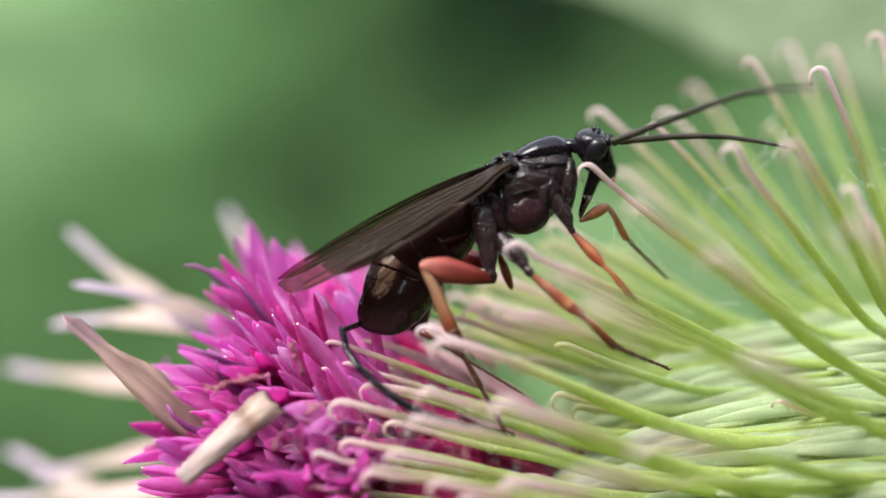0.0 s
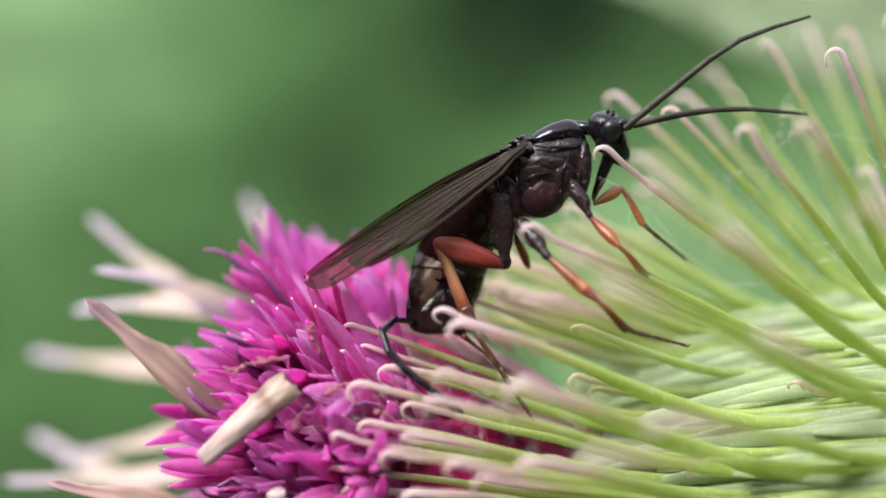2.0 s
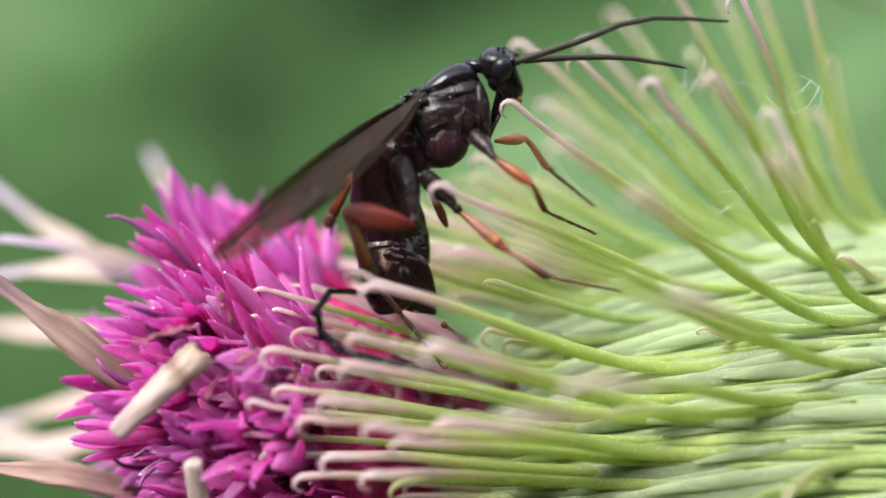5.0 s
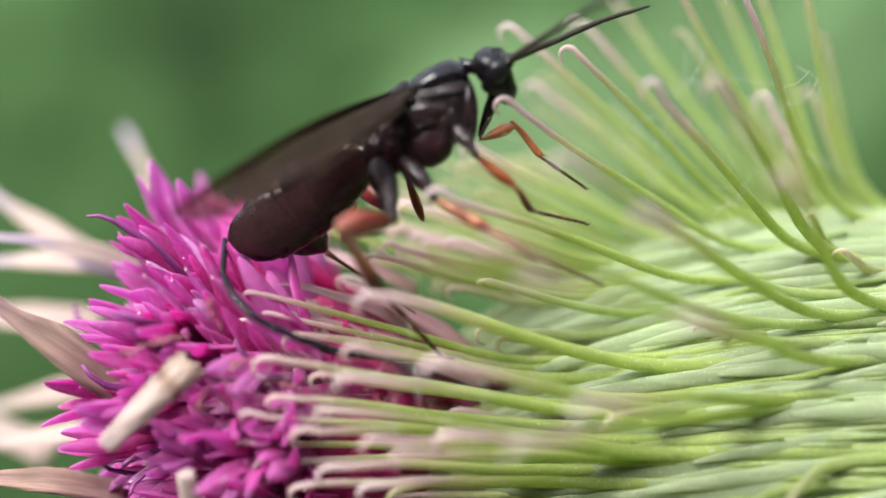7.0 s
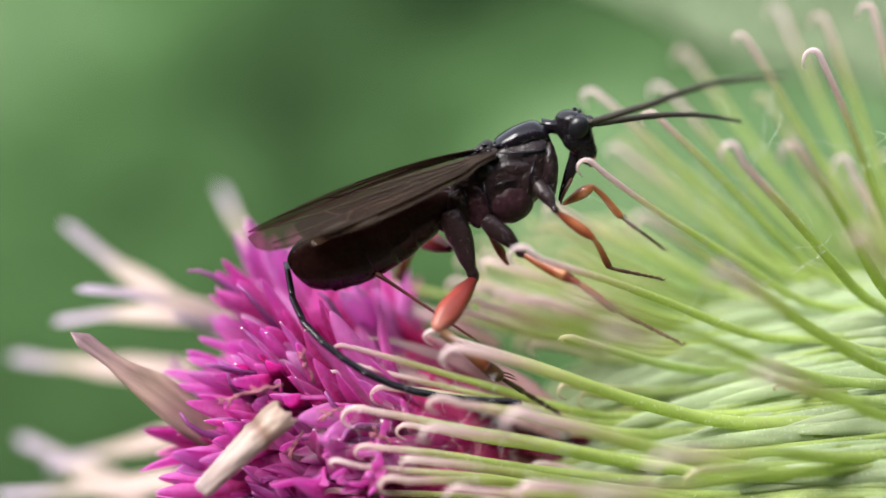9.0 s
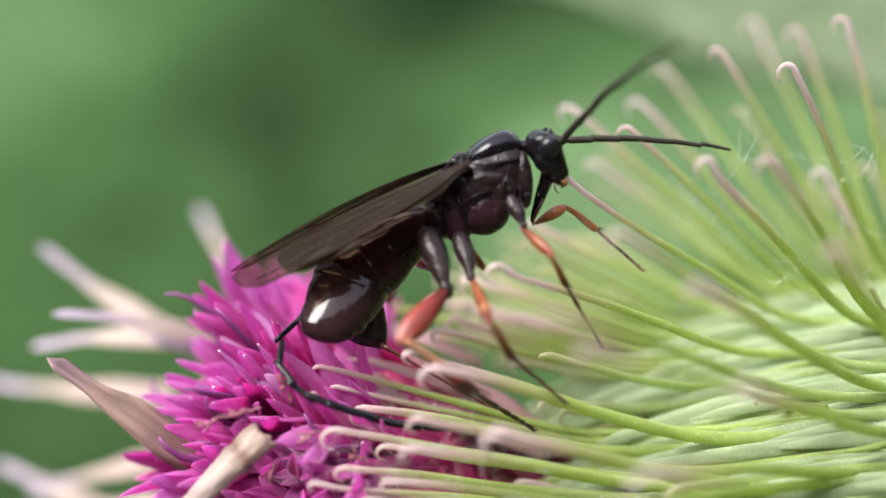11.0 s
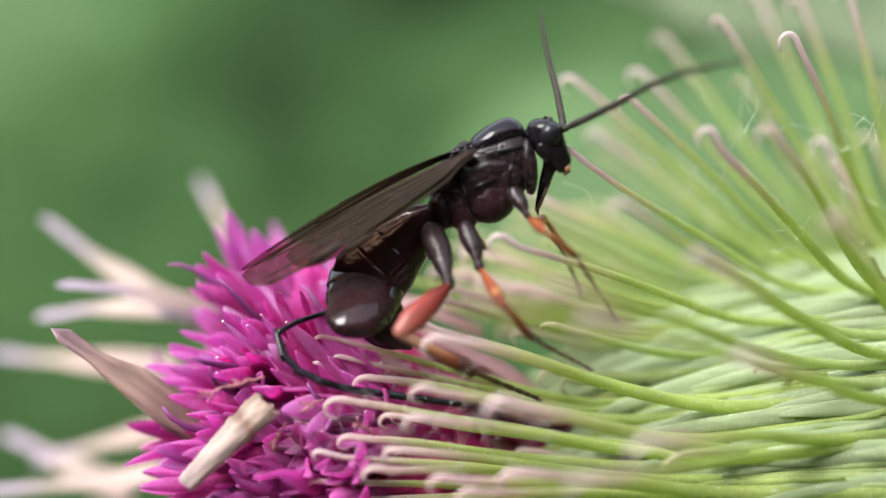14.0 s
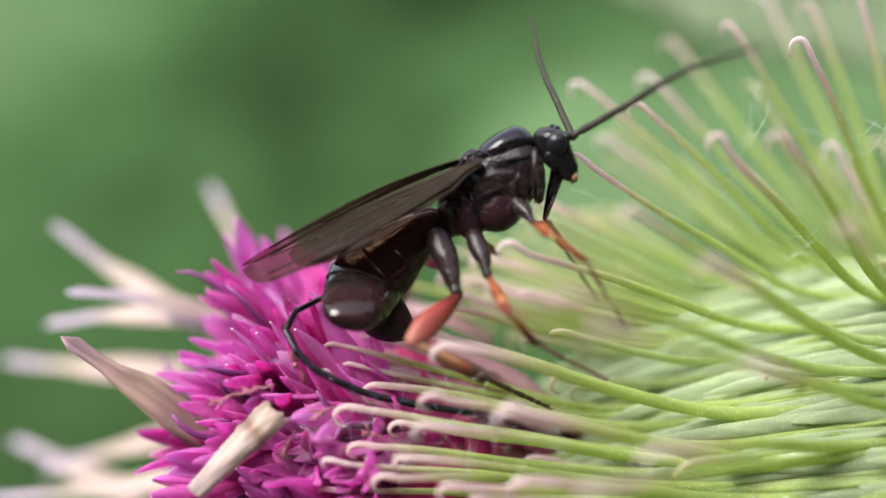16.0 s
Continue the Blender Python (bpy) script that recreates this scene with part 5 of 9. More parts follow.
def specks():
    """Pollen grains on the florets and fine webs of hair between the bracts."""
    rng = random.Random(41)
    bm = bmesh.new()
    heads = [o for o in flower.children if o.data in floret_kinds]
    while len(bm.verts) < 700 * 12:
        head_of = rng.choice(heads)
        v = rng.choice(head_of.data.vertices).co
        p = (head_of.matrix_basis @ v) / MM
        if v.x > 2.2 * MM or p.y + CORE.y > 2.0:
            continue
        bmesh.ops.create_icosphere(bm, subdivisions=1, radius=rng.uniform(0.012, 0.036), matrix=Matrix.Translation(p))
    tagged(part("pollen", bm, pollen_skin, flower, "pale pollen grains"), kind="stuff")
    bm = bmesh.new()
    for x, y, z, reach, count in WEBS:
        for _ in range(count):
            p = Vector((x, y, z)) - CORE + Vector((rng.gauss(0, 0.5), rng.gauss(0, 0.3), rng.gauss(0, 0.35))) * reach
            way = Vector((rng.gauss(0.3, 1), rng.gauss(0, 0.5), rng.gauss(0.2, 1))).normalized() * rng.uniform(0.12, 0.4) * reach
            pts = [p]
            for k in range(6):
                way = (Matrix.Rotation(rng.uniform(-0.6, 0.6), 3, (0, 1, 0)) @ way)
                pts.append(pts[-1] + way * 0.5)
            tube(pts, 0.0036, 3, 1.0, bm)
    tagged(part("web_hairs", bm, hair_skin, flower, "fine white cobwebby hairs"), kind="stuff")


WEBS = [(-0.99, -2.20, -3.12, 0.9, 5), (-0.58, -2.60, -3.80, 1, 6), (0.18, -2.80, -3.26, 1, 6), (-0.81, -2.80, -4.26, 1, 5), (7.25, -2.00, 2.43, 1.4, 8), (6.28, -4.00, 0.26, 1.3, 6), (3.89, -5.00, -1.51, 1.2, 6), (-2.42, -3.60, -3.15, 0.8, 10), (8.00, -4.00, -1.59, 1.3, 6), (0.93, -3.40, -3.15, 1.6, 16), (-0.77, -3.20, -3.69, 1.2, 10), (2.01, -3.50, -3.61, 1, 8), (9.37, -1.00, 2.35, 1.5, 10), (5.15, -2.00, 0.93, 1.4, 5), (0.31, -3.00, -2.74, 1, 8), (9.13, -1.00, 0.15, 1.2, 8), (5.79, -2.00, -0.82, 1.2, 5), (-1.52, -3.10, -2.86, 0.7, 12), (2.83, -4.00, -4.09, 1.2, 8)]
specks()


def aim(a, b):
    """The pose of a length of limb from joint a towards joint b, its y axis kept across the wasp."""
    a, b = Vector(a), Vector(b)
    x = (b - a).normalized()
    z = x.cross(Vector((0, 1, 0))).normalized()
    m = Matrix((x, z.cross(x), z)).transposed().to_4x4()
    m.translation = a * MM
    return m


def aimed(rows):
    return [(t, aim(a, b)) for t, a, b in rows]


def motions():
    """All that moves: the wasp on the flower and its limbs on the wasp."""
    walk(wasp, [
        (0, pose(0.002594, -0.000700, 0.002997, 0.00, -16.04, -0.00)),
        (0.5, pose(0.002588, -0.000685, 0.003000, -0.04, -18.21, -0.01)),
        (1, pose(0.002555, -0.000671, 0.002953, -0.23, -17.07, -0.14)),
        (1.5, pose(0.002576, -0.000624, 0.002973, -0.41, -16.89, 0.01)),
        (2, pose(0.002558, -0.000643, 0.002987, -0.21, -16.84, 0.03)),
        (2.5, pose(0.002537, -0.000692, 0.003018, -0.17, -15.69, -0.19)),
        (3, pose(0.002506, -0.000700, 0.003008, -0.02, -16.30, -0.14)),
        (3.5, pose(0.002486, -0.000709, 0.002965, -0.24, -17.41, -0.20)),
        (4, pose(0.002587, -0.000708, 0.002994, -0.70, -17.79, -0.30)),
        (4.5, pose(0.002264, -0.000747, 0.003163, -0.55, -25.25, -0.44)),
        (5, pose(0.002259, -0.000895, 0.003212, 0.52, -24.33, -0.83)),
        (7.5, pose(0.002189, -0.000993, 0.003171, 2.67, -19.08, -1.31)),
        (8, pose(0.002220, -0.000850, 0.003209, 2.86, -19.59, -1.29)),
        (8.5, pose(0.002119, -0.000940, 0.003167, 2.81, -21.67, -1.48)),
        (9, pose(0.002141, -0.000897, 0.003251, 2.23, -18.93, -1.01)),
        (9.5, pose(0.002168, -0.000952, 0.003654, 2.27, -15.46, -1.03)),
        (12, pose(0.001980, -0.001188, 0.003325, 2.45, -26.15, -1.38)),
        (12.5, pose(0.001967, -0.001158, 0.003329, 2.54, -27.16, -1.54)),
        (13, pose(0.001934, -0.001096, 0.002945, 2.02, -21.82, -0.79)),
        (13.5, pose(0.002027, -0.001162, 0.003047, 2.32, -23.10, -0.90)),
        (14, pose(0.002075, -0.001187, 0.003037, 2.28, -22.92, -0.96)),
        (14.5, pose(0.002109, -0.001105, 0.002960, 2.35, -21.79, -1.27)),
        (15, pose(0.002045, -0.001147, 0.002947, 2.53, -20.71, -0.93)),
        (15.5, pose(0.002065, -0.001191, 0.002989, 2.33, -22.44, -0.91)),
        (16, pose(0.002058, -0.001165, 0.002994, 2.48, -22.00, -1.55)),
    ])
    walk(head, aimed([
        (0, (1.05, 0, -0.3), (0.32, 0.63, -1.82)),
        (0.5, (1.03, 0, -0.33), (0.28, 0.7, -1.8)),
        (1, (1.02, 0, -0.3), (0.28, 0.62, -1.81)),
        (1.5, (1.03, 0, -0.29), (0.25, 0.6, -1.79)),
        (2, (1.05, 0, -0.3), (0.26, 0.56, -1.81)),
        (2.5, (1.05, 0, -0.31), (0.27, 0.55, -1.83)),
        (3, (1.02, 0, -0.31), (0.24, 0.55, -1.83)),
        (3.5, (1.04, 0, -0.3), (0.23, 0.58, -1.79)),
        (4, (1.06, 0, -0.31), (0.25, 0.76, -1.71)),
        (4.5, (1.06, 0, -0.32), (0.03, 0.2, -1.77)),
        (5, (1.04, 0, -0.28), (0.13, 0.7, -1.66)),
        (7.5, (1.11, 0, -0.32), (0.25, 0.68, -1.74)),
        (8, (1.12, 0, -0.31), (0.26, 0.69, -1.72)),
        (8.5, (1.11, 0, -0.32), (0.21, 0.7, -1.7)),
        (9, (1.11, 0, -0.32), (0.17, 0.14, -1.85)),
        (9.5, (1.08, 0, -0.35), (0.17, 0, -1.89)),
        (12, (0.89, 0, -0.66), (-0.2, 0.22, -2.06)),
        (12.5, (0.87, 0, -0.65), (-0.26, 0, -2.04)),
        (13, (0.94, 0, -0.61), (-0.08, 0, -2.09)),
        (13.5, (0.9, 0, -0.62), (-0.08, 0, -2.12)),
        (14, (0.89, 0, -0.6), (-0.09, 0, -2.1)),
        (14.5, (0.88, 0, -0.63), (-0.07, 0, -2.15)),
        (15, (0.91, 0, -0.6), (0, 0, -2.14)),
        (15.5, (0.85, 0, -0.59), (-0.11, 0, -2.11)),
        (16, (0.86, 0, -0.57), (-0.08, 0, -2.1)),
    ]))
    walk(antenna_a[0], aimed([
        (0, (1.4, -0.25, -0.28), (2.15, -0.59, -0.23)),
        (0.5, (1.34, -0.25, -0.35), (2.12, -0.5, -0.17)),
        (1, (1.33, -0.25, -0.36), (2.06, -0.51, -0.05)),
        (1.5, (1.34, -0.25, -0.34), (2.15, -0.25, -0.16)),
        (2, (1.35, -0.25, -0.37), (2.12, -0.25, -0.05)),
        (2.5, (1.37, -0.25, -0.32), (1.92, -0.76, 0.05)),
        (3, (1.36, -0.25, -0.36), (2.09, -0.25, 0.04)),
        (3.5, (1.4, -0.25, -0.34), (2.14, -0.61, -0.23)),
        (4, (1.4, -0.25, -0.33), (2.18, -0.55, -0.27)),
        (4.5, (1.35, -0.25, -0.34), (2.05, -0.57, -0.67)),
        (5, (1.35, -0.25, -0.32), (2.17, -0.25, -0.45)),
        (7.5, (1.43, -0.25, -0.24), (1.85, -0.96, -0.09)),
        (8, (1.42, -0.25, -0.22), (1.81, -0.99, -0.21)),
        (8.5, (1.51, -0.25, -0.16), (1.8, -1, 0.05)),
        (9, (1.37, -0.25, -0.28), (2.11, -0.64, -0.32)),
        (9.5, (1.38, -0.25, -0.29), (2.06, -0.74, -0.28)),
        (12, (1.22, -0.25, -0.65), (1.69, -0.82, -0.27)),
        (12.5, (1.28, -0.25, -0.62), (1.96, -0.72, -0.75)),
        (13, (1.33, -0.25, -0.54), (2.06, -0.65, -0.44)),
        (13.5, (1.36, -0.25, -0.63), (2.09, -0.62, -0.46)),
        (14, (1.27, -0.25, -0.56), (1.97, -0.7, -0.54)),
        (14.5, (1.26, -0.25, -0.55), (2.01, -0.6, -0.44)),
        (15, (1.34, -0.25, -0.49), (2.05, -0.7, -0.44)),
        (16, (1.31, -0.25, -0.51), (2.06, -0.6, -0.43)),
    ]))
    walk(antenna_a[1], aimed([
        (0, (2.15, -0.59, -0.23), (2.88, -0.99, -0.18)),
        (0.5, (2.12, -0.5, -0.17), (2.87, -0.82, 0)),
        (1, (2.06, -0.51, -0.05), (2.77, -0.84, 0.22)),
        (1.5, (2.15, -0.25, -0.16), (2.97, -0.25, 0)),
        (2, (2.12, -0.25, -0.05), (2.89, -0.25, 0.26)),
        (2.5, (1.92, -0.76, 0.05), (2.44, -1.3, 0.4)),
        (3, (2.09, -0.25, 0.04), (2.81, -0.25, 0.45)),
        (3.5, (2.14, -0.61, -0.23), (2.86, -1.03, -0.15)),
        (4, (2.18, -0.55, -0.27), (2.93, -0.91, -0.24)),
        (4.5, (2.05, -0.57, -0.67), (2.72, -0.93, -1)),
        (5, (2.17, -0.25, -0.45), (3, -0.25, -0.56)),
        (7.5, (1.85, -0.96, -0.09), (2.24, -1.68, 0.04)),
        (8, (1.81, -0.99, -0.21), (2.17, -1.74, -0.18)),
        (8.5, (1.8, -1, 0.05), (2.06, -1.77, 0.26)),
        (9, (2.11, -0.64, -0.32), (2.82, -1.07, -0.35)),
        (9.5, (2.06, -0.74, -0.28), (2.71, -1.26, -0.28)),
        (12, (1.69, -0.82, -0.27), (2.14, -1.42, 0.1)),
        (12.5, (1.96, -0.72, -0.75), (2.6, -1.23, -0.86)),
        (13, (2.06, -0.65, -0.44), (2.75, -1.1, -0.38)),
        (13.5, (2.09, -0.62, -0.46), (2.79, -1.03, -0.28)),
        (14, (1.97, -0.7, -0.54), (2.64, -1.18, -0.5)),
        (14.5, (2.01, -0.6, -0.44), (2.73, -1, -0.33)),
        (15, (2.05, -0.7, -0.44), (2.71, -1.19, -0.38)),
        (16, (2.06, -0.6, -0.43), (2.79, -1, -0.34)),
    ]))
    walk(antenna_a[2], aimed([
        (0, (2.88, -0.99, -0.18), (3.58, -1.44, -0.14)),
        (0.5, (2.87, -0.82, 0), (3.58, -1.21, 0.15)),
        (1, (2.77, -0.84, 0.22), (3.47, -1.23, 0.43)),
        (1.5, (2.97, -0.25, 0), (3.79, -0.25, 0.14)),
        (2, (2.89, -0.25, 0.26), (3.67, -0.25, 0.57)),
        (2.5, (2.44, -1.3, 0.4), (2.93, -1.88, 0.75)),
        (3, (2.81, -0.25, 0.45), (3.53, -0.25, 0.87)),
        (3.5, (2.86, -1.03, -0.15), (3.54, -1.49, -0.08)),
        (4, (2.93, -0.91, -0.24), (3.65, -1.33, -0.21)),
        (4.5, (2.72, -0.93, -1), (3.36, -1.34, -1.33)),
        (5, (3, -0.25, -0.56), (3.82, -0.25, -0.62)),
        (7.5, (2.24, -1.68, 0.04), (2.61, -2.41, 0.17)),
        (8, (2.17, -1.74, -0.18), (2.5, -2.49, -0.1)),
        (8.5, (2.06, -1.77, 0.26), (2.3, -2.53, 0.46)),
        (9, (2.82, -1.07, -0.35), (3.49, -1.55, -0.32)),
        (9.5, (2.71, -1.26, -0.28), (3.31, -1.82, -0.33)),
        (12, (2.14, -1.42, 0.1), (2.56, -2.04, 0.44)),
        (12.5, (2.6, -1.23, -0.86), (3.22, -1.78, -0.95)),
        (13, (2.75, -1.1, -0.38), (3.42, -1.6, -0.37)),
        (13.5, (2.79, -1.03, -0.28), (3.45, -1.49, -0.09)),
        (14, (2.64, -1.18, -0.5), (3.28, -1.71, -0.42)),
        (14.5, (2.73, -1, -0.33), (3.41, -1.45, -0.19)),
        (15, (2.71, -1.19, -0.38), (3.35, -1.71, -0.27)),
        (16, (2.79, -1, -0.34), (3.48, -1.44, -0.21)),
    ]))
    walk(antenna_a[3], aimed([
        (0, (3.58, -1.44, -0.14), (4.23, -1.95, -0.13)),
        (0.5, (3.58, -1.21, 0.15), (4.27, -1.66, 0.25)),
        (1, (3.47, -1.23, 0.43), (4.15, -1.68, 0.57)),
        (1.5, (3.79, -0.25, 0.14), (4.61, -0.25, 0.25)),
        (2, (3.67, -0.25, 0.57), (4.46, -0.25, 0.79)),
        (2.5, (2.93, -1.88, 0.75), (3.38, -2.49, 1.06)),
        (3, (3.53, -0.25, 0.87), (4.26, -0.25, 1.25)),
        (3.5, (3.54, -1.49, -0.08), (4.19, -2, -0.07)),
        (4, (3.65, -1.33, -0.21), (4.33, -1.78, -0.3)),
        (4.5, (3.36, -1.34, -1.33), (3.97, -1.79, -1.67)),
        (5, (3.82, -0.25, -0.62), (4.62, -0.25, -0.83)),
        (7.5, (2.61, -2.41, 0.17), (2.95, -3.15, 0.29)),
        (8, (2.5, -2.49, -0.1), (2.81, -3.26, -0.02)),
        (8.5, (2.3, -2.53, 0.46), (2.51, -3.31, 0.67)),
        (9, (3.49, -1.55, -0.32), (4.13, -2.08, -0.35)),
        (9.5, (3.31, -1.82, -0.33), (3.89, -2.41, -0.39)),
        (12, (2.56, -2.04, 0.44), (2.97, -2.69, 0.75)),
        (12.5, (3.22, -1.78, -0.95), (3.8, -2.36, -1.06)),
        (13, (3.42, -1.6, -0.37), (4.04, -2.14, -0.47)),
        (13.5, (3.45, -1.49, -0.09), (4.08, -1.99, 0.1)),
        (14, (3.28, -1.71, -0.42), (3.88, -2.27, -0.43)),
        (14.5, (3.41, -1.45, -0.19), (4.06, -1.95, -0.14)),
        (15, (3.35, -1.71, -0.27), (3.94, -2.28, -0.21)),
        (16, (3.48, -1.44, -0.21), (4.13, -1.94, -0.14)),
    ]))
    walk(antenna_a[4], aimed([
        (0, (4.23, -1.95, -0.13), (4.84, -2.49, -0.26)),
        (0.5, (4.27, -1.66, 0.25), (4.92, -2.16, 0.2)),
        (1, (4.15, -1.68, 0.57), (4.8, -2.19, 0.59)),
        (1.5, (4.61, -0.25, 0.25), (5.43, -0.25, 0.18)),
        (2, (4.46, -0.25, 0.79), (5.29, -0.25, 0.84)),
        (2.5, (3.38, -2.49, 1.06), (3.82, -3.13, 1.34)),
        (3, (4.26, -0.25, 1.25), (5.06, -0.25, 1.45)),
        (3.5, (4.19, -2, -0.07), (4.78, -2.55, -0.26)),
        (4, (4.33, -1.78, -0.3), (4.95, -2.25, -0.58)),
        (4.5, (3.97, -1.79, -1.67), (4.5, -2.27, -2.07)),
        (5, (4.62, -0.25, -0.83), (5.35, -0.25, -1.22)),
        (7.5, (2.95, -3.15, 0.29), (3.26, -3.91, 0.39)),
        (8, (2.81, -3.26, -0.02), (3.09, -4.03, 0.02)),
        (8.5, (2.51, -3.31, 0.67), (2.69, -4.09, 0.87)),
        (9, (4.13, -2.08, -0.35), (4.71, -2.65, -0.49)),
        (9.5, (3.89, -2.41, -0.39), (4.41, -3.04, -0.48)),
        (12, (2.97, -2.69, 0.75), (3.4, -3.37, 0.92)),
        (12.5, (3.8, -2.36, -1.06), (4.31, -2.99, -1.25)),
        (13, (4.04, -2.14, -0.47), (4.6, -2.72, -0.62)),
        (13.5, (4.08, -1.99, 0.1), (4.67, -2.55, 0.27)),
        (14, (3.88, -2.27, -0.43), (4.43, -2.88, -0.54)),
        (14.5, (4.06, -1.95, -0.14), (4.67, -2.5, -0.24)),
        (15, (3.94, -2.28, -0.21), (4.5, -2.89, -0.26)),
        (16, (4.13, -1.94, -0.14), (4.74, -2.49, -0.2)),
    ]))
    walk(antenna_a[5], aimed([
        (0, (4.84, -2.49, -0.26), (5.39, -3.07, -0.47)),
        (0.5, (4.92, -2.16, 0.2), (5.53, -2.71, 0.1)),
        (1, (4.8, -2.19, 0.59), (5.41, -2.74, 0.55)),
        (1.5, (5.43, -0.25, 0.18), (6.23, -0.25, -0.01)),
        (2, (5.29, -0.25, 0.84), (6.11, -0.25, 0.83)),
        (2.5, (3.82, -3.13, 1.34), (4.22, -3.81, 1.59)),
        (3, (5.06, -0.25, 1.45), (5.88, -0.25, 1.56)),
        (3.5, (4.78, -2.55, -0.26), (5.3, -3.12, -0.56)),
        (4, (4.95, -2.25, -0.58), (5.52, -2.77, -0.89)),
        (4.5, (4.5, -2.27, -2.07), (5, -2.8, -2.47)),
        (5, (5.35, -0.25, -1.22), (6.06, -0.25, -1.64)),
        (7.5, (3.26, -3.91, 0.39), (3.54, -4.68, 0.49)),
        (8, (3.09, -4.03, 0.02), (3.34, -4.82, 0.06)),
        (8.5, (2.69, -4.09, 0.87), (2.85, -4.87, 1.06)),
        (9, (4.71, -2.65, -0.49), (5.24, -3.26, -0.65)),
        (9.5, (4.41, -3.04, -0.48), (4.9, -3.7, -0.59)),
        (12, (3.4, -3.37, 0.92), (3.82, -4.08, 1.02)),
        (12.5, (4.31, -2.99, -1.25), (4.77, -3.64, -1.45)),
        (13, (4.6, -2.72, -0.62), (5.13, -3.34, -0.77)),
        (13.5, (4.67, -2.55, 0.27), (5.21, -3.14, 0.44)),
        (14, (4.43, -2.88, -0.54), (4.93, -3.52, -0.66)),
        (14.5, (4.67, -2.5, -0.24), (5.23, -3.1, -0.37)),
        (15, (4.5, -2.89, -0.26), (5.01, -3.54, -0.32)),
        (16, (4.74, -2.49, -0.2), (5.31, -3.09, -0.28)),
    ]))
    walk(antenna_b[0], aimed([
        (0, (1.48, 0.2, -0.28), (2.16, 0.34, -0.39)),
        (0.5, (1.43, 0.2, -0.32), (2.11, 0.35, -0.45)),
        (1, (1.4, 0.2, -0.35), (2.1, 0.2, -0.36)),
        (1.5, (1.46, 0.2, -0.3), (2.16, 0.2, -0.26)),
        (2, (1.47, 0.2, -0.33), (2.17, 0.2, -0.37)),
        (2.5, (1.45, 0.2, -0.31), (2.04, 0.57, -0.42)),
        (3, (1.44, 0.2, -0.33), (2.09, 0.44, -0.45)),
        (3.5, (1.46, 0.2, -0.32), (2.11, 0.42, -0.49)),
        (4, (1.48, 0.2, -0.31), (2.15, 0.2, -0.53)),
        (4.5, (1.42, 0.2, -0.33), (1.96, 0.56, -0.6)),
        (5, (1.43, 0.2, -0.31), (2.06, 0.4, -0.55)),
        (7.5, (1.46, 0.2, -0.27), (2.03, 0.61, -0.27)),
        (8, (1.45, 0.2, -0.25), (1.99, 0.65, -0.33)),
        (8.5, (1.53, 0.2, -0.22), (2.05, 0.68, -0.26)),
        (9, (1.45, 0.2, -0.35), (2.05, 0.54, -0.51)),
        (9.5, (1.46, 0.2, -0.29), (2, 0.57, -0.54)),
        (12, (1.3, 0.2, -0.69), (1.97, 0.2, -0.9)),
        (12.5, (1.36, 0.2, -0.68), (2.05, 0.2, -0.79)),
        (13, (1.38, 0.2, -0.58), (1.92, 0.65, -0.65)),
        (13.5, (1.38, 0.2, -0.67), (1.47, 0.87, -0.46)),
        (14, (1.29, 0.2, -0.59), (1.44, 0.75, -0.18)),
        (14.5, (1.31, 0.2, -0.6), (1.49, 0.83, -0.33)),
        (15, (1.26, 0.2, -0.62), (1.39, 0.8, -0.27)),
        (16, (1.3, 0.2, -0.61), (1.32, 0.73, -0.14)),
    ]))
    walk(antenna_b[1], aimed([
        (0, (2.16, 0.34, -0.39), (2.84, 0.44, -0.52)),
        (0.5, (2.11, 0.35, -0.45), (2.78, 0.48, -0.58)),
        (1, (2.1, 0.2, -0.36), (2.8, 0.2, -0.4)),
        (1.5, (2.16, 0.2, -0.26), (2.85, 0.34, -0.26)),
        (2, (2.17, 0.2, -0.37), (2.87, 0.2, -0.44)),
        (2.5, (2.04, 0.57, -0.42), (2.63, 0.92, -0.53)),
        (3, (2.09, 0.44, -0.45), (2.75, 0.65, -0.6)),
        (3.5, (2.11, 0.42, -0.49), (2.75, 0.62, -0.69)),
        (4, (2.15, 0.2, -0.53), (2.81, 0.2, -0.76)),
        (4.5, (1.96, 0.56, -0.6), (2.51, 0.89, -0.88)),
        (5, (2.06, 0.4, -0.55), (2.68, 0.57, -0.82)),
        (7.5, (2.03, 0.61, -0.27), (2.61, 1, -0.27)),
        (8, (1.99, 0.65, -0.33), (2.54, 1.08, -0.39)),
        (8.5, (2.05, 0.68, -0.26), (2.58, 1.13, -0.29)),
        (9, (2.05, 0.54, -0.51), (2.65, 0.85, -0.67)),
        (9.5, (2, 0.57, -0.54), (2.54, 0.91, -0.83)),
        (12, (1.97, 0.2, -0.9), (2.64, 0.2, -1.13)),
        (12.5, (2.05, 0.2, -0.79), (2.74, 0.2, -0.94)),
        (13, (1.92, 0.65, -0.65), (2.47, 1.07, -0.74)),
        (13.5, (1.47, 0.87, -0.46), (1.56, 1.53, -0.24)),
        (14, (1.44, 0.75, -0.18), (1.59, 1.29, 0.25)),
        (14.5, (1.49, 0.83, -0.33), (1.65, 1.45, -0.05)),
        (15, (1.39, 0.8, -0.27), (1.53, 1.38, 0.09)),
        (16, (1.32, 0.73, -0.14), (1.35, 1.24, 0.34)),
    ]))
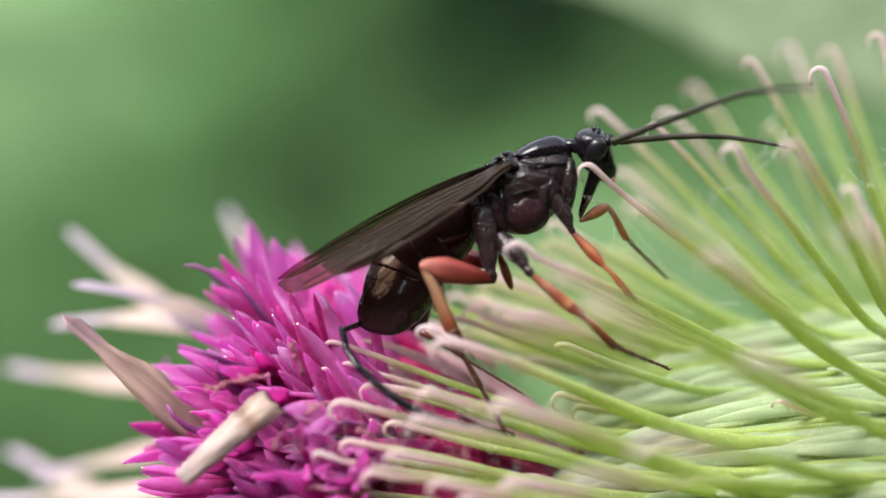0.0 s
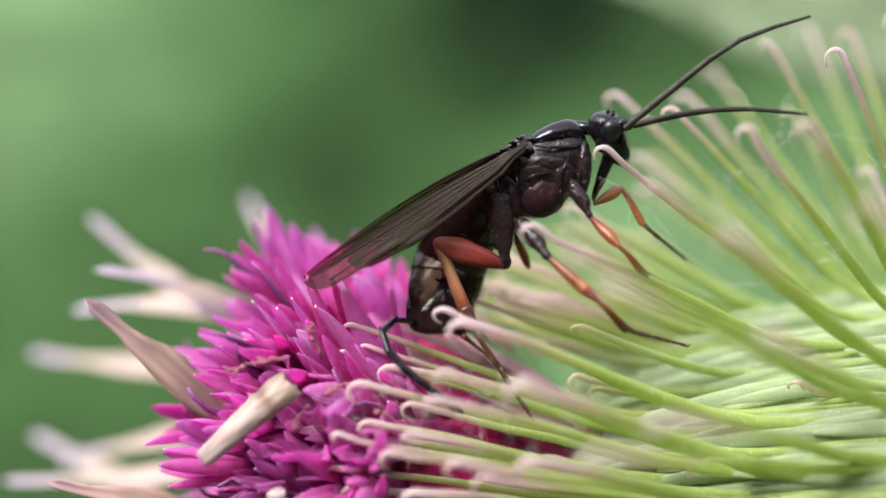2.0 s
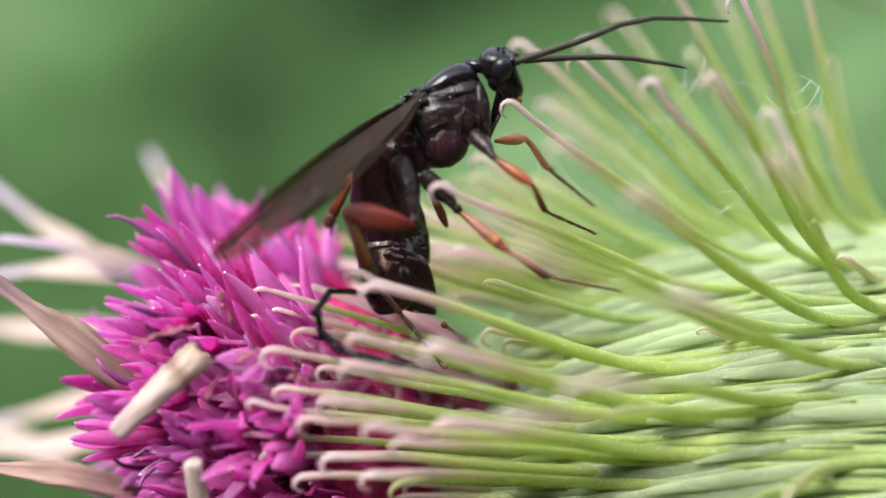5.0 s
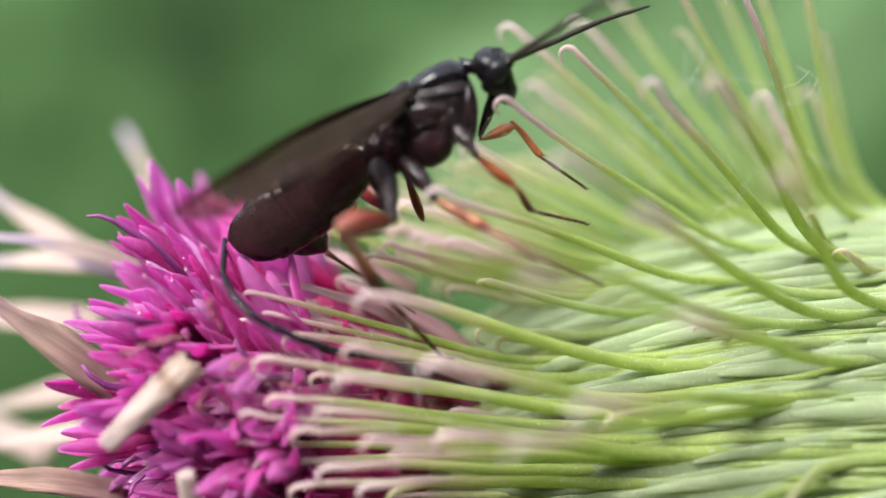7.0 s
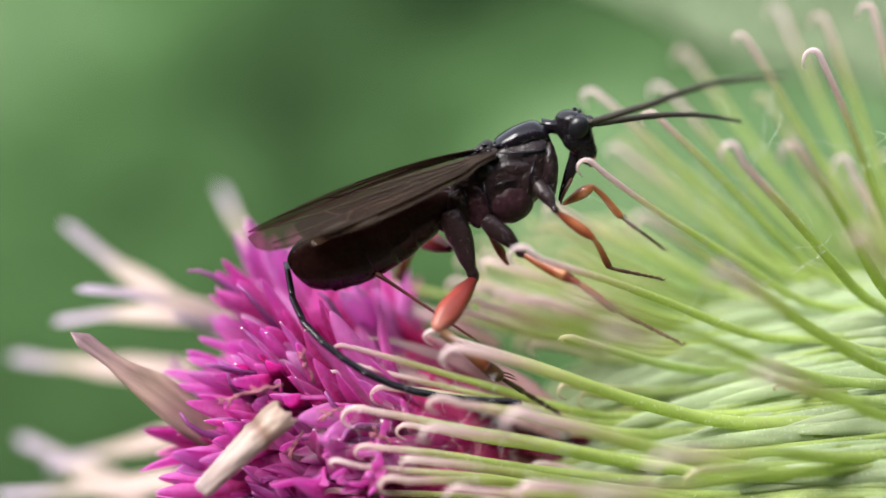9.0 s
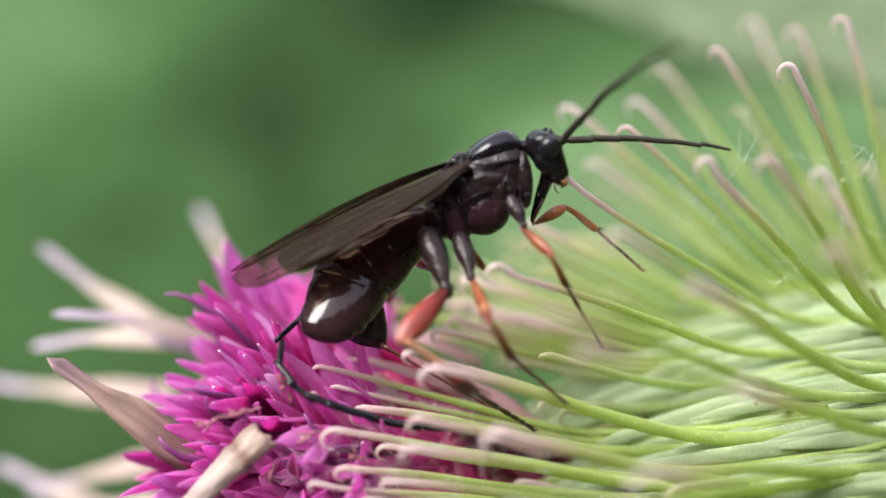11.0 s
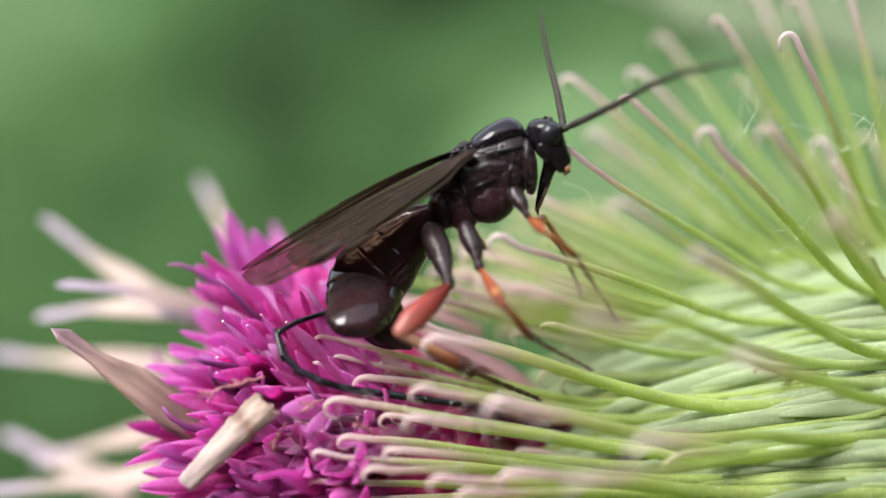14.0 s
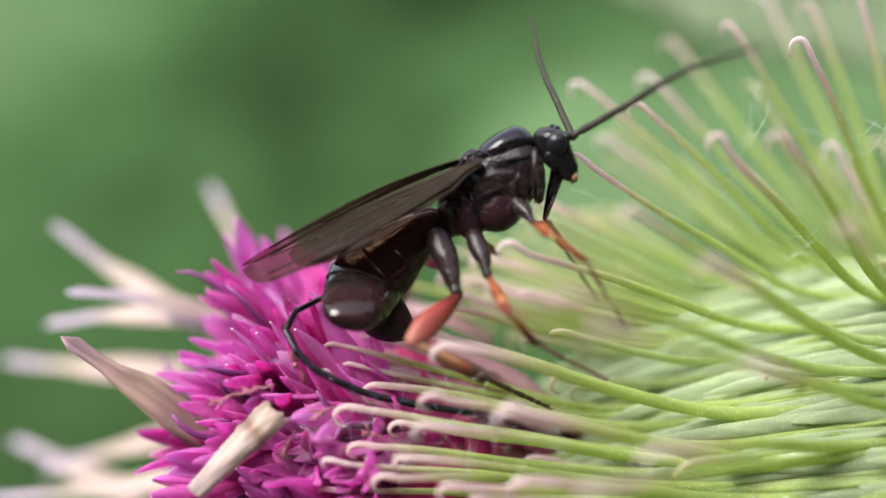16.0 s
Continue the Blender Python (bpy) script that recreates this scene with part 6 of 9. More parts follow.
    walk(antenna_b[2], aimed([
        (0, (2.84, 0.44, -0.52), (3.52, 0.44, -0.7)),
        (0.5, (2.78, 0.48, -0.58), (3.46, 0.48, -0.74)),
        (1, (2.8, 0.2, -0.4), (3.49, 0.2, -0.51)),
        (1.5, (2.85, 0.34, -0.26), (3.54, 0.34, -0.32)),
        (2, (2.87, 0.2, -0.44), (3.56, 0.2, -0.56)),
        (2.5, (2.63, 0.92, -0.53), (3.23, 1.25, -0.69)),
        (3, (2.75, 0.65, -0.6), (3.39, 0.85, -0.78)),
        (3.5, (2.75, 0.62, -0.69), (3.38, 0.8, -0.95)),
        (4, (2.81, 0.2, -0.76), (3.46, 0.2, -1.02)),
        (4.5, (2.51, 0.89, -0.88), (3.06, 1.2, -1.18)),
        (5, (2.68, 0.57, -0.82), (3.3, 0.72, -1.1)),
        (7.5, (2.61, 1, -0.27), (3.2, 1.37, -0.24)),
        (8, (2.54, 1.08, -0.39), (3.1, 1.5, -0.4)),
        (8.5, (2.58, 1.13, -0.29), (3.12, 1.58, -0.29)),
        (9, (2.65, 0.85, -0.67), (3.26, 1.15, -0.86)),
        (9.5, (2.54, 0.91, -0.83), (3.08, 1.23, -1.15)),
        (12, (2.64, 0.2, -1.13), (3.3, 0.2, -1.37)),
        (12.5, (2.74, 0.2, -0.94), (3.41, 0.2, -1.14)),
        (13, (2.47, 1.07, -0.74), (3.03, 1.48, -0.86)),
        (13.5, (1.56, 1.53, -0.24), (1.62, 2.18, 0)),
        (14, (1.59, 1.29, 0.25), (1.71, 1.81, 0.7)),
        (14.5, (1.65, 1.45, -0.05), (1.77, 2.06, 0.27)),
        (15, (1.53, 1.38, 0.09), (1.67, 1.95, 0.47)),
        (16, (1.35, 1.24, 0.34), (1.36, 1.73, 0.84)),
    ]))
    walk(antenna_b[3], aimed([
        (0, (3.52, 0.44, -0.7), (4.16, 0.62, -0.9)),
        (0.5, (3.46, 0.48, -0.74), (4.11, 0.68, -0.94)),
        (1, (3.49, 0.2, -0.51), (4.17, 0.2, -0.7)),
        (1.5, (3.54, 0.34, -0.32), (4.23, 0.34, -0.45)),
        (2, (3.56, 0.2, -0.56), (4.24, 0.2, -0.75)),
        (2.5, (3.23, 1.25, -0.69), (3.83, 1.57, -0.88)),
        (3, (3.39, 0.85, -0.78), (4.03, 1.03, -1.01)),
        (3.5, (3.38, 0.8, -0.95), (3.99, 0.97, -1.25)),
        (4, (3.46, 0.2, -1.02), (4.09, 0.2, -1.31)),
        (4.5, (3.06, 1.2, -1.18), (3.6, 1.5, -1.52)),
        (5, (3.3, 0.72, -1.1), (3.91, 0.82, -1.43)),
        (7.5, (3.2, 1.37, -0.24), (3.81, 1.73, -0.22)),
        (8, (3.1, 1.5, -0.4), (3.67, 1.9, -0.42)),
        (8.5, (3.12, 1.58, -0.29), (3.67, 2.01, -0.31)),
        (9, (3.26, 1.15, -0.86), (3.86, 1.42, -1.09)),
        (9.5, (3.08, 1.23, -1.15), (3.6, 1.53, -1.51)),
        (12, (3.3, 0.2, -1.37), (3.93, 0.2, -1.66)),
        (12.5, (3.41, 0.2, -1.14), (4.05, 0.2, -1.43)),
        (13, (3.03, 1.48, -0.86), (3.59, 1.86, -1.01)),
        (13.5, (1.62, 2.18, 0), (1.68, 2.84, 0.24)),
        (14, (1.71, 1.81, 0.7), (1.85, 2.32, 1.16)),
        (14.5, (1.77, 2.06, 0.27), (1.89, 2.67, 0.6)),
        (15, (1.67, 1.95, 0.47), (1.8, 2.51, 0.86)),
        (16, (1.36, 1.73, 0.84), (1.43, 2.2, 1.35)),
    ]))
    walk(antenna_b[4], aimed([
        (0, (4.16, 0.62, -0.9), (4.8, 0.62, -1.19)),
        (0.5, (4.11, 0.68, -0.94), (4.74, 0.68, -1.25)),
        (1, (4.17, 0.2, -0.7), (4.82, 0.2, -0.96)),
        (1.5, (4.23, 0.34, -0.45), (4.89, 0.5, -0.65)),
        (2, (4.24, 0.2, -0.75), (4.89, 0.2, -1.01)),
        (2.5, (3.83, 1.57, -0.88), (4.43, 1.87, -1.07)),
        (3, (4.03, 1.03, -1.01), (4.63, 1.2, -1.33)),
        (3.5, (3.99, 0.97, -1.25), (4.58, 1.12, -1.59)),
        (4, (4.09, 0.2, -1.31), (4.7, 0.2, -1.66)),
        (4.5, (3.6, 1.5, -1.52), (4.11, 1.78, -1.91)),
        (5, (3.91, 0.82, -1.43), (4.49, 0.82, -1.84)),
        (7.5, (3.81, 1.73, -0.22), (4.42, 2.06, -0.24)),
        (8, (3.67, 1.9, -0.42), (4.25, 2.28, -0.51)),
        (8.5, (3.67, 2.01, -0.31), (4.24, 2.41, -0.39)),
        (9, (3.86, 1.42, -1.09), (4.44, 1.67, -1.39)),
        (9.5, (3.6, 1.53, -1.51), (4.1, 1.81, -1.91)),
        (12, (3.93, 0.2, -1.66), (4.54, 0.2, -2.01)),
        (12.5, (4.05, 0.2, -1.43), (4.59, 0.2, -1.87)),
        (13, (3.59, 1.86, -1.01), (4.16, 2.23, -1.2)),
        (13.5, (1.68, 2.84, 0.24), (1.75, 3.48, 0.5)),
        (14, (1.85, 2.32, 1.16), (2.01, 2.81, 1.63)),
        (14.5, (1.89, 2.67, 0.6), (2.1, 3.26, 0.9)),
        (15, (1.8, 2.51, 0.86), (1.96, 3.07, 1.27)),
        (16, (1.43, 2.2, 1.35), (1.57, 2.66, 1.86)),
    ]))
    walk(antenna_b[5], aimed([
        (0, (4.8, 0.62, -1.19), (5.42, 0.62, -1.51)),
        (0.5, (4.74, 0.68, -1.25), (5.34, 0.83, -1.58)),
        (1, (4.82, 0.2, -0.96), (5.46, 0.2, -1.23)),
        (1.5, (4.89, 0.5, -0.65), (5.54, 0.5, -0.88)),
        (2, (4.89, 0.2, -1.01), (5.53, 0.2, -1.29)),
        (2.5, (4.43, 1.87, -1.07), (5.04, 2.15, -1.26)),
        (3, (4.63, 1.2, -1.33), (5.21, 1.35, -1.69)),
        (3.5, (4.58, 1.12, -1.59), (5.17, 1.12, -1.97)),
        (4, (4.7, 0.2, -1.66), (5.3, 0.2, -2.03)),
        (4.5, (4.11, 1.78, -1.91), (4.62, 2.04, -2.31)),
        (5, (4.49, 0.82, -1.84), (5.04, 1.01, -2.23)),
        (7.5, (4.42, 2.06, -0.24), (5.05, 2.37, -0.28)),
        (8, (4.25, 2.28, -0.51), (4.84, 2.64, -0.62)),
        (8.5, (4.24, 2.41, -0.39), (4.81, 2.8, -0.5)),
        (9, (4.44, 1.67, -1.39), (5.01, 1.9, -1.74)),
        (9.5, (4.1, 1.81, -1.91), (4.59, 2.07, -2.33)),
        (12, (4.54, 0.2, -2.01), (5.12, 0.2, -2.4)),
        (12.5, (4.59, 0.2, -1.87), (5.1, 0.2, -2.35)),
        (13, (4.16, 2.23, -1.2), (4.73, 2.58, -1.4)),
        (13.5, (1.75, 3.48, 0.5), (1.83, 4.13, 0.77)),
        (14, (2.01, 2.81, 1.63), (2.17, 3.29, 2.11)),
        (14.5, (2.1, 3.26, 0.9), (2.34, 3.84, 1.2)),
        (15, (1.96, 3.07, 1.27), (2.13, 3.6, 1.68)),
        (16, (1.57, 2.66, 1.86), (1.73, 3.1, 2.37)),
    ]))
    walk(belly_plate, aimed([
        (0, (-4.24, 0.3, -2.06), (-4.19, 1.29, -3.41)),
        (0.5, (-4.01, 0.3, -2.2), (-3.82, 1.43, -3.42)),
        (1, (-3.75, 0.3, -2.46), (-3.37, 0.49, -4.08)),
        (1.5, (-3.64, 0.3, -2.59), (-3.14, 0.78, -4.11)),
        (2, (-3.77, 0.3, -2.57), (-3.76, 1.14, -4.02)),
        (2.5, (-3.35, 0.3, -2.76), (-2.95, 1.12, -4.16)),
        (3, (-4.15, 0.3, -2.29), (-3.87, 0.99, -3.79)),
        (3.5, (-3.32, 0.3, -2.88), (-2.81, 0.3, -4.47)),
        (4, (-3.25, 0.3, -2.82), (-3.04, 0.87, -4.38)),
        (4.5, (-3.32, 0.3, -3.26), (-3.04, 0.3, -4.91)),
        (5, (-3.25, 0.3, -3.12), (-2.92, 0.3, -4.76)),
        (7.5, (-4.83, 0.3, -1.45), (-4.33, 1.3, -2.69)),
        (8, (-4.39, 0.3, -2.26), (-3.92, 0.3, -3.86)),
        (8.5, (-4.57, 0.3, -1.69), (-4.28, 1.24, -3.04)),
        (9, (-5.01, 0.3, -0.99), (-4.75, 1.64, -1.95)),
        (9.5, (-4.86, 0.3, -1.66), (-4.48, 1.17, -3.04)),
        (12, (-4.70, -0.3, -1.58), (-4.48, -0.25, -2.94)),
        (12.5, (-4.76, -0.3, -1.62), (-4.33, -0.25, -2.91)),
        (13, (-4.56, -0.3, -1.78), (-4.21, -0.25, -3.12)),
        (13.5, (-4.52, -0.3, -2.07), (-4.45, -0.25, -3.18)),
        (14, (-4.66, -0.3, -1.98), (-4.28, -0.25, -3.22)),
        (14.5, (-4.72, -0.3, -1.84), (-4.11, -0.25, -3.10)),
        (15, (-4.69, -0.3, -1.66), (-4.21, -0.25, -2.88)),
        (16, (-4.72, -0.3, -1.69), (-4.13, -0.25, -2.93)),
    ]))
    for wing in (near_forewing, far_forewing, hind_wing):
        walk(wing, aimed([
        (0, (-1.44, -0.5, -0.08), (-6.94, -0.5, -1.26)),
        (0.5, (-1.45, -0.5, -0.07), (-6.38, -2.92, -1.32)),
        (1, (-1.45, -0.5, -0.08), (-6.39, -2.77, -1.57)),
        (1.5, (-1.46, -0.5, -0.08), (-6.46, -2.61, -1.58)),
        (2, (-1.44, -0.5, -0.08), (-6.88, -0.5, -1.56)),
        (2.5, (-1.43, -0.5, -0.08), (-6.45, -2.57, -1.57)),
        (3, (-1.42, -0.5, -0.08), (-6.48, -2.63, -1.36)),
        (3.5, (-1.44, -0.5, -0.08), (-6.26, -3.02, -1.53)),
        (4, (-1.4, -0.5, -0.09), (-5.88, -3.64, -1.44)),
        (4.5, (-1.41, -0.5, -0.09), (-6.41, -2.86, -1.15)),
        (5, (-1.44, -0.5, -0.06), (-6.38, -2.96, -1.18)),
        (7.5, (-1.28, -0.5, 0.05), (-6.06, -3.46, -0.24)),
        (8, (-1.25, -0.5, 0.05), (-6.79, -0.5, -0.96)),
        (8.5, (-1.28, -0.5, 0.05), (-6.22, -3.2, -0.21)),
        (9, (-1.29, -0.5, 0.04), (-6.92, -0.5, 0.21)),
        (9.5, (-1.28, -0.5, 0.04), (-6.88, -0.5, -0.51)),
        (12, (-1.25, -0.5, 0.04), (-6.88, -0.5, 0.06)),
        (12.5, (-1.28, -0.5, 0.04), (-6.91, -0.5, 0.07)),
        (13, (-1.25, -0.5, 0.04), (-6.86, -0.5, -0.4)),
        (13.5, (-1.25, -0.5, 0.05), (-6.86, -0.5, -0.39)),
        (14, (-1.25, -0.5, 0.05), (-6.87, -0.5, -0.22)),
        (14.5, (-1.28, -0.5, 0.05), (-6.9, -0.5, -0.13)),
        (15, (-1.25, -0.5, 0.05), (-6.88, -0.5, -0.01)),
        (15.5, (-1.25, -0.5, 0.05), (-6.88, -0.5, -0.09)),
        (16, (-1.25, -0.5, 0.05), (-6.88, -0.5, 0.04)),
    ]))
    walk(gaster0, aimed([
        (0, (-2.25, 0, -1.04), (-3.92, 0.49, -1.69)),
        (0.5, (-2.31, 0, -0.98), (-3.72, 0.82, -1.89)),
        (1, (-2.3, 0, -1.07), (-3.51, 1, -2.07)),
        (1.5, (-2.32, 0, -1.07), (-3.44, 0.93, -2.23)),
        (2, (-2.3, 0, -1.06), (-3.54, 0.82, -2.18)),
        (2.5, (-2.29, 0, -1.04), (-3.22, 0.95, -2.34)),
        (3, (-2.36, 0, -1.07), (-3.92, 0.6, -1.88)),
        (3.5, (-2.32, 0, -1), (-3.19, 0.78, -2.46)),
        (4, (-2.34, 0, -0.89), (-3.14, 0.83, -2.35)),
        (4.5, (-2.65, 0, -1.24), (-3.2, 0.85, -2.8)),
        (5, (-2.56, 0, -1.13), (-3.1, 0.82, -2.7)),
        (7.5, (-2.48, 0, -1.12), (-4.26, 0.51, -1.32)),
        (8, (-2.73, 0, -1.14), (-4.14, 0.81, -2.03)),
        (8.5, (-2.55, 0, -0.9), (-4.16, 0.71, -1.49)),
        (9, (-2.56, 0, -0.83), (-4.42, 0, -0.91)),
        (9.5, (-2.44, 0, -1.06), (-4.25, 0, -1.47)),
        (12, (-2.69, 0, -1), (-4.53, 0, -1.3)),
        (12.5, (-2.8, 0, -1.05), (-4.63, 0, -1.39)),
        (13, (-2.7, 0, -1.06), (-4.49, 0, -1.56)),
        (13.5, (-2.66, 0, -1.22), (-4.4, 0, -1.86)),
        (14, (-2.68, 0, -1.14), (-4.44, 0, -1.72)),
        (14.5, (-2.72, 0, -1.09), (-4.52, 0, -1.55)),
        (15, (-2.64, 0, -1.01), (-4.46, 0, -1.4)),
        (16, (-2.72, 0, -1), (-4.51, 0, -1.49)),
    ]))
    walk(gaster1, aimed([
        (0, (-3.92, 0.49, -1.69), (-4.97, -0.07, -2.92)),
        (0.5, (-3.72, 0.82, -1.89), (-4.76, -0.06, -2.94)),
        (1, (-3.51, 1, -2.07), (-4.46, 0.5, -3.41)),
        (1.5, (-3.44, 0.93, -2.23), (-4.17, -0.06, -3.43)),
        (2, (-3.54, 0.82, -2.18), (-4.37, 0.07, -3.48)),
        (2.5, (-3.22, 0.95, -2.34), (-3.77, 0.11, -3.74)),
        (3, (-3.92, 0.6, -1.88), (-4.72, -0.08, -3.24)),
        (3.5, (-3.19, 0.78, -2.46), (-3.68, -0.08, -3.86)),
        (4, (-3.14, 0.83, -2.35), (-3.62, 0.34, -3.92)),
        (4.5, (-3.2, 0.85, -2.8), (-3.71, 0.29, -4.35)),
        (5, (-3.1, 0.82, -2.7), (-3.67, 0.06, -4.14)),
        (7.5, (-4.26, 0.51, -1.32), (-5.92, 0.51, -1.74)),
        (8, (-4.14, 0.81, -2.03), (-5.04, -0.41, -2.83)),
        (8.5, (-4.16, 0.71, -1.49), (-5.68, 0.71, -2.29)),
        (9, (-4.42, 0, -0.91), (-6.13, 0, -1.08)),
        (9.5, (-4.25, 0, -1.47), (-5.91, 0, -1.93)),
        (12, (-4.53, 0, -1.3), (-5.07, -1.54, -1.84)),
        (12.5, (-4.63, 0, -1.39), (-5.06, -1.59, -1.88)),
        (13, (-4.49, 0, -1.56), (-4.80, -1.61, -2.08)),
        (13.5, (-4.4, 0, -1.86), (-4.79, -1.53, -2.54)),
        (14, (-4.44, 0, -1.72), (-4.94, -1.51, -2.38)),
        (14.5, (-4.52, 0, -1.55), (-5.02, -1.52, -2.19)),
        (15, (-4.46, 0, -1.4), (-5.01, -1.54, -1.94)),
        (16, (-4.51, 0, -1.49), (-4.98, -1.59, -1.95)),
    ]))
    walk(sheath[0], aimed([
        (0, (-5.35, -0.1, -2.75), (-5.75, -0.7, -2.75)),
        (0.5, (-5.2, -0.1, -2.77), (-5.55, -0.7, -2.79)),
        (1, (-4.86, -0.1, -3.09), (-5.26, -0.7, -3)),
        (1.5, (-4.63, -0.1, -3.16), (-5, -0.7, -3.02)),
        (2, (-4.65, -0.1, -3.28), (-5.03, -0.7, -3.06)),
        (2.5, (-4.13, -0.1, -3.57), (-4.54, -0.7, -3.4)),
        (3, (-5.12, -0.1, -3.04), (-5.51, -0.7, -3.03)),
        (3.5, (-4.07, -0.1, -3.61), (-4.48, -0.7, -3.41)),
        (4, (-3.84, -0.1, -3.72), (-4.25, -0.7, -3.39)),
        (4.5, (-3.97, -0.1, -4.01), (-4.25, -0.7, -3.58)),
        (5, (-4.01, -0.1, -3.72), (-4.33, -0.7, -3.34)),
        (7.5, (-6.36, -0.1, -1.69), (-6.43, -0.7, -2.17)),
        (8, (-5.61, -0.1, -2.52), (-6.03, -0.7, -2.49)),
        (8.5, (-6.25, -0.1, -1.96), (-6.46, -0.7, -2.31)),
        (9, (-6.45, -0.1, -1.03), (-6.45, -0.7, -1.58)),
        (9.5, (-6.42, -0.1, -1.95), (-6.58, -0.7, -2.47)),
        (12, (-5.95, -0.1, -1.64), (-6.33, -0.7, -1.54)),
        (12.5, (-5.77, -0.1, -1.52), (-6.18, -0.7, -1.32)),
        (13, (-5.31, -0.1, -1.6), (-5.68, -0.7, -1.33)),
        (13.5, (-5.42, -0.1, -2), (-5.84, -0.7, -1.79)),
        (14, (-5.76, -0.1, -1.95), (-6.17, -0.7, -1.8)),
        (14.5, (-5.83, -0.1, -1.89), (-6.24, -0.7, -1.79)),
        (15, (-5.91, -0.1, -1.65), (-6.34, -0.7, -1.67)),
        (16, (-5.74, -0.1, -1.44), (-6.16, -0.7, -1.39)),
    ]))
    walk(sheath[1], aimed([
        (0, (-5.75, -0.7, -2.75), (-5.68, -1.3, -3.17)),
        (0.5, (-5.55, -0.7, -2.79), (-5.48, -1.3, -3.18)),
        (1, (-5.26, -0.7, -3), (-5.44, -1.3, -3.25)),
        (1.5, (-5, -0.7, -3.02), (-5.22, -1.3, -3.29)),
        (2, (-5.03, -0.7, -3.06), (-5.3, -1.3, -3.2)),
        (2.5, (-4.54, -0.7, -3.4), (-4.93, -1.3, -3.34)),
        (3, (-5.51, -0.7, -3.03), (-5.52, -1.3, -3.41)),
        (3.5, (-4.48, -0.7, -3.41), (-4.88, -1.3, -3.35)),
        (4, (-4.25, -0.7, -3.39), (-4.65, -1.3, -3.11)),
        (4.5, (-4.25, -0.7, -3.58), (-4.54, -1.3, -3.18)),
        (5, (-4.33, -0.7, -3.34), (-4.68, -1.3, -3.07)),
        (7.5, (-6.43, -0.7, -2.17), (-6.22, -1.3, -2.66)),
        (8, (-6.03, -0.7, -2.49), (-6.14, -1.3, -2.86)),
        (8.5, (-6.46, -0.7, -2.31), (-6.24, -1.3, -2.76)),
        (9, (-6.45, -0.7, -1.58), (-6.29, -1.3, -2.11)),
        (9.5, (-6.58, -0.7, -2.47), (-6.34, -1.3, -3.01)),
        (12, (-6.33, -0.7, -1.54), (-6.64, -1.3, -1.61)),
        (12.5, (-6.18, -0.7, -1.32), (-6.54, -1.3, -1.32)),
        (13, (-5.68, -0.7, -1.33), (-5.85, -1.3, -1.57)),
        (13.5, (-5.84, -0.7, -1.79), (-6.25, -1.3, -1.64)),
        (14, (-6.17, -0.7, -1.8), (-6.56, -1.3, -1.75)),
        (14.5, (-6.24, -0.7, -1.79), (-6.62, -1.3, -1.81)),
        (15, (-6.34, -0.7, -1.67), (-6.68, -1.3, -1.83)),
        (16, (-6.16, -0.7, -1.39), (-6.41, -1.3, -1.61)),
    ]))
    walk(sheath[2], aimed([
        (0, (-5.68, -1.3, -3.17), (-5.48, -1.6, -3.6)),
        (0.5, (-5.48, -1.3, -3.18), (-5.28, -1.6, -3.56)),
        (1, (-5.44, -1.3, -3.25), (-5.29, -1.6, -3.67)),
        (1.5, (-5.22, -1.3, -3.29), (-5.15, -1.6, -3.7)),
        (2, (-5.3, -1.3, -3.2), (-5.25, -1.6, -3.65)),
        (2.5, (-4.93, -1.3, -3.34), (-5.14, -1.6, -3.7)),
        (3, (-5.52, -1.3, -3.41), (-5.32, -1.6, -3.82)),
        (3.5, (-4.88, -1.3, -3.35), (-5.15, -1.6, -3.7)),
        (4, (-4.65, -1.3, -3.11), (-5.1, -1.6, -3.25)),
        (4.5, (-4.54, -1.3, -3.18), (-4.97, -1.6, -3.07)),
        (5, (-4.68, -1.3, -3.07), (-5.06, -1.6, -3.28)),
        (7.5, (-6.22, -1.3, -2.66), (-5.92, -1.6, -3.12)),
        (8, (-6.14, -1.3, -2.86), (-5.89, -1.6, -3.3)),
        (8.5, (-6.24, -1.3, -2.76), (-5.97, -1.6, -3.21)),
        (9, (-6.29, -1.3, -2.11), (-6, -1.6, -2.63)),
        (9.5, (-6.34, -1.3, -3.01), (-6.04, -1.6, -3.54)),
        (12, (-6.64, -1.3, -1.61), (-6.61, -1.6, -2.06)),
        (12.5, (-6.54, -1.3, -1.32), (-6.58, -1.6, -1.81)),
        (13, (-5.85, -1.3, -1.57), (-5.78, -1.6, -2.05)),
        (13.5, (-6.25, -1.3, -1.64), (-6.43, -1.6, -2.04)),
        (14, (-6.56, -1.3, -1.75), (-6.61, -1.6, -2.2)),
        (14.5, (-6.62, -1.3, -1.81), (-6.59, -1.6, -2.28)),
        (15, (-6.68, -1.3, -1.83), (-6.57, -1.6, -2.32)),
        (16, (-6.41, -1.3, -1.61), (-6.34, -1.6, -2.1)),
    ]))
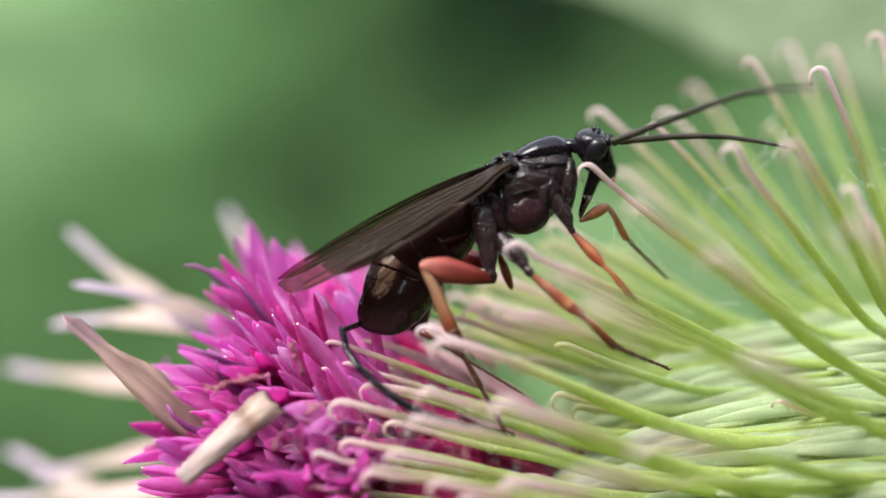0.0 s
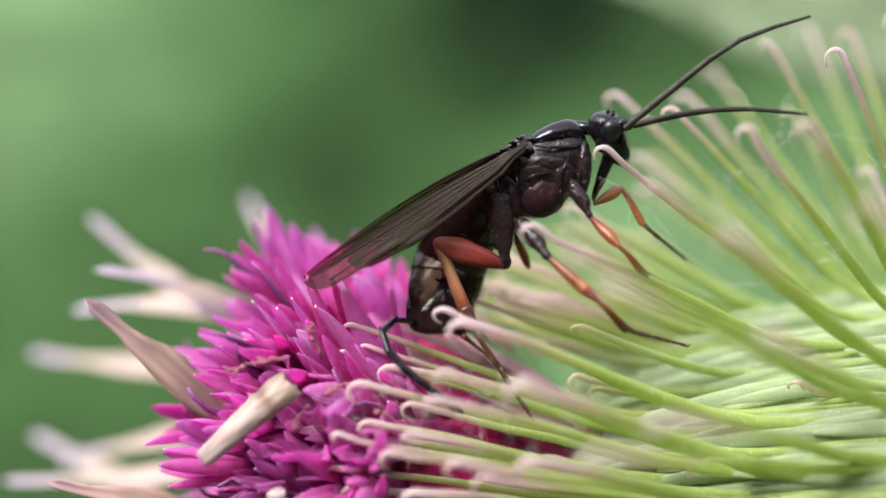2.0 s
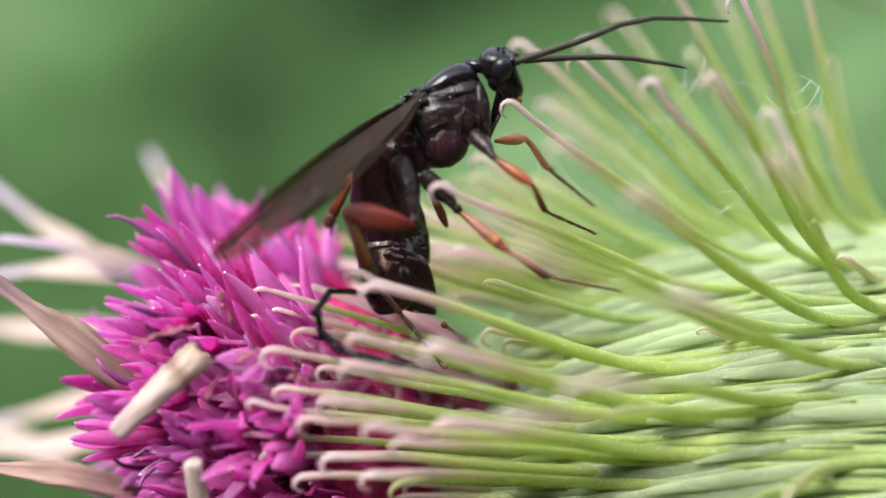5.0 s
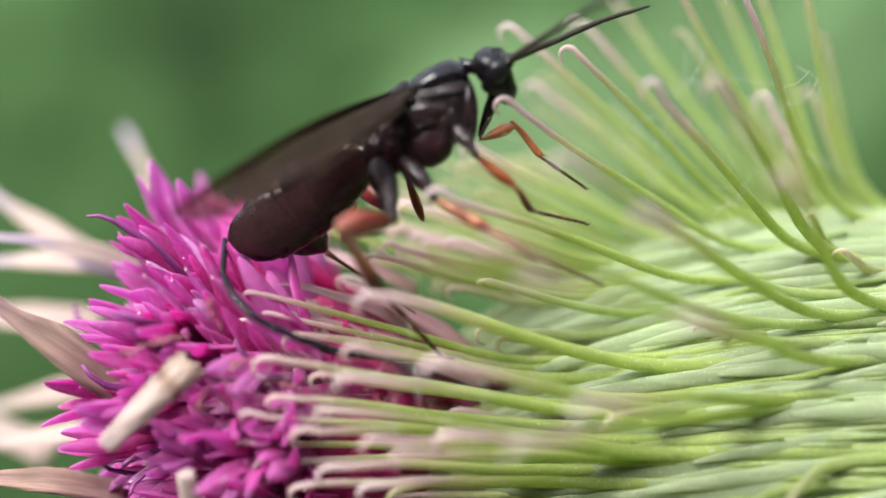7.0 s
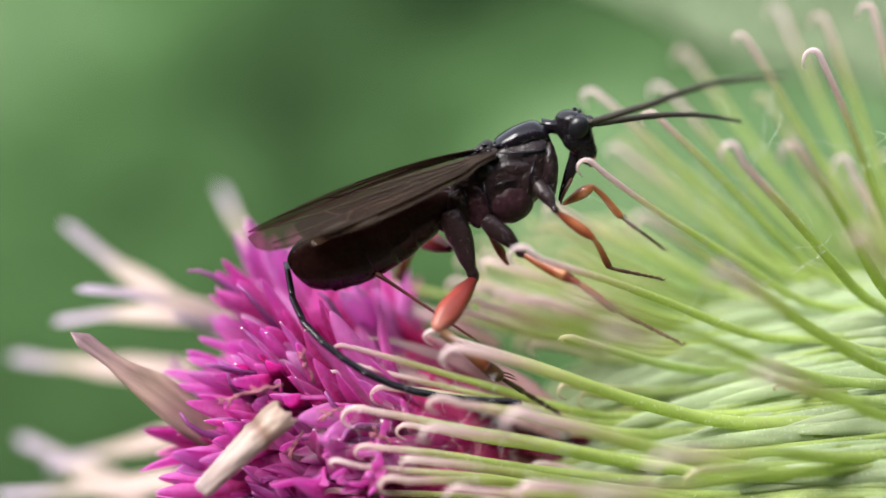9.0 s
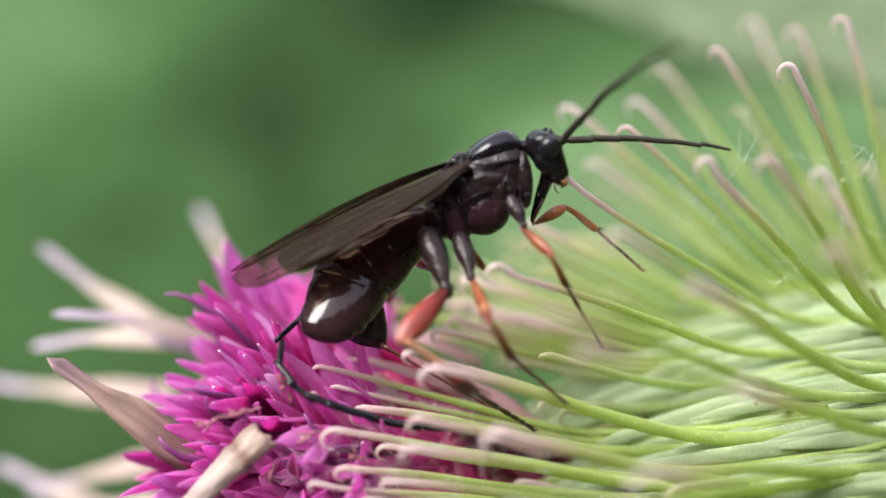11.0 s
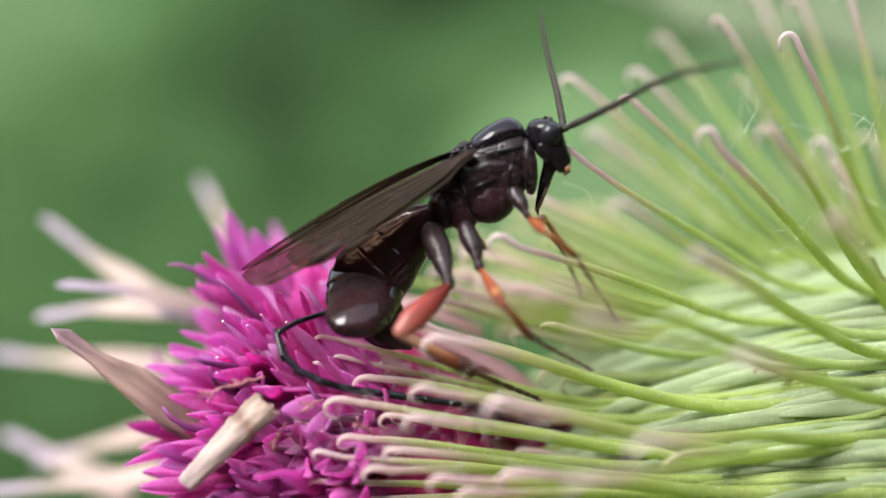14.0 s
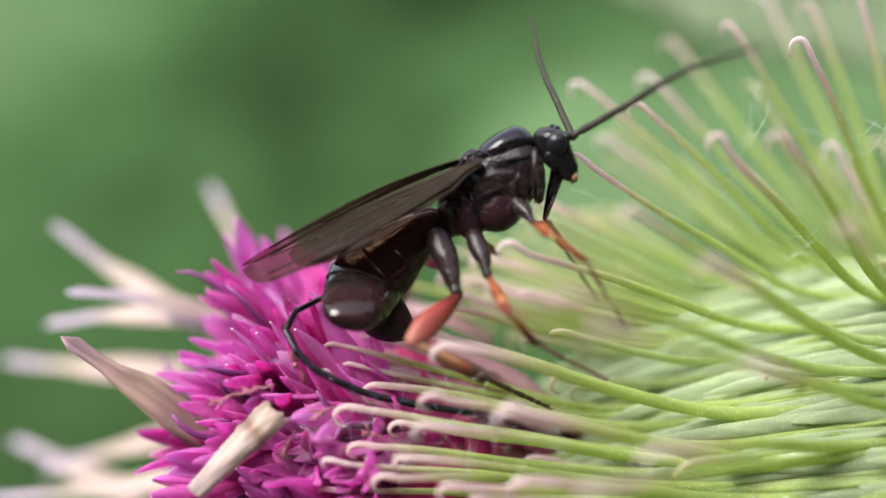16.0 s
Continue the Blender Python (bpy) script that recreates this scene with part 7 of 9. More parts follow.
    walk(sheath[3], aimed([
        (0, (-5.48, -1.6, -3.6), (-5.23, -1.7, -3.99)),
        (0.5, (-5.28, -1.6, -3.56), (-5.05, -1.7, -3.91)),
        (1, (-5.29, -1.6, -3.67), (-5.02, -1.7, -4.04)),
        (1.5, (-5.15, -1.6, -3.7), (-4.96, -1.7, -4.09)),
        (2, (-5.25, -1.6, -3.65), (-5.04, -1.7, -4.07)),
        (2.5, (-5.14, -1.6, -3.7), (-4.99, -1.7, -4.14)),
        (3, (-5.32, -1.6, -3.82), (-5.06, -1.7, -4.2)),
        (3.5, (-5.15, -1.6, -3.7), (-5.11, -1.7, -4.15)),
        (4, (-5.1, -1.6, -3.25), (-5.15, -1.7, -3.75)),
        (4.5, (-4.97, -1.6, -3.07), (-5.31, -1.7, -3.42)),
        (5, (-5.06, -1.6, -3.28), (-5.2, -1.7, -3.73)),
        (7.5, (-5.92, -1.6, -3.12), (-5.56, -1.7, -3.56)),
        (8, (-5.89, -1.6, -3.3), (-5.58, -1.7, -3.71)),
        (8.5, (-5.97, -1.6, -3.21), (-5.61, -1.7, -3.61)),
        (9, (-6, -1.6, -2.63), (-5.69, -1.7, -3.13)),
        (9.5, (-6.04, -1.6, -3.54), (-5.67, -1.7, -4.04)),
        (12, (-6.61, -1.6, -2.06), (-6.46, -1.7, -2.52)),
        (12.5, (-6.58, -1.6, -1.81), (-6.48, -1.7, -2.32)),
        (13, (-5.78, -1.6, -2.05), (-5.65, -1.7, -2.53)),
        (13.5, (-6.43, -1.6, -2.04), (-6.29, -1.7, -2.54)),
        (14, (-6.61, -1.6, -2.2), (-6.43, -1.7, -2.68)),
        (14.5, (-6.59, -1.6, -2.28), (-6.37, -1.7, -2.75)),
        (15, (-6.57, -1.6, -2.32), (-6.32, -1.7, -2.78)),
        (16, (-6.34, -1.6, -2.1), (-6.15, -1.7, -2.58)),
    ]))
    walk(sheath[4], aimed([
        (0, (-5.23, -1.7, -3.99), (-4.96, -1.7, -4.37)),
        (0.5, (-5.05, -1.7, -3.91), (-4.81, -1.7, -4.25)),
        (1, (-5.02, -1.7, -4.04), (-4.71, -1.7, -4.38)),
        (1.5, (-4.96, -1.7, -4.09), (-4.74, -1.7, -4.46)),
        (2, (-5.04, -1.7, -4.07), (-4.78, -1.7, -4.46)),
        (2.5, (-4.99, -1.7, -4.14), (-4.75, -1.7, -4.54)),
        (3, (-5.06, -1.7, -4.2), (-4.76, -1.7, -4.54)),
        (3.5, (-5.11, -1.7, -4.15), (-4.79, -1.7, -4.52)),
        (4, (-5.15, -1.7, -3.75), (-4.95, -1.7, -4.25)),
        (4.5, (-5.31, -1.7, -3.42), (-5.28, -1.7, -3.92)),
        (5, (-5.2, -1.7, -3.73), (-5.04, -1.7, -4.19)),
        (7.5, (-5.56, -1.7, -3.56), (-5.16, -1.7, -3.98)),
        (8, (-5.58, -1.7, -3.71), (-5.23, -1.7, -4.1)),
        (8.5, (-5.61, -1.7, -3.61), (-5.21, -1.7, -3.98)),
        (9, (-5.69, -1.7, -3.13), (-5.34, -1.7, -3.62)),
        (9.5, (-5.67, -1.7, -4.04), (-5.24, -1.7, -4.49)),
        (12, (-6.46, -1.7, -2.52), (-6.19, -1.7, -2.93)),
        (12.5, (-6.48, -1.7, -2.32), (-6.24, -1.7, -2.79)),
        (13, (-5.65, -1.7, -2.53), (-5.44, -1.7, -3)),
        (13.5, (-6.29, -1.7, -2.54), (-5.97, -1.7, -2.97)),
        (14, (-6.43, -1.7, -2.68), (-6.11, -1.7, -3.09)),
        (14.5, (-6.37, -1.7, -2.75), (-6.02, -1.7, -3.13)),
        (15, (-6.32, -1.7, -2.78), (-5.99, -1.7, -3.19)),
        (16, (-6.15, -1.7, -2.58), (-5.86, -1.7, -3.02)),
    ]))
    walk(sheath[5], aimed([
        (0, (-4.96, -1.7, -4.37), (-4.67, -1.5, -4.74)),
        (0.5, (-4.81, -1.7, -4.25), (-4.56, -1.5, -4.6)),
        (1, (-4.71, -1.7, -4.38), (-4.42, -1.5, -4.73)),
        (1.5, (-4.74, -1.7, -4.46), (-4.49, -1.5, -4.82)),
        (2, (-4.78, -1.7, -4.46), (-4.54, -1.5, -4.86)),
        (2.5, (-4.75, -1.7, -4.54), (-4.49, -1.5, -4.94)),
        (3, (-4.76, -1.7, -4.54), (-4.46, -1.5, -4.89)),
        (3.5, (-4.79, -1.7, -4.52), (-4.49, -1.5, -4.9)),
        (4, (-4.95, -1.7, -4.25), (-4.68, -1.5, -4.71)),
        (4.5, (-5.28, -1.7, -3.92), (-5.1, -1.5, -4.4)),
        (5, (-5.04, -1.7, -4.19), (-4.76, -1.5, -4.6)),
        (7.5, (-5.16, -1.7, -3.98), (-4.76, -1.5, -4.4)),
        (8, (-5.23, -1.7, -4.1), (-4.86, -1.5, -4.48)),
        (8.5, (-5.21, -1.7, -3.98), (-4.82, -1.5, -4.37)),
        (9, (-5.34, -1.7, -3.62), (-4.96, -1.5, -4.09)),
        (9.5, (-5.24, -1.7, -4.49), (-4.8, -1.5, -4.94)),
        (12, (-6.19, -1.7, -2.93), (-5.92, -1.5, -3.33)),
        (12.5, (-6.24, -1.7, -2.79), (-5.96, -1.5, -3.24)),
        (13, (-5.44, -1.7, -3), (-5.2, -1.5, -3.47)),
        (13.5, (-5.97, -1.7, -2.97), (-5.65, -1.5, -3.39)),
        (14, (-6.11, -1.7, -3.09), (-5.78, -1.5, -3.49)),
        (14.5, (-6.02, -1.7, -3.13), (-5.67, -1.5, -3.5)),
        (15, (-5.99, -1.7, -3.19), (-5.64, -1.5, -3.6)),
        (16, (-5.86, -1.7, -3.02), (-5.57, -1.5, -3.46)),
    ]))
    walk(sheath[6], aimed([
        (0, (-4.67, -1.5, -4.74), (-4.34, -1.3, -5.09)),
        (0.5, (-4.56, -1.5, -4.6), (-4.28, -1.3, -4.93)),
        (1, (-4.42, -1.5, -4.73), (-4.1, -1.3, -5.06)),
        (1.5, (-4.49, -1.5, -4.82), (-4.2, -1.3, -5.15)),
        (2, (-4.54, -1.5, -4.86), (-4.29, -1.3, -5.27)),
        (2.5, (-4.49, -1.5, -4.94), (-4.17, -1.3, -5.3)),
        (3, (-4.46, -1.5, -4.89), (-4.13, -1.3, -5.22)),
        (3.5, (-4.49, -1.5, -4.9), (-4.21, -1.3, -5.3)),
        (4, (-4.68, -1.5, -4.71), (-4.29, -1.3, -5.08)),
        (4.5, (-5.1, -1.5, -4.4), (-4.83, -1.3, -4.84)),
        (5, (-4.76, -1.5, -4.6), (-4.42, -1.3, -4.95)),
        (7.5, (-4.76, -1.5, -4.4), (-4.31, -1.3, -4.78)),
        (8, (-4.86, -1.5, -4.48), (-4.45, -1.3, -4.82)),
        (8.5, (-4.82, -1.5, -4.37), (-4.4, -1.3, -4.73)),
        (9, (-4.96, -1.5, -4.09), (-4.52, -1.3, -4.5)),
        (9.5, (-4.8, -1.5, -4.94), (-4.32, -1.3, -5.35)),
        (12, (-5.92, -1.5, -3.33), (-5.62, -1.3, -3.72)),
        (12.5, (-5.96, -1.5, -3.24), (-5.62, -1.3, -3.65)),
        (13, (-5.2, -1.5, -3.47), (-4.88, -1.3, -3.88)),
        (13.5, (-5.65, -1.5, -3.39), (-5.27, -1.3, -3.78)),
        (14, (-5.78, -1.5, -3.49), (-5.39, -1.3, -3.84)),
        (14.5, (-5.67, -1.5, -3.5), (-5.29, -1.3, -3.86)),
        (15, (-5.64, -1.5, -3.6), (-5.22, -1.3, -3.93)),
        (16, (-5.57, -1.5, -3.46), (-5.23, -1.3, -3.86)),
    ]))
    walk(sheath[7], aimed([
        (0, (-4.34, -1.3, -5.09), (-3.99, -0.9, -5.41)),
        (0.5, (-4.28, -1.3, -4.93), (-3.98, -0.9, -5.25)),
        (1, (-4.1, -1.3, -5.06), (-3.77, -0.9, -5.39)),
        (1.5, (-4.2, -1.3, -5.15), (-3.9, -0.9, -5.48)),
        (2, (-4.29, -1.3, -5.27), (-3.99, -0.9, -5.65)),
        (2.5, (-4.17, -1.3, -5.3), (-3.83, -0.9, -5.64)),
        (3, (-4.13, -1.3, -5.22), (-3.79, -0.9, -5.55)),
        (3.5, (-4.21, -1.3, -5.3), (-3.89, -0.9, -5.68)),
        (4, (-4.29, -1.3, -5.08), (-3.87, -0.9, -5.41)),
        (4.5, (-4.83, -1.3, -4.84), (-4.53, -0.9, -5.26)),
        (5, (-4.42, -1.3, -4.95), (-4.08, -0.9, -5.33)),
        (7.5, (-4.31, -1.3, -4.78), (-3.86, -0.9, -5.18)),
        (8, (-4.45, -1.3, -4.82), (-4.04, -0.9, -5.19)),
        (8.5, (-4.4, -1.3, -4.73), (-3.98, -0.9, -5.12)),
        (9, (-4.52, -1.3, -4.5), (-4.06, -0.9, -4.91)),
        (9.5, (-4.32, -1.3, -5.35), (-3.81, -0.9, -5.75)),
        (12, (-5.62, -1.3, -3.72), (-5.33, -0.9, -4.13)),
        (12.5, (-5.62, -1.3, -3.65), (-5.27, -0.9, -4.06)),
        (13, (-4.88, -1.3, -3.88), (-4.54, -0.9, -4.29)),
        (13.5, (-5.27, -1.3, -3.78), (-4.91, -0.9, -4.18)),
        (14, (-5.39, -1.3, -3.84), (-5.02, -0.9, -4.22)),
        (14.5, (-5.29, -1.3, -3.86), (-4.93, -0.9, -4.26)),
        (15, (-5.22, -1.3, -3.93), (-4.8, -0.9, -4.26)),
        (16, (-5.23, -1.3, -3.86), (-4.88, -0.9, -4.28)),
    ]))
    walk(sheath[8], aimed([
        (0, (-3.99, -0.9, -5.41), (-3.6, -0.5, -5.7)),
        (0.5, (-3.98, -0.9, -5.25), (-3.65, -0.5, -5.55)),
        (1, (-3.77, -0.9, -5.39), (-3.41, -0.5, -5.7)),
        (1.5, (-3.9, -0.9, -5.48), (-3.56, -0.5, -5.78)),
        (2, (-3.99, -0.9, -5.65), (-3.61, -0.5, -5.94)),
        (2.5, (-3.83, -0.9, -5.64), (-3.45, -0.5, -5.95)),
        (3, (-3.79, -0.9, -5.55), (-3.43, -0.5, -5.86)),
        (3.5, (-3.89, -0.9, -5.68), (-3.49, -0.5, -5.97)),
        (4, (-3.87, -0.9, -5.41), (-3.43, -0.5, -5.75)),
        (4.5, (-4.53, -0.9, -5.26), (-4.16, -0.5, -5.62)),
        (5, (-4.08, -0.9, -5.33), (-3.75, -0.5, -5.74)),
        (7.5, (-3.86, -0.9, -5.18), (-3.37, -0.5, -5.54)),
        (8, (-4.04, -0.9, -5.19), (-3.59, -0.5, -5.54)),
        (8.5, (-3.98, -0.9, -5.12), (-3.53, -0.5, -5.48)),
        (9, (-4.06, -0.9, -4.91), (-3.57, -0.5, -5.3)),
        (9.5, (-3.81, -0.9, -5.75), (-3.25, -0.5, -6.1)),
        (12, (-5.33, -0.9, -4.13), (-5.02, -0.5, -4.54)),
        (12.5, (-5.27, -0.9, -4.06), (-4.92, -0.5, -4.49)),
        (13, (-4.54, -0.9, -4.29), (-4.18, -0.5, -4.7)),
        (13.5, (-4.91, -0.9, -4.18), (-4.52, -0.5, -4.58)),
        (14, (-5.02, -0.9, -4.22), (-4.64, -0.5, -4.61)),
        (14.5, (-4.93, -0.9, -4.26), (-4.55, -0.5, -4.65)),
        (15, (-4.8, -0.9, -4.26), (-4.4, -0.5, -4.65)),
        (16, (-4.88, -0.9, -4.28), (-4.52, -0.5, -4.69)),
    ]))
    walk(sheath[9], aimed([
        (0, (-3.6, -0.5, -5.7), (-3.19, -0.1, -5.98)),
        (0.5, (-3.65, -0.5, -5.55), (-3.31, -0.1, -5.84)),
        (1, (-3.41, -0.5, -5.7), (-3.03, -0.1, -6.01)),
        (1.5, (-3.56, -0.5, -5.78), (-3.19, -0.1, -6.06)),
        (2, (-3.61, -0.5, -5.94), (-3.18, -0.1, -6.18)),
        (2.5, (-3.45, -0.5, -5.95), (-3.03, -0.1, -6.22)),
        (3, (-3.43, -0.5, -5.86), (-3.05, -0.1, -6.16)),
        (3.5, (-3.49, -0.5, -5.97), (-3.04, -0.1, -6.21)),
        (4, (-3.43, -0.5, -5.75), (-2.97, -0.1, -6.07)),
        (4.5, (-4.16, -0.5, -5.62), (-3.75, -0.1, -5.95)),
        (5, (-3.75, -0.5, -5.74), (-3.41, -0.1, -6.16)),
        (7.5, (-3.37, -0.5, -5.54), (-2.84, -0.1, -5.89)),
        (8, (-3.59, -0.5, -5.54), (-3.13, -0.1, -5.88)),
        (8.5, (-3.53, -0.5, -5.48), (-3.05, -0.1, -5.82)),
        (9, (-3.57, -0.5, -5.3), (-3.03, -0.1, -5.65)),
        (9.5, (-3.25, -0.5, -6.1), (-2.66, -0.1, -6.39)),
        (12, (-5.02, -0.5, -4.54), (-4.69, -0.1, -4.94)),
        (12.5, (-4.92, -0.5, -4.49), (-4.55, -0.1, -4.92)),
        (13, (-4.18, -0.5, -4.7), (-3.78, -0.1, -5.08)),
        (13.5, (-4.52, -0.5, -4.58), (-4.12, -0.1, -4.99)),
        (14, (-4.64, -0.5, -4.61), (-4.25, -0.1, -5.01)),
        (14.5, (-4.55, -0.5, -4.65), (-4.15, -0.1, -5.03)),
        (15, (-4.4, -0.5, -4.65), (-4, -0.1, -5.07)),
        (16, (-4.52, -0.5, -4.69), (-4.12, -0.1, -5.09)),
    ]))
    walk(sheath[10], aimed([
        (0, (-3.19, -0.1, -5.98), (-2.76, 0.2, -6.24)),
        (0.5, (-3.31, -0.1, -5.84), (-2.94, 0.2, -6.12)),
        (1, (-3.03, -0.1, -6.01), (-2.63, 0.2, -6.3)),
        (1.5, (-3.19, -0.1, -6.06), (-2.81, 0.2, -6.33)),
        (2, (-3.18, -0.1, -6.18), (-2.74, 0.2, -6.41)),
        (2.5, (-3.03, -0.1, -6.22), (-2.6, 0.2, -6.48)),
        (3, (-3.05, -0.1, -6.16), (-2.65, 0.2, -6.46)),
        (3.5, (-3.04, -0.1, -6.21), (-2.58, 0.2, -6.43)),
        (4, (-2.97, -0.1, -6.07), (-2.49, 0.2, -6.39)),
        (4.5, (-3.75, -0.1, -5.95), (-3.31, 0.2, -6.28)),
        (5, (-3.41, -0.1, -6.16), (-3.06, 0.2, -6.58)),
        (7.5, (-2.84, -0.1, -5.89), (-2.3, 0.2, -6.22)),
        (8, (-3.13, -0.1, -5.88), (-2.64, 0.2, -6.2)),
        (8.5, (-3.05, -0.1, -5.82), (-2.54, 0.2, -6.15)),
        (9, (-3.03, -0.1, -5.65), (-2.48, 0.2, -5.98)),
        (9.5, (-2.66, -0.1, -6.39), (-2.05, 0.2, -6.66)),
        (12, (-4.69, -0.1, -4.94), (-4.32, 0.2, -5.32)),
        (12.5, (-4.55, -0.1, -4.92), (-4.16, 0.2, -5.34)),
        (13, (-3.78, -0.1, -5.08), (-3.36, 0.2, -5.45)),
        (13.5, (-4.12, -0.1, -4.99), (-3.68, 0.2, -5.37)),
        (14, (-4.25, -0.1, -5.01), (-3.83, 0.2, -5.39)),
        (14.5, (-4.15, -0.1, -5.03), (-3.73, 0.2, -5.4)),
        (15, (-4, -0.1, -5.07), (-3.57, 0.2, -5.48)),
        (16, (-4.12, -0.1, -5.09), (-3.7, 0.2, -5.48)),
    ]))
    walk(needle, aimed([
        (0, (-4.05, -0.2, -3.31), (-2.13, 0.53, -5.5)),
        (0.5, (-3.69, -0.2, -3.31), (-2.39, 1.32, -5.55)),
        (1, (-3.32, -0.2, -4.02), (-2.76, 2.34, -5.51)),
        (1.5, (-3.08, -0.2, -4.03), (-2.23, 2.18, -5.64)),
        (2, (-3.65, -0.2, -3.92), (-2.84, 2.2, -5.53)),
        (2.5, (-2.87, -0.2, -4.06), (-1.74, 1.99, -5.77)),
        (3, (-3.77, -0.2, -3.7), (-2.45, 1.77, -5.54)),
        (3.5, (-2.78, -0.2, -4.42), (-1.98, 2.38, -5.72)),
        (4, (-2.96, -0.2, -4.3), (-2.93, 2.6, -5.37)),
        (4.5, (-2.98, -0.2, -5.02), (-2.9, 2.63, -6.02)),
        (5, (-2.81, -0.2, -5.04), (-2.64, 2.59, -6.12)),
        (7.5, (-4.12, -0.2, -2.46), (-2.74, 0.97, -4.85)),
        (8, (-3.88, -0.2, -3.71), (-2.66, 1.75, -5.64)),
        (8.5, (-4.07, -0.2, -2.8), (-2.89, 1.4, -5.04)),
        (9, (-4.49, -0.2, -1.75), (-2.79, -0.2, -4.22)),
        (9.5, (-4.3, -0.2, -2.85), (-2.53, -0.2, -5.28)),
        (12, (-4.52, -0.2, -3.14), (-2.88, -0.2, -5.66)),
        (12.5, (-4.33, -0.2, -3.07), (-3.06, 0.69, -5.64)),
        (13, (-4.25, -0.2, -3.33), (-2.36, 0.41, -5.58)),
        (13.5, (-4.36, -0.2, -3.22), (-2.54, 0.4, -5.53)),
        (14, (-4.25, -0.2, -3.31), (-2.59, 0.64, -5.67)),
        (14.5, (-4.16, -0.2, -3.27), (-2.62, 0.83, -5.63)),
        (15, (-4.19, -0.2, -2.99), (-2.36, -0.2, -5.37)),
        (16, (-4.13, -0.2, -3.06), (-2.66, 0.73, -5.51)),
    ]))
    walk(hind_coxa, aimed([
        (0, (-1.9, -0.6, -1.08), (-2.12, -0.8, -2.56)),
        (0.5, (-1.9, -0.6, -1.05), (-2.18, -0.74, -2.53)),
        (1, (-1.86, -0.6, -1.07), (-2.17, -0.77, -2.54)),
        (1.5, (-1.91, -0.6, -1.13), (-2.1, -1.24, -2.49)),
        (2, (-1.88, -0.6, -1.12), (-2.2, -0.6, -2.6)),
        (2.5, (-1.89, -0.6, -1.16), (-2.08, -1.06, -2.59)),
        (3, (-1.94, -0.6, -1.13), (-2.25, -0.6, -2.6)),
        (3.5, (-1.94, -0.6, -1.2), (-2.19, -1.38, -2.47)),
        (4, (-1.96, -0.6, -1.11), (-2.16, -0.6, -2.61)),
        (4.5, (-2.14, -0.6, -1.21), (-2.38, -1.14, -2.6)),
        (5, (-2, -0.6, -1.24), (-2.32, -1.12, -2.62)),
        (7.5, (-2.22, -0.6, -1.34), (-2.27, -1.74, -2.33)),
        (8, (-2.32, -0.6, -1.35), (-2.33, -1.72, -2.36)),
        (8.5, (-2.18, -0.6, -1.19), (-2.27, -1.44, -2.44)),
        (9, (-2.31, -0.6, -1.14), (-2.35, -0.6, -2.65)),
        (9.5, (-2.28, -0.6, -1.26), (-2.16, -1.35, -2.56)),
        (12, (-2.47, -0.6, -1.19), (-2.64, -1.45, -2.42)),
        (12.5, (-2.53, -0.6, -1.28), (-2.67, -1.54, -2.45)),
        (13, (-2.46, -0.6, -1.37), (-2.53, -1.44, -2.62)),
        (13.5, (-2.37, -0.6, -1.42), (-2.5, -1.69, -2.45)),
        (14, (-2.45, -0.6, -1.31), (-2.56, -1.59, -2.44)),
        (14.5, (-2.51, -0.6, -1.32), (-2.54, -1.55, -2.49)),
        (15, (-2.46, -0.6, -1.29), (-2.47, -1.57, -2.45)),
        (16, (-2.45, -0.6, -1.25), (-2.56, -1.33, -2.57)),
    ]))
    walk(hind_femur, aimed([
        (0, (-2.12, -0.8, -2.56), (-3.47, -1.47, -1.82)),
        (0.5, (-2.18, -0.74, -2.53), (-3.48, -1.46, -1.74)),
        (1, (-2.17, -0.77, -2.54), (-3.48, -1.24, -1.59)),
        (1.5, (-2.1, -1.24, -2.49), (-3.44, -1.82, -1.65)),
        (2, (-2.2, -0.6, -2.6), (-3.57, -0.6, -1.64)),
        (2.5, (-2.08, -1.06, -2.59), (-3.54, -1.41, -1.83)),
        (3, (-2.25, -0.6, -2.6), (-3.69, -0.93, -1.82)),
        (3.5, (-2.19, -1.38, -2.47), (-3.4, -2.22, -1.66)),
        (4, (-2.16, -0.6, -2.61), (-3.66, -0.6, -1.85)),
        (4.5, (-2.38, -1.14, -2.6), (-3.62, -1.72, -1.63)),
        (5, (-2.32, -1.12, -2.62), (-3.5, -1.79, -1.63)),
        (7.5, (-2.27, -1.74, -2.33), (-3.13, -3.16, -2.09)),
        (8, (-2.33, -1.72, -2.36), (-3.38, -3.03, -2.24)),
        (8.5, (-2.27, -1.44, -2.44), (-3.43, -2.62, -2.19)),
        (9, (-2.35, -0.6, -2.65), (-3.47, -1.71, -3.22)),
        (9.5, (-2.16, -1.35, -2.56), (-3.38, -2, -3.51)),
        (12, (-2.64, -1.45, -2.42), (-3.8, -2.65, -2.58)),
        (12.5, (-2.67, -1.54, -2.45), (-3.92, -2.63, -2.71)),
        (13, (-2.53, -1.44, -2.62), (-3.8, -2.51, -2.92)),
        (13.5, (-2.5, -1.69, -2.45), (-3.9, -2.55, -2.83)),
        (14, (-2.56, -1.59, -2.44), (-3.93, -2.52, -2.75)),
        (14.5, (-2.54, -1.55, -2.49), (-3.86, -2.56, -2.77)),
        (15, (-2.47, -1.57, -2.45), (-3.79, -2.52, -2.88)),
        (16, (-2.56, -1.33, -2.57), (-3.82, -2.41, -2.85)),
    ]))
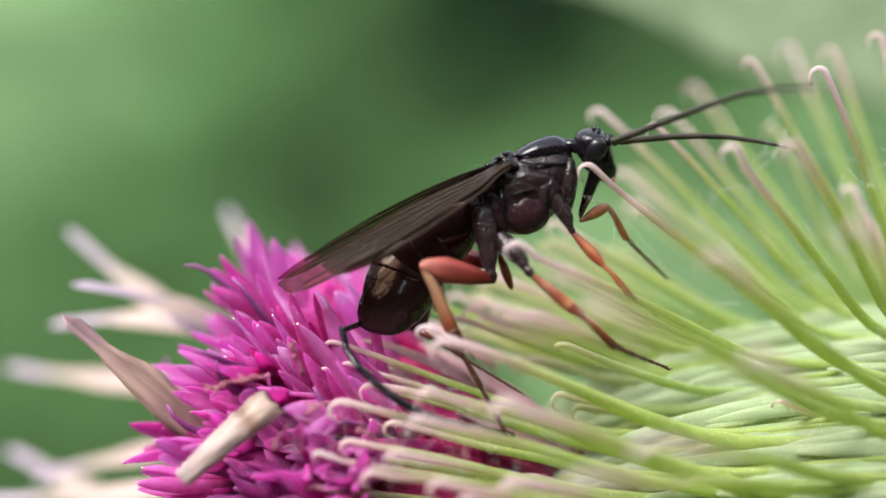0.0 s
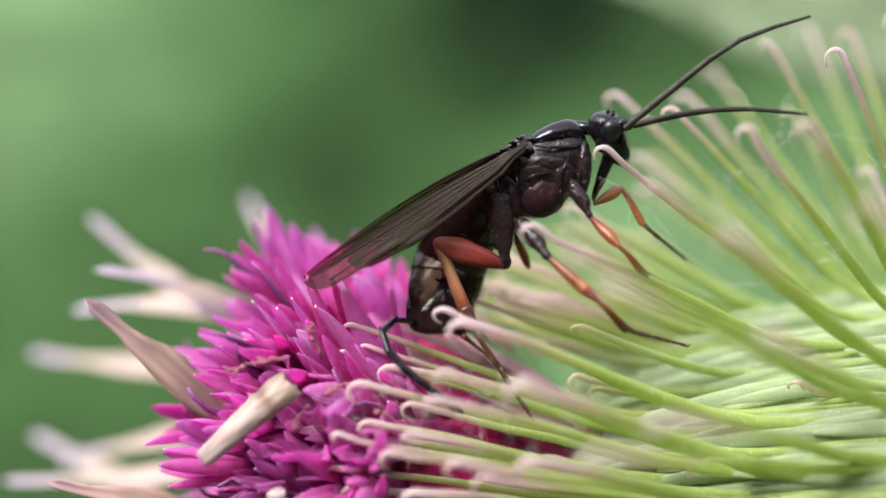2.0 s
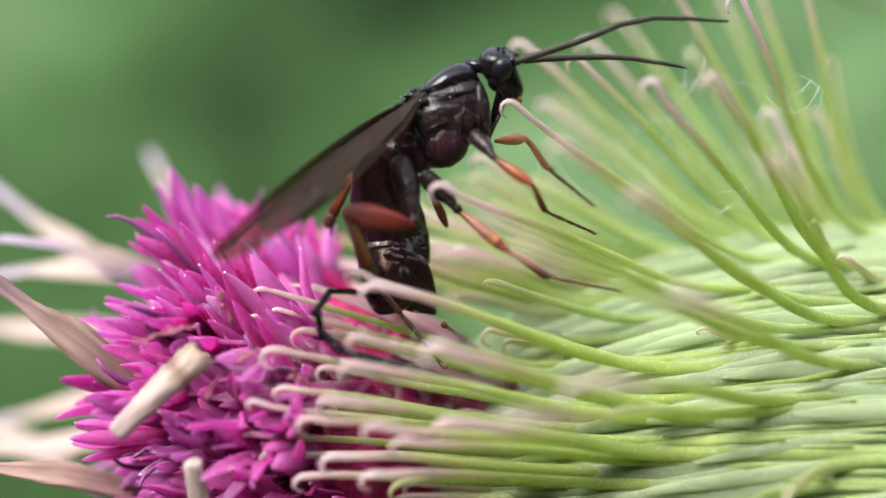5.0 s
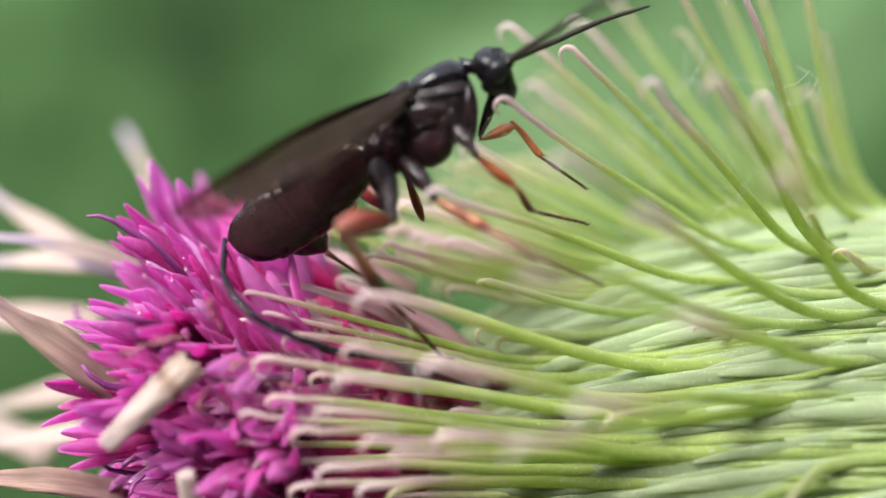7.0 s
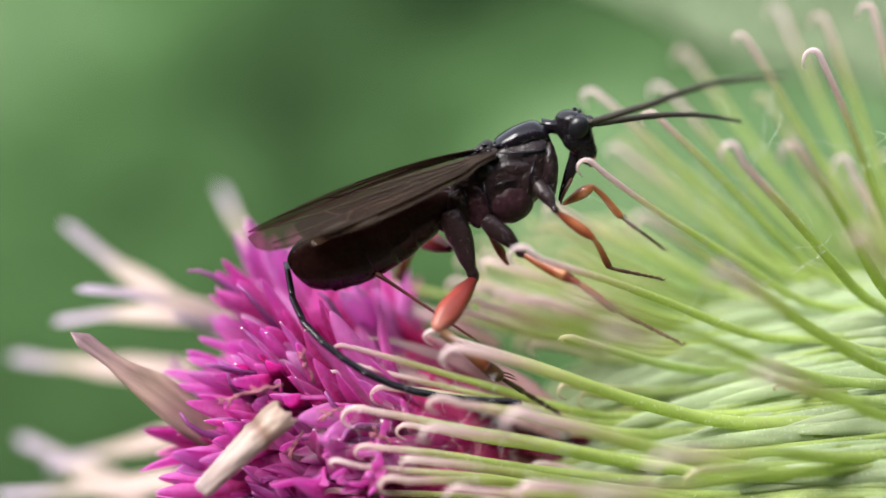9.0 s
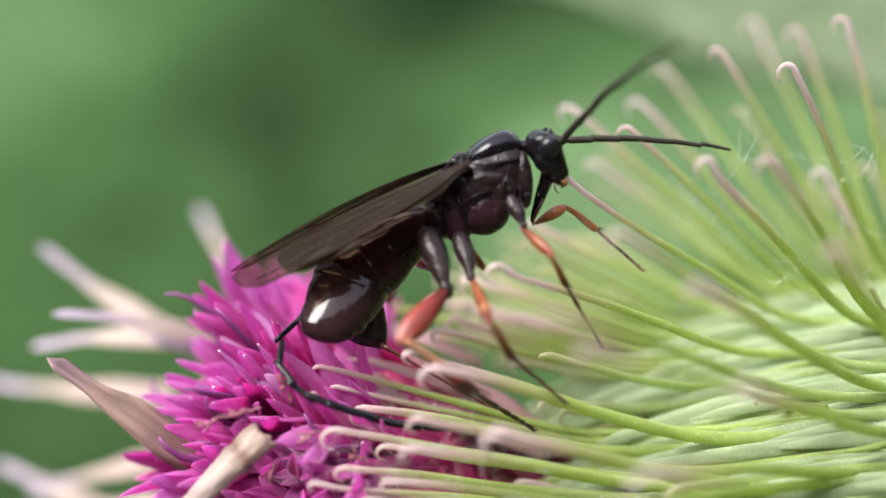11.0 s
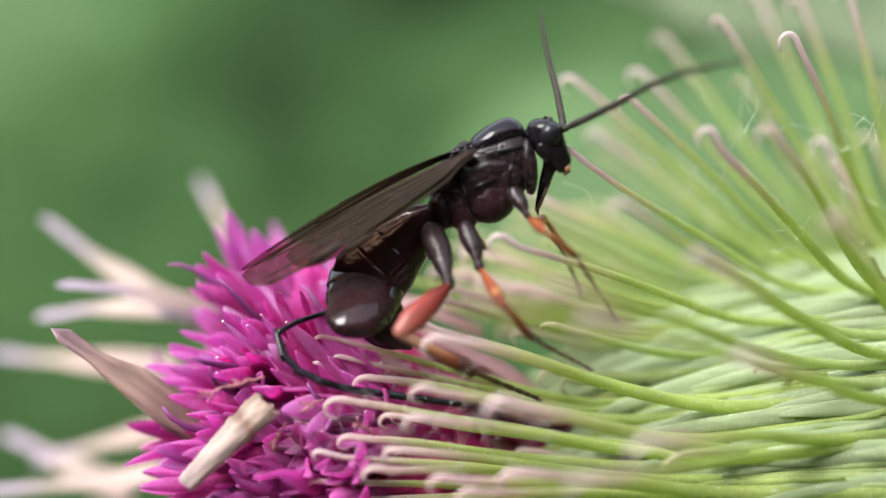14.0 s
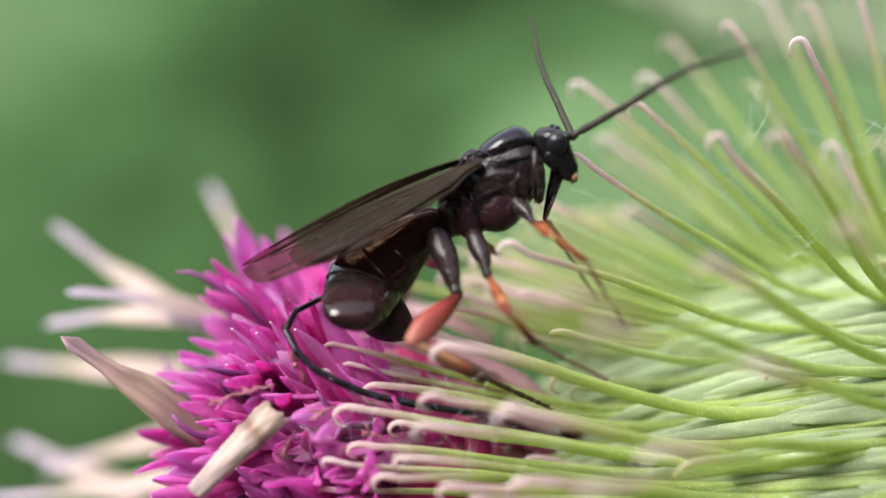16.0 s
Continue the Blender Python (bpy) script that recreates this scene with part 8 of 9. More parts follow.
    walk(hind_tibia, aimed([
        (0, (-3.47, -1.47, -1.82), (-3.24, -0.89, -3.91)),
        (0.5, (-3.48, -1.46, -1.74), (-3.28, -0.77, -3.8)),
        (1, (-3.48, -1.24, -1.59), (-3.34, -0.85, -3.74)),
        (1.5, (-3.44, -1.82, -1.65), (-3.36, -1.33, -3.77)),
        (2, (-3.57, -0.6, -1.64), (-3.35, -0.6, -3.81)),
        (2.5, (-3.54, -1.41, -1.83), (-3.34, -0.67, -3.88)),
        (3, (-3.69, -0.93, -1.82), (-3.26, -0.93, -3.96)),
        (3.5, (-3.4, -2.22, -1.66), (-3.32, -1.62, -3.76)),
        (4, (-3.66, -0.6, -1.85), (-3.44, -0.6, -4.03)),
        (4.5, (-3.62, -1.72, -1.63), (-3.86, -0.84, -3.62)),
        (5, (-3.5, -1.79, -1.63), (-3.79, -0.45, -3.33)),
        (7.5, (-3.13, -3.16, -2.09), (-3.01, -1.88, -3.85)),
        (8, (-3.38, -3.03, -2.24), (-3.28, -1.78, -4.03)),
        (8.5, (-3.43, -2.62, -2.19), (-3.2, -1.7, -4.16)),
        (9, (-3.47, -1.71, -3.22), (-2.62, -0.79, -5.01)),
        (9.5, (-3.38, -2, -3.51), (-2.46, -1.15, -5.3)),
        (12, (-3.8, -2.65, -2.58), (-3.12, -1.7, -4.43)),
        (12.5, (-3.92, -2.63, -2.71), (-3.21, -1.59, -4.5)),
        (13, (-3.8, -2.51, -2.92), (-2.63, -1.52, -4.48)),
        (13.5, (-3.9, -2.55, -2.83), (-2.95, -1.49, -4.49)),
        (14, (-3.93, -2.52, -2.75), (-2.94, -1.6, -4.47)),
        (14.5, (-3.86, -2.56, -2.77), (-2.82, -1.57, -4.41)),
        (15, (-3.79, -2.52, -2.88), (-2.74, -1.61, -4.57)),
        (16, (-3.82, -2.41, -2.85), (-2.79, -1.44, -4.51)),
    ]))
    walk(hind_tarsus, aimed([
        (0, (-3.24, -0.89, -3.91), (-2.71, -0.49, -6.37)),
        (0.5, (-3.28, -0.77, -3.8), (-2.81, -0.77, -6.31)),
        (1, (-3.34, -0.85, -3.74), (-2.6, -0.85, -6.18)),
        (1.5, (-3.36, -1.33, -3.77), (-2.68, -0.69, -6.14)),
        (2, (-3.35, -0.6, -3.81), (-2.62, -0.6, -6.25)),
        (2.5, (-3.34, -0.67, -3.88), (-2.57, -0.67, -6.3)),
        (3, (-3.26, -0.93, -3.96), (-2.54, -0.56, -6.38)),
        (3.5, (-3.32, -1.62, -3.76), (-2.68, -0.8, -6.09)),
        (4, (-3.44, -0.6, -4.03), (-2.38, -0.6, -6.34)),
        (4.5, (-3.86, -0.84, -3.62), (-3.28, -0.84, -6.1)),
        (5, (-3.79, -0.45, -3.33), (-3.24, -0.45, -5.82)),
        (7.5, (-3.01, -1.88, -3.85), (-2.38, -0.65, -5.99)),
        (8, (-3.28, -1.78, -4.03), (-2.76, -0.37, -6.08)),
        (8.5, (-3.2, -1.7, -4.16), (-2.84, 0.17, -5.85)),
        (9, (-2.62, -0.79, -5.01), (-1.77, 0.89, -6.72)),
        (9.5, (-2.46, -1.15, -5.3), (-1.54, 0.58, -6.94)),
        (12, (-3.12, -1.7, -4.43), (-2.5, 0.04, -6.18)),
        (12.5, (-3.21, -1.59, -4.5), (-2.54, 0.19, -6.19)),
        (13, (-2.63, -1.52, -4.48), (-1.77, 0.29, -6.06)),
        (13.5, (-2.95, -1.49, -4.49), (-2.21, 0.37, -6.07)),
        (14, (-2.94, -1.6, -4.47), (-2.06, 0.16, -6.09)),
        (14.5, (-2.82, -1.57, -4.41), (-2.01, 0.21, -6.05)),
        (15, (-2.74, -1.61, -4.57), (-1.72, 0.13, -6.13)),
        (16, (-2.79, -1.44, -4.51), (-1.94, 0.29, -6.18)),
    ]))
    walk(mid_coxa, aimed([
        (0, (-1.62, -0.7, -1.76), (-1.22, -1.08, -2.67)),
        (0.5, (-1.59, -0.7, -1.77), (-1.25, -1.34, -2.54)),
        (1, (-1.6, -0.7, -1.77), (-1.21, -1.05, -2.69)),
        (1.5, (-1.58, -0.7, -1.85), (-1.22, -1.33, -2.62)),
        (2, (-1.55, -0.7, -1.84), (-1.21, -1.25, -2.68)),
        (2.5, (-1.55, -0.7, -1.87), (-1.18, -1.25, -2.7)),
        (3, (-1.54, -0.7, -1.86), (-1.15, -1.05, -2.78)),
        (3.5, (-1.52, -0.7, -1.82), (-1.11, -0.7, -2.8)),
        (4, (-1.55, -0.7, -1.75), (-1.16, -1.12, -2.64)),
        (4.5, (-1.65, -0.7, -1.82), (-1.35, -0.7, -2.84)),
        (5, (-1.63, -0.7, -1.78), (-1.29, -0.7, -2.78)),
        (7.5, (-1.53, -0.7, -1.47), (-1.21, -1.27, -2.31)),
        (8, (-1.58, -0.7, -1.5), (-1.17, -0.99, -2.44)),
        (8.5, (-1.55, -0.7, -1.47), (-1.22, -1.4, -2.19)),
        (9, (-1.56, -0.7, -1.56), (-1.1, -0.7, -2.51)),
        (9.5, (-1.64, -0.7, -1.6), (-1.72, -1.34, -2.44)),
        (12, (-1.74, -0.7, -1.59), (-1.86, -1.3, -2.45)),
        (12.5, (-1.78, -0.7, -1.55), (-1.96, -1.15, -2.49)),
        (13, (-1.73, -0.7, -1.63), (-1.78, -1.29, -2.51)),
        (13.5, (-1.67, -0.7, -1.6), (-1.75, -1.3, -2.47)),
        (14, (-1.72, -0.7, -1.58), (-1.8, -1.3, -2.45)),
        (14.5, (-1.8, -0.7, -1.63), (-1.86, -1.3, -2.5)),
        (15, (-1.69, -0.7, -1.62), (-1.73, -1.31, -2.48)),
        (16, (-1.69, -0.7, -1.6), (-1.75, -1.31, -2.46)),
    ]))
    walk(mid_femur, aimed([
        (0, (-1.22, -1.08, -2.67), (-0.39, -1.38, -3.87)),
        (0.5, (-1.25, -1.34, -2.54), (-0.54, -1.34, -3.85)),
        (1, (-1.21, -1.05, -2.69), (-0.45, -1.69, -3.8)),
        (1.5, (-1.22, -1.33, -2.62), (-0.49, -1.69, -3.87)),
        (2, (-1.21, -1.25, -2.68), (-0.47, -1.77, -3.86)),
        (2.5, (-1.18, -1.25, -2.7), (-0.42, -1.25, -3.99)),
        (3, (-1.15, -1.05, -2.78), (-0.44, -1.78, -3.87)),
        (3.5, (-1.11, -0.7, -2.8), (-0.46, -1.4, -3.94)),
        (4, (-1.16, -1.12, -2.64), (-0.54, -1.94, -3.72)),
        (4.5, (-1.35, -0.7, -2.84), (-0.76, -0.7, -4.21)),
        (5, (-1.29, -0.7, -2.78), (-0.7, -1.22, -4.05)),
        (7.5, (-1.21, -1.27, -2.31), (-0.33, -2, -3.25)),
        (8, (-1.17, -0.99, -2.44), (-0.41, -1.86, -3.38)),
        (8.5, (-1.22, -1.4, -2.19), (-0.38, -2.14, -3.18)),
        (9, (-1.1, -0.7, -2.51), (-0.17, -1.37, -3.46)),
        (9.5, (-1.72, -1.34, -2.44), (-1.66, -2.59, -3.24)),
        (12, (-1.86, -1.3, -2.45), (-1.82, -2.53, -3.3)),
        (12.5, (-1.96, -1.15, -2.49), (-1.93, -2.42, -3.27)),
        (13, (-1.78, -1.29, -2.51), (-1.6, -2.58, -3.24)),
        (13.5, (-1.75, -1.3, -2.47), (-1.61, -2.56, -3.26)),
        (14, (-1.8, -1.3, -2.45), (-1.63, -2.59, -3.18)),
        (14.5, (-1.86, -1.3, -2.5), (-1.66, -2.59, -3.23)),
        (15, (-1.73, -1.31, -2.48), (-1.57, -2.58, -3.25)),
        (16, (-1.75, -1.31, -2.46), (-1.61, -2.62, -3.15)),
    ]))
    walk(mid_tibia, aimed([
        (0, (-0.39, -1.38, -3.87), (0.17, -0.87, -4.8)),
        (0.5, (-0.54, -1.34, -3.85), (-0.01, -1.07, -4.89)),
        (1, (-0.45, -1.69, -3.8), (0.07, -1.23, -4.78)),
        (1.5, (-0.49, -1.69, -3.87), (0.07, -1.09, -4.75)),
        (2, (-0.47, -1.77, -3.86), (0.01, -1.17, -4.78)),
        (2.5, (-0.42, -1.25, -3.99), (0.14, -0.73, -4.92)),
        (3, (-0.44, -1.78, -3.87), (0.15, -1.33, -4.8)),
        (3.5, (-0.46, -1.4, -3.94), (-0.01, -0.64, -4.75)),
        (4, (-0.54, -1.94, -3.72), (0.13, -1.75, -4.7)),
        (4.5, (-0.76, -0.7, -4.21), (-0.17, -0.7, -5.25)),
        (5, (-0.7, -1.22, -4.05), (-0.15, -0.78, -5.02)),
        (7.5, (-0.33, -2, -3.25), (0.39, -2, -4.21)),
        (8, (-0.41, -1.86, -3.38), (0.33, -1.86, -4.32)),
        (8.5, (-0.38, -2.14, -3.18), (0.28, -2.14, -4.18)),
        (9, (-0.17, -1.37, -3.46), (0.42, -1.04, -4.45)),
        (9.5, (-1.66, -2.59, -3.24), (-1.53, -1.97, -4.26)),
        (12, (-1.82, -2.53, -3.3), (-1.75, -1.93, -4.33)),
        (12.5, (-1.93, -2.42, -3.27), (-1.82, -1.88, -4.33)),
        (13, (-1.6, -2.58, -3.24), (-1.28, -1.95, -4.22)),
        (13.5, (-1.61, -2.56, -3.26), (-1.4, -1.94, -4.27)),
        (14, (-1.63, -2.59, -3.18), (-1.42, -2.07, -4.24)),
        (14.5, (-1.66, -2.59, -3.23), (-1.41, -1.92, -4.2)),
        (15, (-1.57, -2.58, -3.25), (-1.24, -1.96, -4.23)),
        (16, (-1.61, -2.62, -3.15), (-1.39, -2.01, -4.16)),
    ]))
    walk(mid_tarsus, aimed([
        (0, (0.17, -0.87, -4.8), (1.2, -0.01, -5.66)),
        (0.5, (-0.01, -1.07, -4.89), (1, -0.09, -5.66)),
        (1, (0.07, -1.23, -4.78), (1.19, -0.38, -5.55)),
        (1.5, (0.07, -1.09, -4.75), (1.13, -0.2, -5.56)),
        (2, (0.01, -1.17, -4.78), (1.19, -0.41, -5.55)),
        (2.5, (0.14, -0.73, -4.92), (1.3, 0.1, -5.64)),
        (3, (0.15, -1.33, -4.8), (1.22, -0.41, -5.58)),
        (3.5, (-0.01, -0.64, -4.75), (1.1, -0.03, -5.74)),
        (4, (0.13, -1.75, -4.7), (1.5, -1.45, -5.47)),
        (4.5, (-0.17, -0.7, -5.25), (1.14, -0.32, -6.09)),
        (5, (-0.15, -0.78, -5.02), (1.12, -0.78, -6)),
        (7.5, (0.39, -2, -4.21), (1.43, -1.52, -5.33)),
        (8, (0.33, -1.86, -4.32), (1.36, -1.37, -5.44)),
        (8.5, (0.28, -2.14, -4.18), (1.26, -1.65, -5.35)),
        (9, (0.42, -1.04, -4.45), (1.5, -1.04, -5.64)),
        (9.5, (-1.53, -1.97, -4.26), (-1.26, -0.87, -5.39)),
        (12, (-1.75, -1.93, -4.33), (-0.93, -1.93, -5.71)),
        (12.5, (-1.82, -1.88, -4.33), (-0.95, -1.88, -5.68)),
        (13, (-1.28, -1.95, -4.22), (-0.35, -1.56, -5.46)),
        (13.5, (-1.4, -1.94, -4.27), (-0.57, -1.41, -5.54)),
        (14, (-1.42, -2.07, -4.24), (-0.62, -1.5, -5.5)),
        (14.5, (-1.41, -1.92, -4.2), (-0.49, -1.51, -5.44)),
        (15, (-1.24, -1.96, -4.23), (-0.36, -1.44, -5.46)),
        (16, (-1.39, -2.01, -4.16), (-0.41, -2.01, -5.43)),
    ]))
    walk(front_coxa, aimed([
        (0, (-0.19, -0.5, -1.23), (-0.04, -0.5, -2.05)),
        (0.5, (-0.2, -0.5, -1.27), (-0.06, -0.71, -2.06)),
        (1, (-0.2, -0.5, -1.31), (-0.08, -0.76, -2.09)),
        (1.5, (-0.2, -0.5, -1.32), (-0.04, -0.69, -2.11)),
        (2, (-0.17, -0.5, -1.31), (-0.01, -0.69, -2.11)),
        (2.5, (-0.15, -0.5, -1.26), (-0.06, -0.5, -2.09)),
        (3, (-0.16, -0.5, -1.32), (-0.07, -0.79, -2.1)),
        (3.5, (-0.19, -0.5, -1.28), (-0.04, -0.68, -2.08)),
        (4, (-0.15, -0.5, -1.33), (-0.02, -0.61, -2.15)),
        (4.5, (-0.23, -0.5, -1.16), (0, -0.89, -1.86)),
        (5, (-0.22, -0.5, -1.41), (-0.06, -1.01, -2.05)),
        (7.5, (-0.26, -0.5, -1.13), (-0.03, -0.87, -1.84)),
        (8, (-0.31, -0.5, -1.18), (-0.02, -0.5, -1.96)),
        (8.5, (-0.21, -0.5, -1.08), (-0.04, -0.5, -1.9)),
        (9, (-0.22, -0.5, -1.13), (-0.03, -0.86, -1.86)),
        (9.5, (-0.22, -0.5, -1.2), (-0.08, -0.79, -1.97)),
        (12, (-0.41, -0.5, -1.18), (-0.38, -0.96, -1.88)),
        (12.5, (-0.44, -0.5, -1.16), (-0.37, -0.87, -1.9)),
        (13, (-0.28, -0.5, -1.26), (-0.17, -1.04, -1.88)),
        (13.5, (-0.36, -0.5, -1.27), (-0.24, -0.88, -2)),
        (14, (-0.41, -0.5, -1.24), (-0.34, -0.96, -1.94)),
        (14.5, (-0.5, -0.5, -1.27), (-0.33, -0.98, -1.93)),
        (15, (-0.48, -0.5, -1.27), (-0.3, -1, -1.92)),
        (16, (-0.53, -0.5, -1.25), (-0.33, -1.06, -1.84)),
    ]))
    walk(front_femur, aimed([
        (0, (-0.04, -0.5, -2.05), (0.41, -0.74, -2.94)),
        (0.5, (-0.06, -0.71, -2.06), (0.3, -1.18, -2.91)),
        (1, (-0.08, -0.76, -2.09), (0.38, -1.23, -2.89)),
        (1.5, (-0.04, -0.69, -2.11), (0.41, -1, -2.99)),
        (2, (-0.01, -0.69, -2.11), (0.38, -1.22, -2.89)),
        (2.5, (-0.06, -0.5, -2.09), (0.42, -0.68, -2.98)),
        (3, (-0.07, -0.79, -2.1), (0.39, -1.12, -2.96)),
        (3.5, (-0.04, -0.68, -2.08), (0.33, -1.11, -2.94)),
        (4, (-0.02, -0.61, -2.15), (0.36, -1.1, -2.98)),
        (4.5, (0, -0.89, -1.86), (0.85, -1.32, -2.26)),
        (5, (-0.06, -1.01, -2.05), (0.41, -1.34, -2.9)),
        (7.5, (-0.03, -0.87, -1.84), (0.49, -0.87, -2.73)),
        (8, (-0.02, -0.5, -1.96), (0.46, -0.5, -2.88)),
        (8.5, (-0.04, -0.5, -1.9), (0.44, -0.5, -2.81)),
        (9, (-0.03, -0.86, -1.86), (0.53, -0.86, -2.72)),
        (9.5, (-0.08, -0.79, -1.97), (0.38, -1.32, -2.73)),
        (12, (-0.38, -0.96, -1.88), (-0.05, -1.58, -2.63)),
        (12.5, (-0.37, -0.87, -1.9), (-0.02, -1.54, -2.6)),
        (13, (-0.17, -1.04, -1.88), (0.04, -1.94, -2.35)),
        (13.5, (-0.24, -0.88, -2), (-0.06, -1.83, -2.37)),
        (14, (-0.34, -0.96, -1.94), (-0.14, -1.92, -2.25)),
        (14.5, (-0.33, -0.98, -1.93), (-0.11, -1.94, -2.24)),
        (15, (-0.3, -1, -1.92), (-0.03, -1.94, -2.24)),
        (16, (-0.33, -1.06, -1.84), (-0.09, -2.03, -2.09)),
    ]))
    walk(front_tibia, aimed([
        (0, (0.41, -0.74, -2.94), (0.84, -0.74, -3.81)),
        (0.5, (0.3, -1.18, -2.91), (0.65, -1.18, -3.81)),
        (1, (0.38, -1.23, -2.89), (0.76, -0.85, -3.69)),
        (1.5, (0.41, -1, -2.99), (0.79, -0.58, -3.76)),
        (2, (0.38, -1.22, -2.89), (0.77, -0.85, -3.69)),
        (2.5, (0.42, -0.68, -2.98), (0.88, -0.45, -3.79)),
        (3, (0.39, -1.12, -2.96), (0.83, -0.85, -3.78)),
        (3.5, (0.33, -1.11, -2.94), (0.81, -1.02, -3.77)),
        (4, (0.36, -1.1, -2.98), (0.74, -1.1, -3.86)),
        (4.5, (0.85, -1.32, -2.26), (1.3, -0.73, -2.87)),
        (5, (0.41, -1.34, -2.9), (0.45, -0.75, -3.66)),
        (7.5, (0.49, -0.87, -2.73), (0.66, -0.3, -3.49)),
        (8, (0.46, -0.5, -2.88), (0.61, 0.08, -3.63)),
        (8.5, (0.44, -0.5, -2.81), (0.57, 0.16, -3.5)),
        (9, (0.53, -0.86, -2.72), (0.66, -0.46, -3.59)),
        (9.5, (0.38, -1.32, -2.73), (0.42, -0.83, -3.56)),
        (12, (-0.05, -1.58, -2.63), (0.02, -1.12, -3.47)),
        (12.5, (-0.02, -1.54, -2.6), (0.01, -1.17, -3.48)),
        (13, (0.04, -1.94, -2.35), (0.4, -1.35, -3.02)),
        (13.5, (-0.06, -1.83, -2.37), (0.25, -1.28, -3.1)),
        (14, (-0.14, -1.92, -2.25), (0.23, -1.66, -3.1)),
        (14.5, (-0.11, -1.94, -2.24), (0.3, -1.5, -2.98)),
        (15, (-0.03, -1.94, -2.24), (0.44, -1.48, -2.94)),
        (16, (-0.09, -2.03, -2.09), (0.35, -2.03, -2.95)),
    ]))
    walk(front_tarsus, aimed([
        (0, (0.84, -0.74, -3.81), (1.35, 0.61, -4.45)),
        (0.5, (0.65, -1.18, -3.81), (1.14, 0.17, -4.48)),
        (1, (0.76, -0.85, -3.69), (1.26, 0.51, -4.33)),
        (1.5, (0.79, -0.58, -3.76), (1.29, 0.78, -4.4)),
        (2, (0.77, -0.85, -3.69), (1.26, 0.51, -4.33)),
        (2.5, (0.88, -0.45, -3.79), (1.39, 0.9, -4.43)),
        (3, (0.83, -0.85, -3.78), (1.33, 0.51, -4.42)),
        (3.5, (0.81, -1.02, -3.77), (1.29, 0.35, -4.41)),
        (4, (0.74, -1.1, -3.86), (1.19, 0.28, -4.5)),
        (4.5, (1.3, -0.73, -2.87), (1.95, -0.14, -4.19)),
        (5, (0.45, -0.75, -3.66), (1.25, 0.18, -4.65)),
        (7.5, (0.66, -0.3, -3.49), (1.74, 0.45, -4.37)),
        (8, (0.61, 0.08, -3.63), (1.55, 0.9, -4.6)),
        (8.5, (0.57, 0.16, -3.5), (1.52, 0.91, -4.52)),
        (9, (0.66, -0.46, -3.59), (1.71, 0.41, -4.4)),
        (9.5, (0.42, -0.83, -3.56), (1.25, 0.02, -4.6)),
        (12, (0.02, -1.12, -3.47), (0.03, -1.12, -5.05)),
        (12.5, (0.01, -1.17, -3.48), (-0.02, -0.71, -5)),
        (13, (0.4, -1.35, -3.02), (0.63, -1.35, -4.58)),
        (13.5, (0.25, -1.28, -3.1), (0.39, -1.28, -4.68)),
        (14, (0.23, -1.66, -3.1), (0.42, -1.66, -4.67)),
        (14.5, (0.3, -1.5, -2.98), (0.51, -1.5, -4.55)),
        (15, (0.44, -1.48, -2.94), (0.66, -1.48, -4.51)),
        (16, (0.35, -2.03, -2.95), (0.51, -2.03, -4.52)),
    ]))
    walk(far_front_femur, aimed([
        (0, (0.3, 0.4, -1.84), (0.99, 0.71, -1.68)),
        (0.5, (0.29, 0.4, -1.83), (0.93, 0.8, -1.68)),
        (1, (0.26, 0.4, -1.85), (1, 0.51, -1.65)),
        (1.5, (0.24, 0.4, -1.84), (0.95, 0.62, -1.63)),
        (2, (0.26, 0.4, -1.84), (0.97, 0.67, -1.67)),
        (2.5, (0.26, 0.4, -1.84), (1.01, 0.55, -1.7)),
        (3, (0.27, 0.4, -1.85), (1.02, 0.5, -1.7)),
        (3.5, (0.24, 0.4, -1.79), (0.99, 0.52, -1.66)),
        (4, (0.27, 0.4, -1.8), (0.96, 0.75, -1.75)),
        (4.5, (0.45, 0.4, -2.05), (0.96, 0.93, -2.29)),
        (5, (0.21, 0.4, -1.77), (0.85, 0.75, -2.02)),
        (7.5, (0.3, 0.4, -1.72), (1.04, 0.59, -1.63)),
        (8, (0.29, 0.4, -1.87), (1.04, 0.4, -1.7)),
        (8.5, (0.22, 0.4, -1.8), (0.98, 0.46, -1.69)),
        (9, (0.25, 0.4, -1.89), (1.01, 0.4, -1.76)),
        (9.5, (0.24, 0.4, -2.06), (0.98, 0.58, -1.97)),
        (12, (-0.05, 0.4, -2.08), (0.72, 0.4, -2.07)),
        (12.5, (-0.05, 0.4, -2.12), (0.7, 0.56, -2.16)),
        (13, (-0.15, 0.4, -1.85), (0.6, 0.6, -1.85)),
        (13.5, (-0.15, 0.4, -2.28), (0.15, 1.1, -2.37)),
        (14, (-0.2, 0.4, -2.26), (-0.02, 1.13, -2.45)),
        (14.5, (-0.23, 0.4, -1.86), (0.54, 0.4, -1.87)),
        (15, (-0.09, 0.4, -2.28), (0.27, 1.07, -2.39)),
        (16, (-0.24, 0.4, -2.09), (-0.04, 1.09, -2.36)),
    ]))
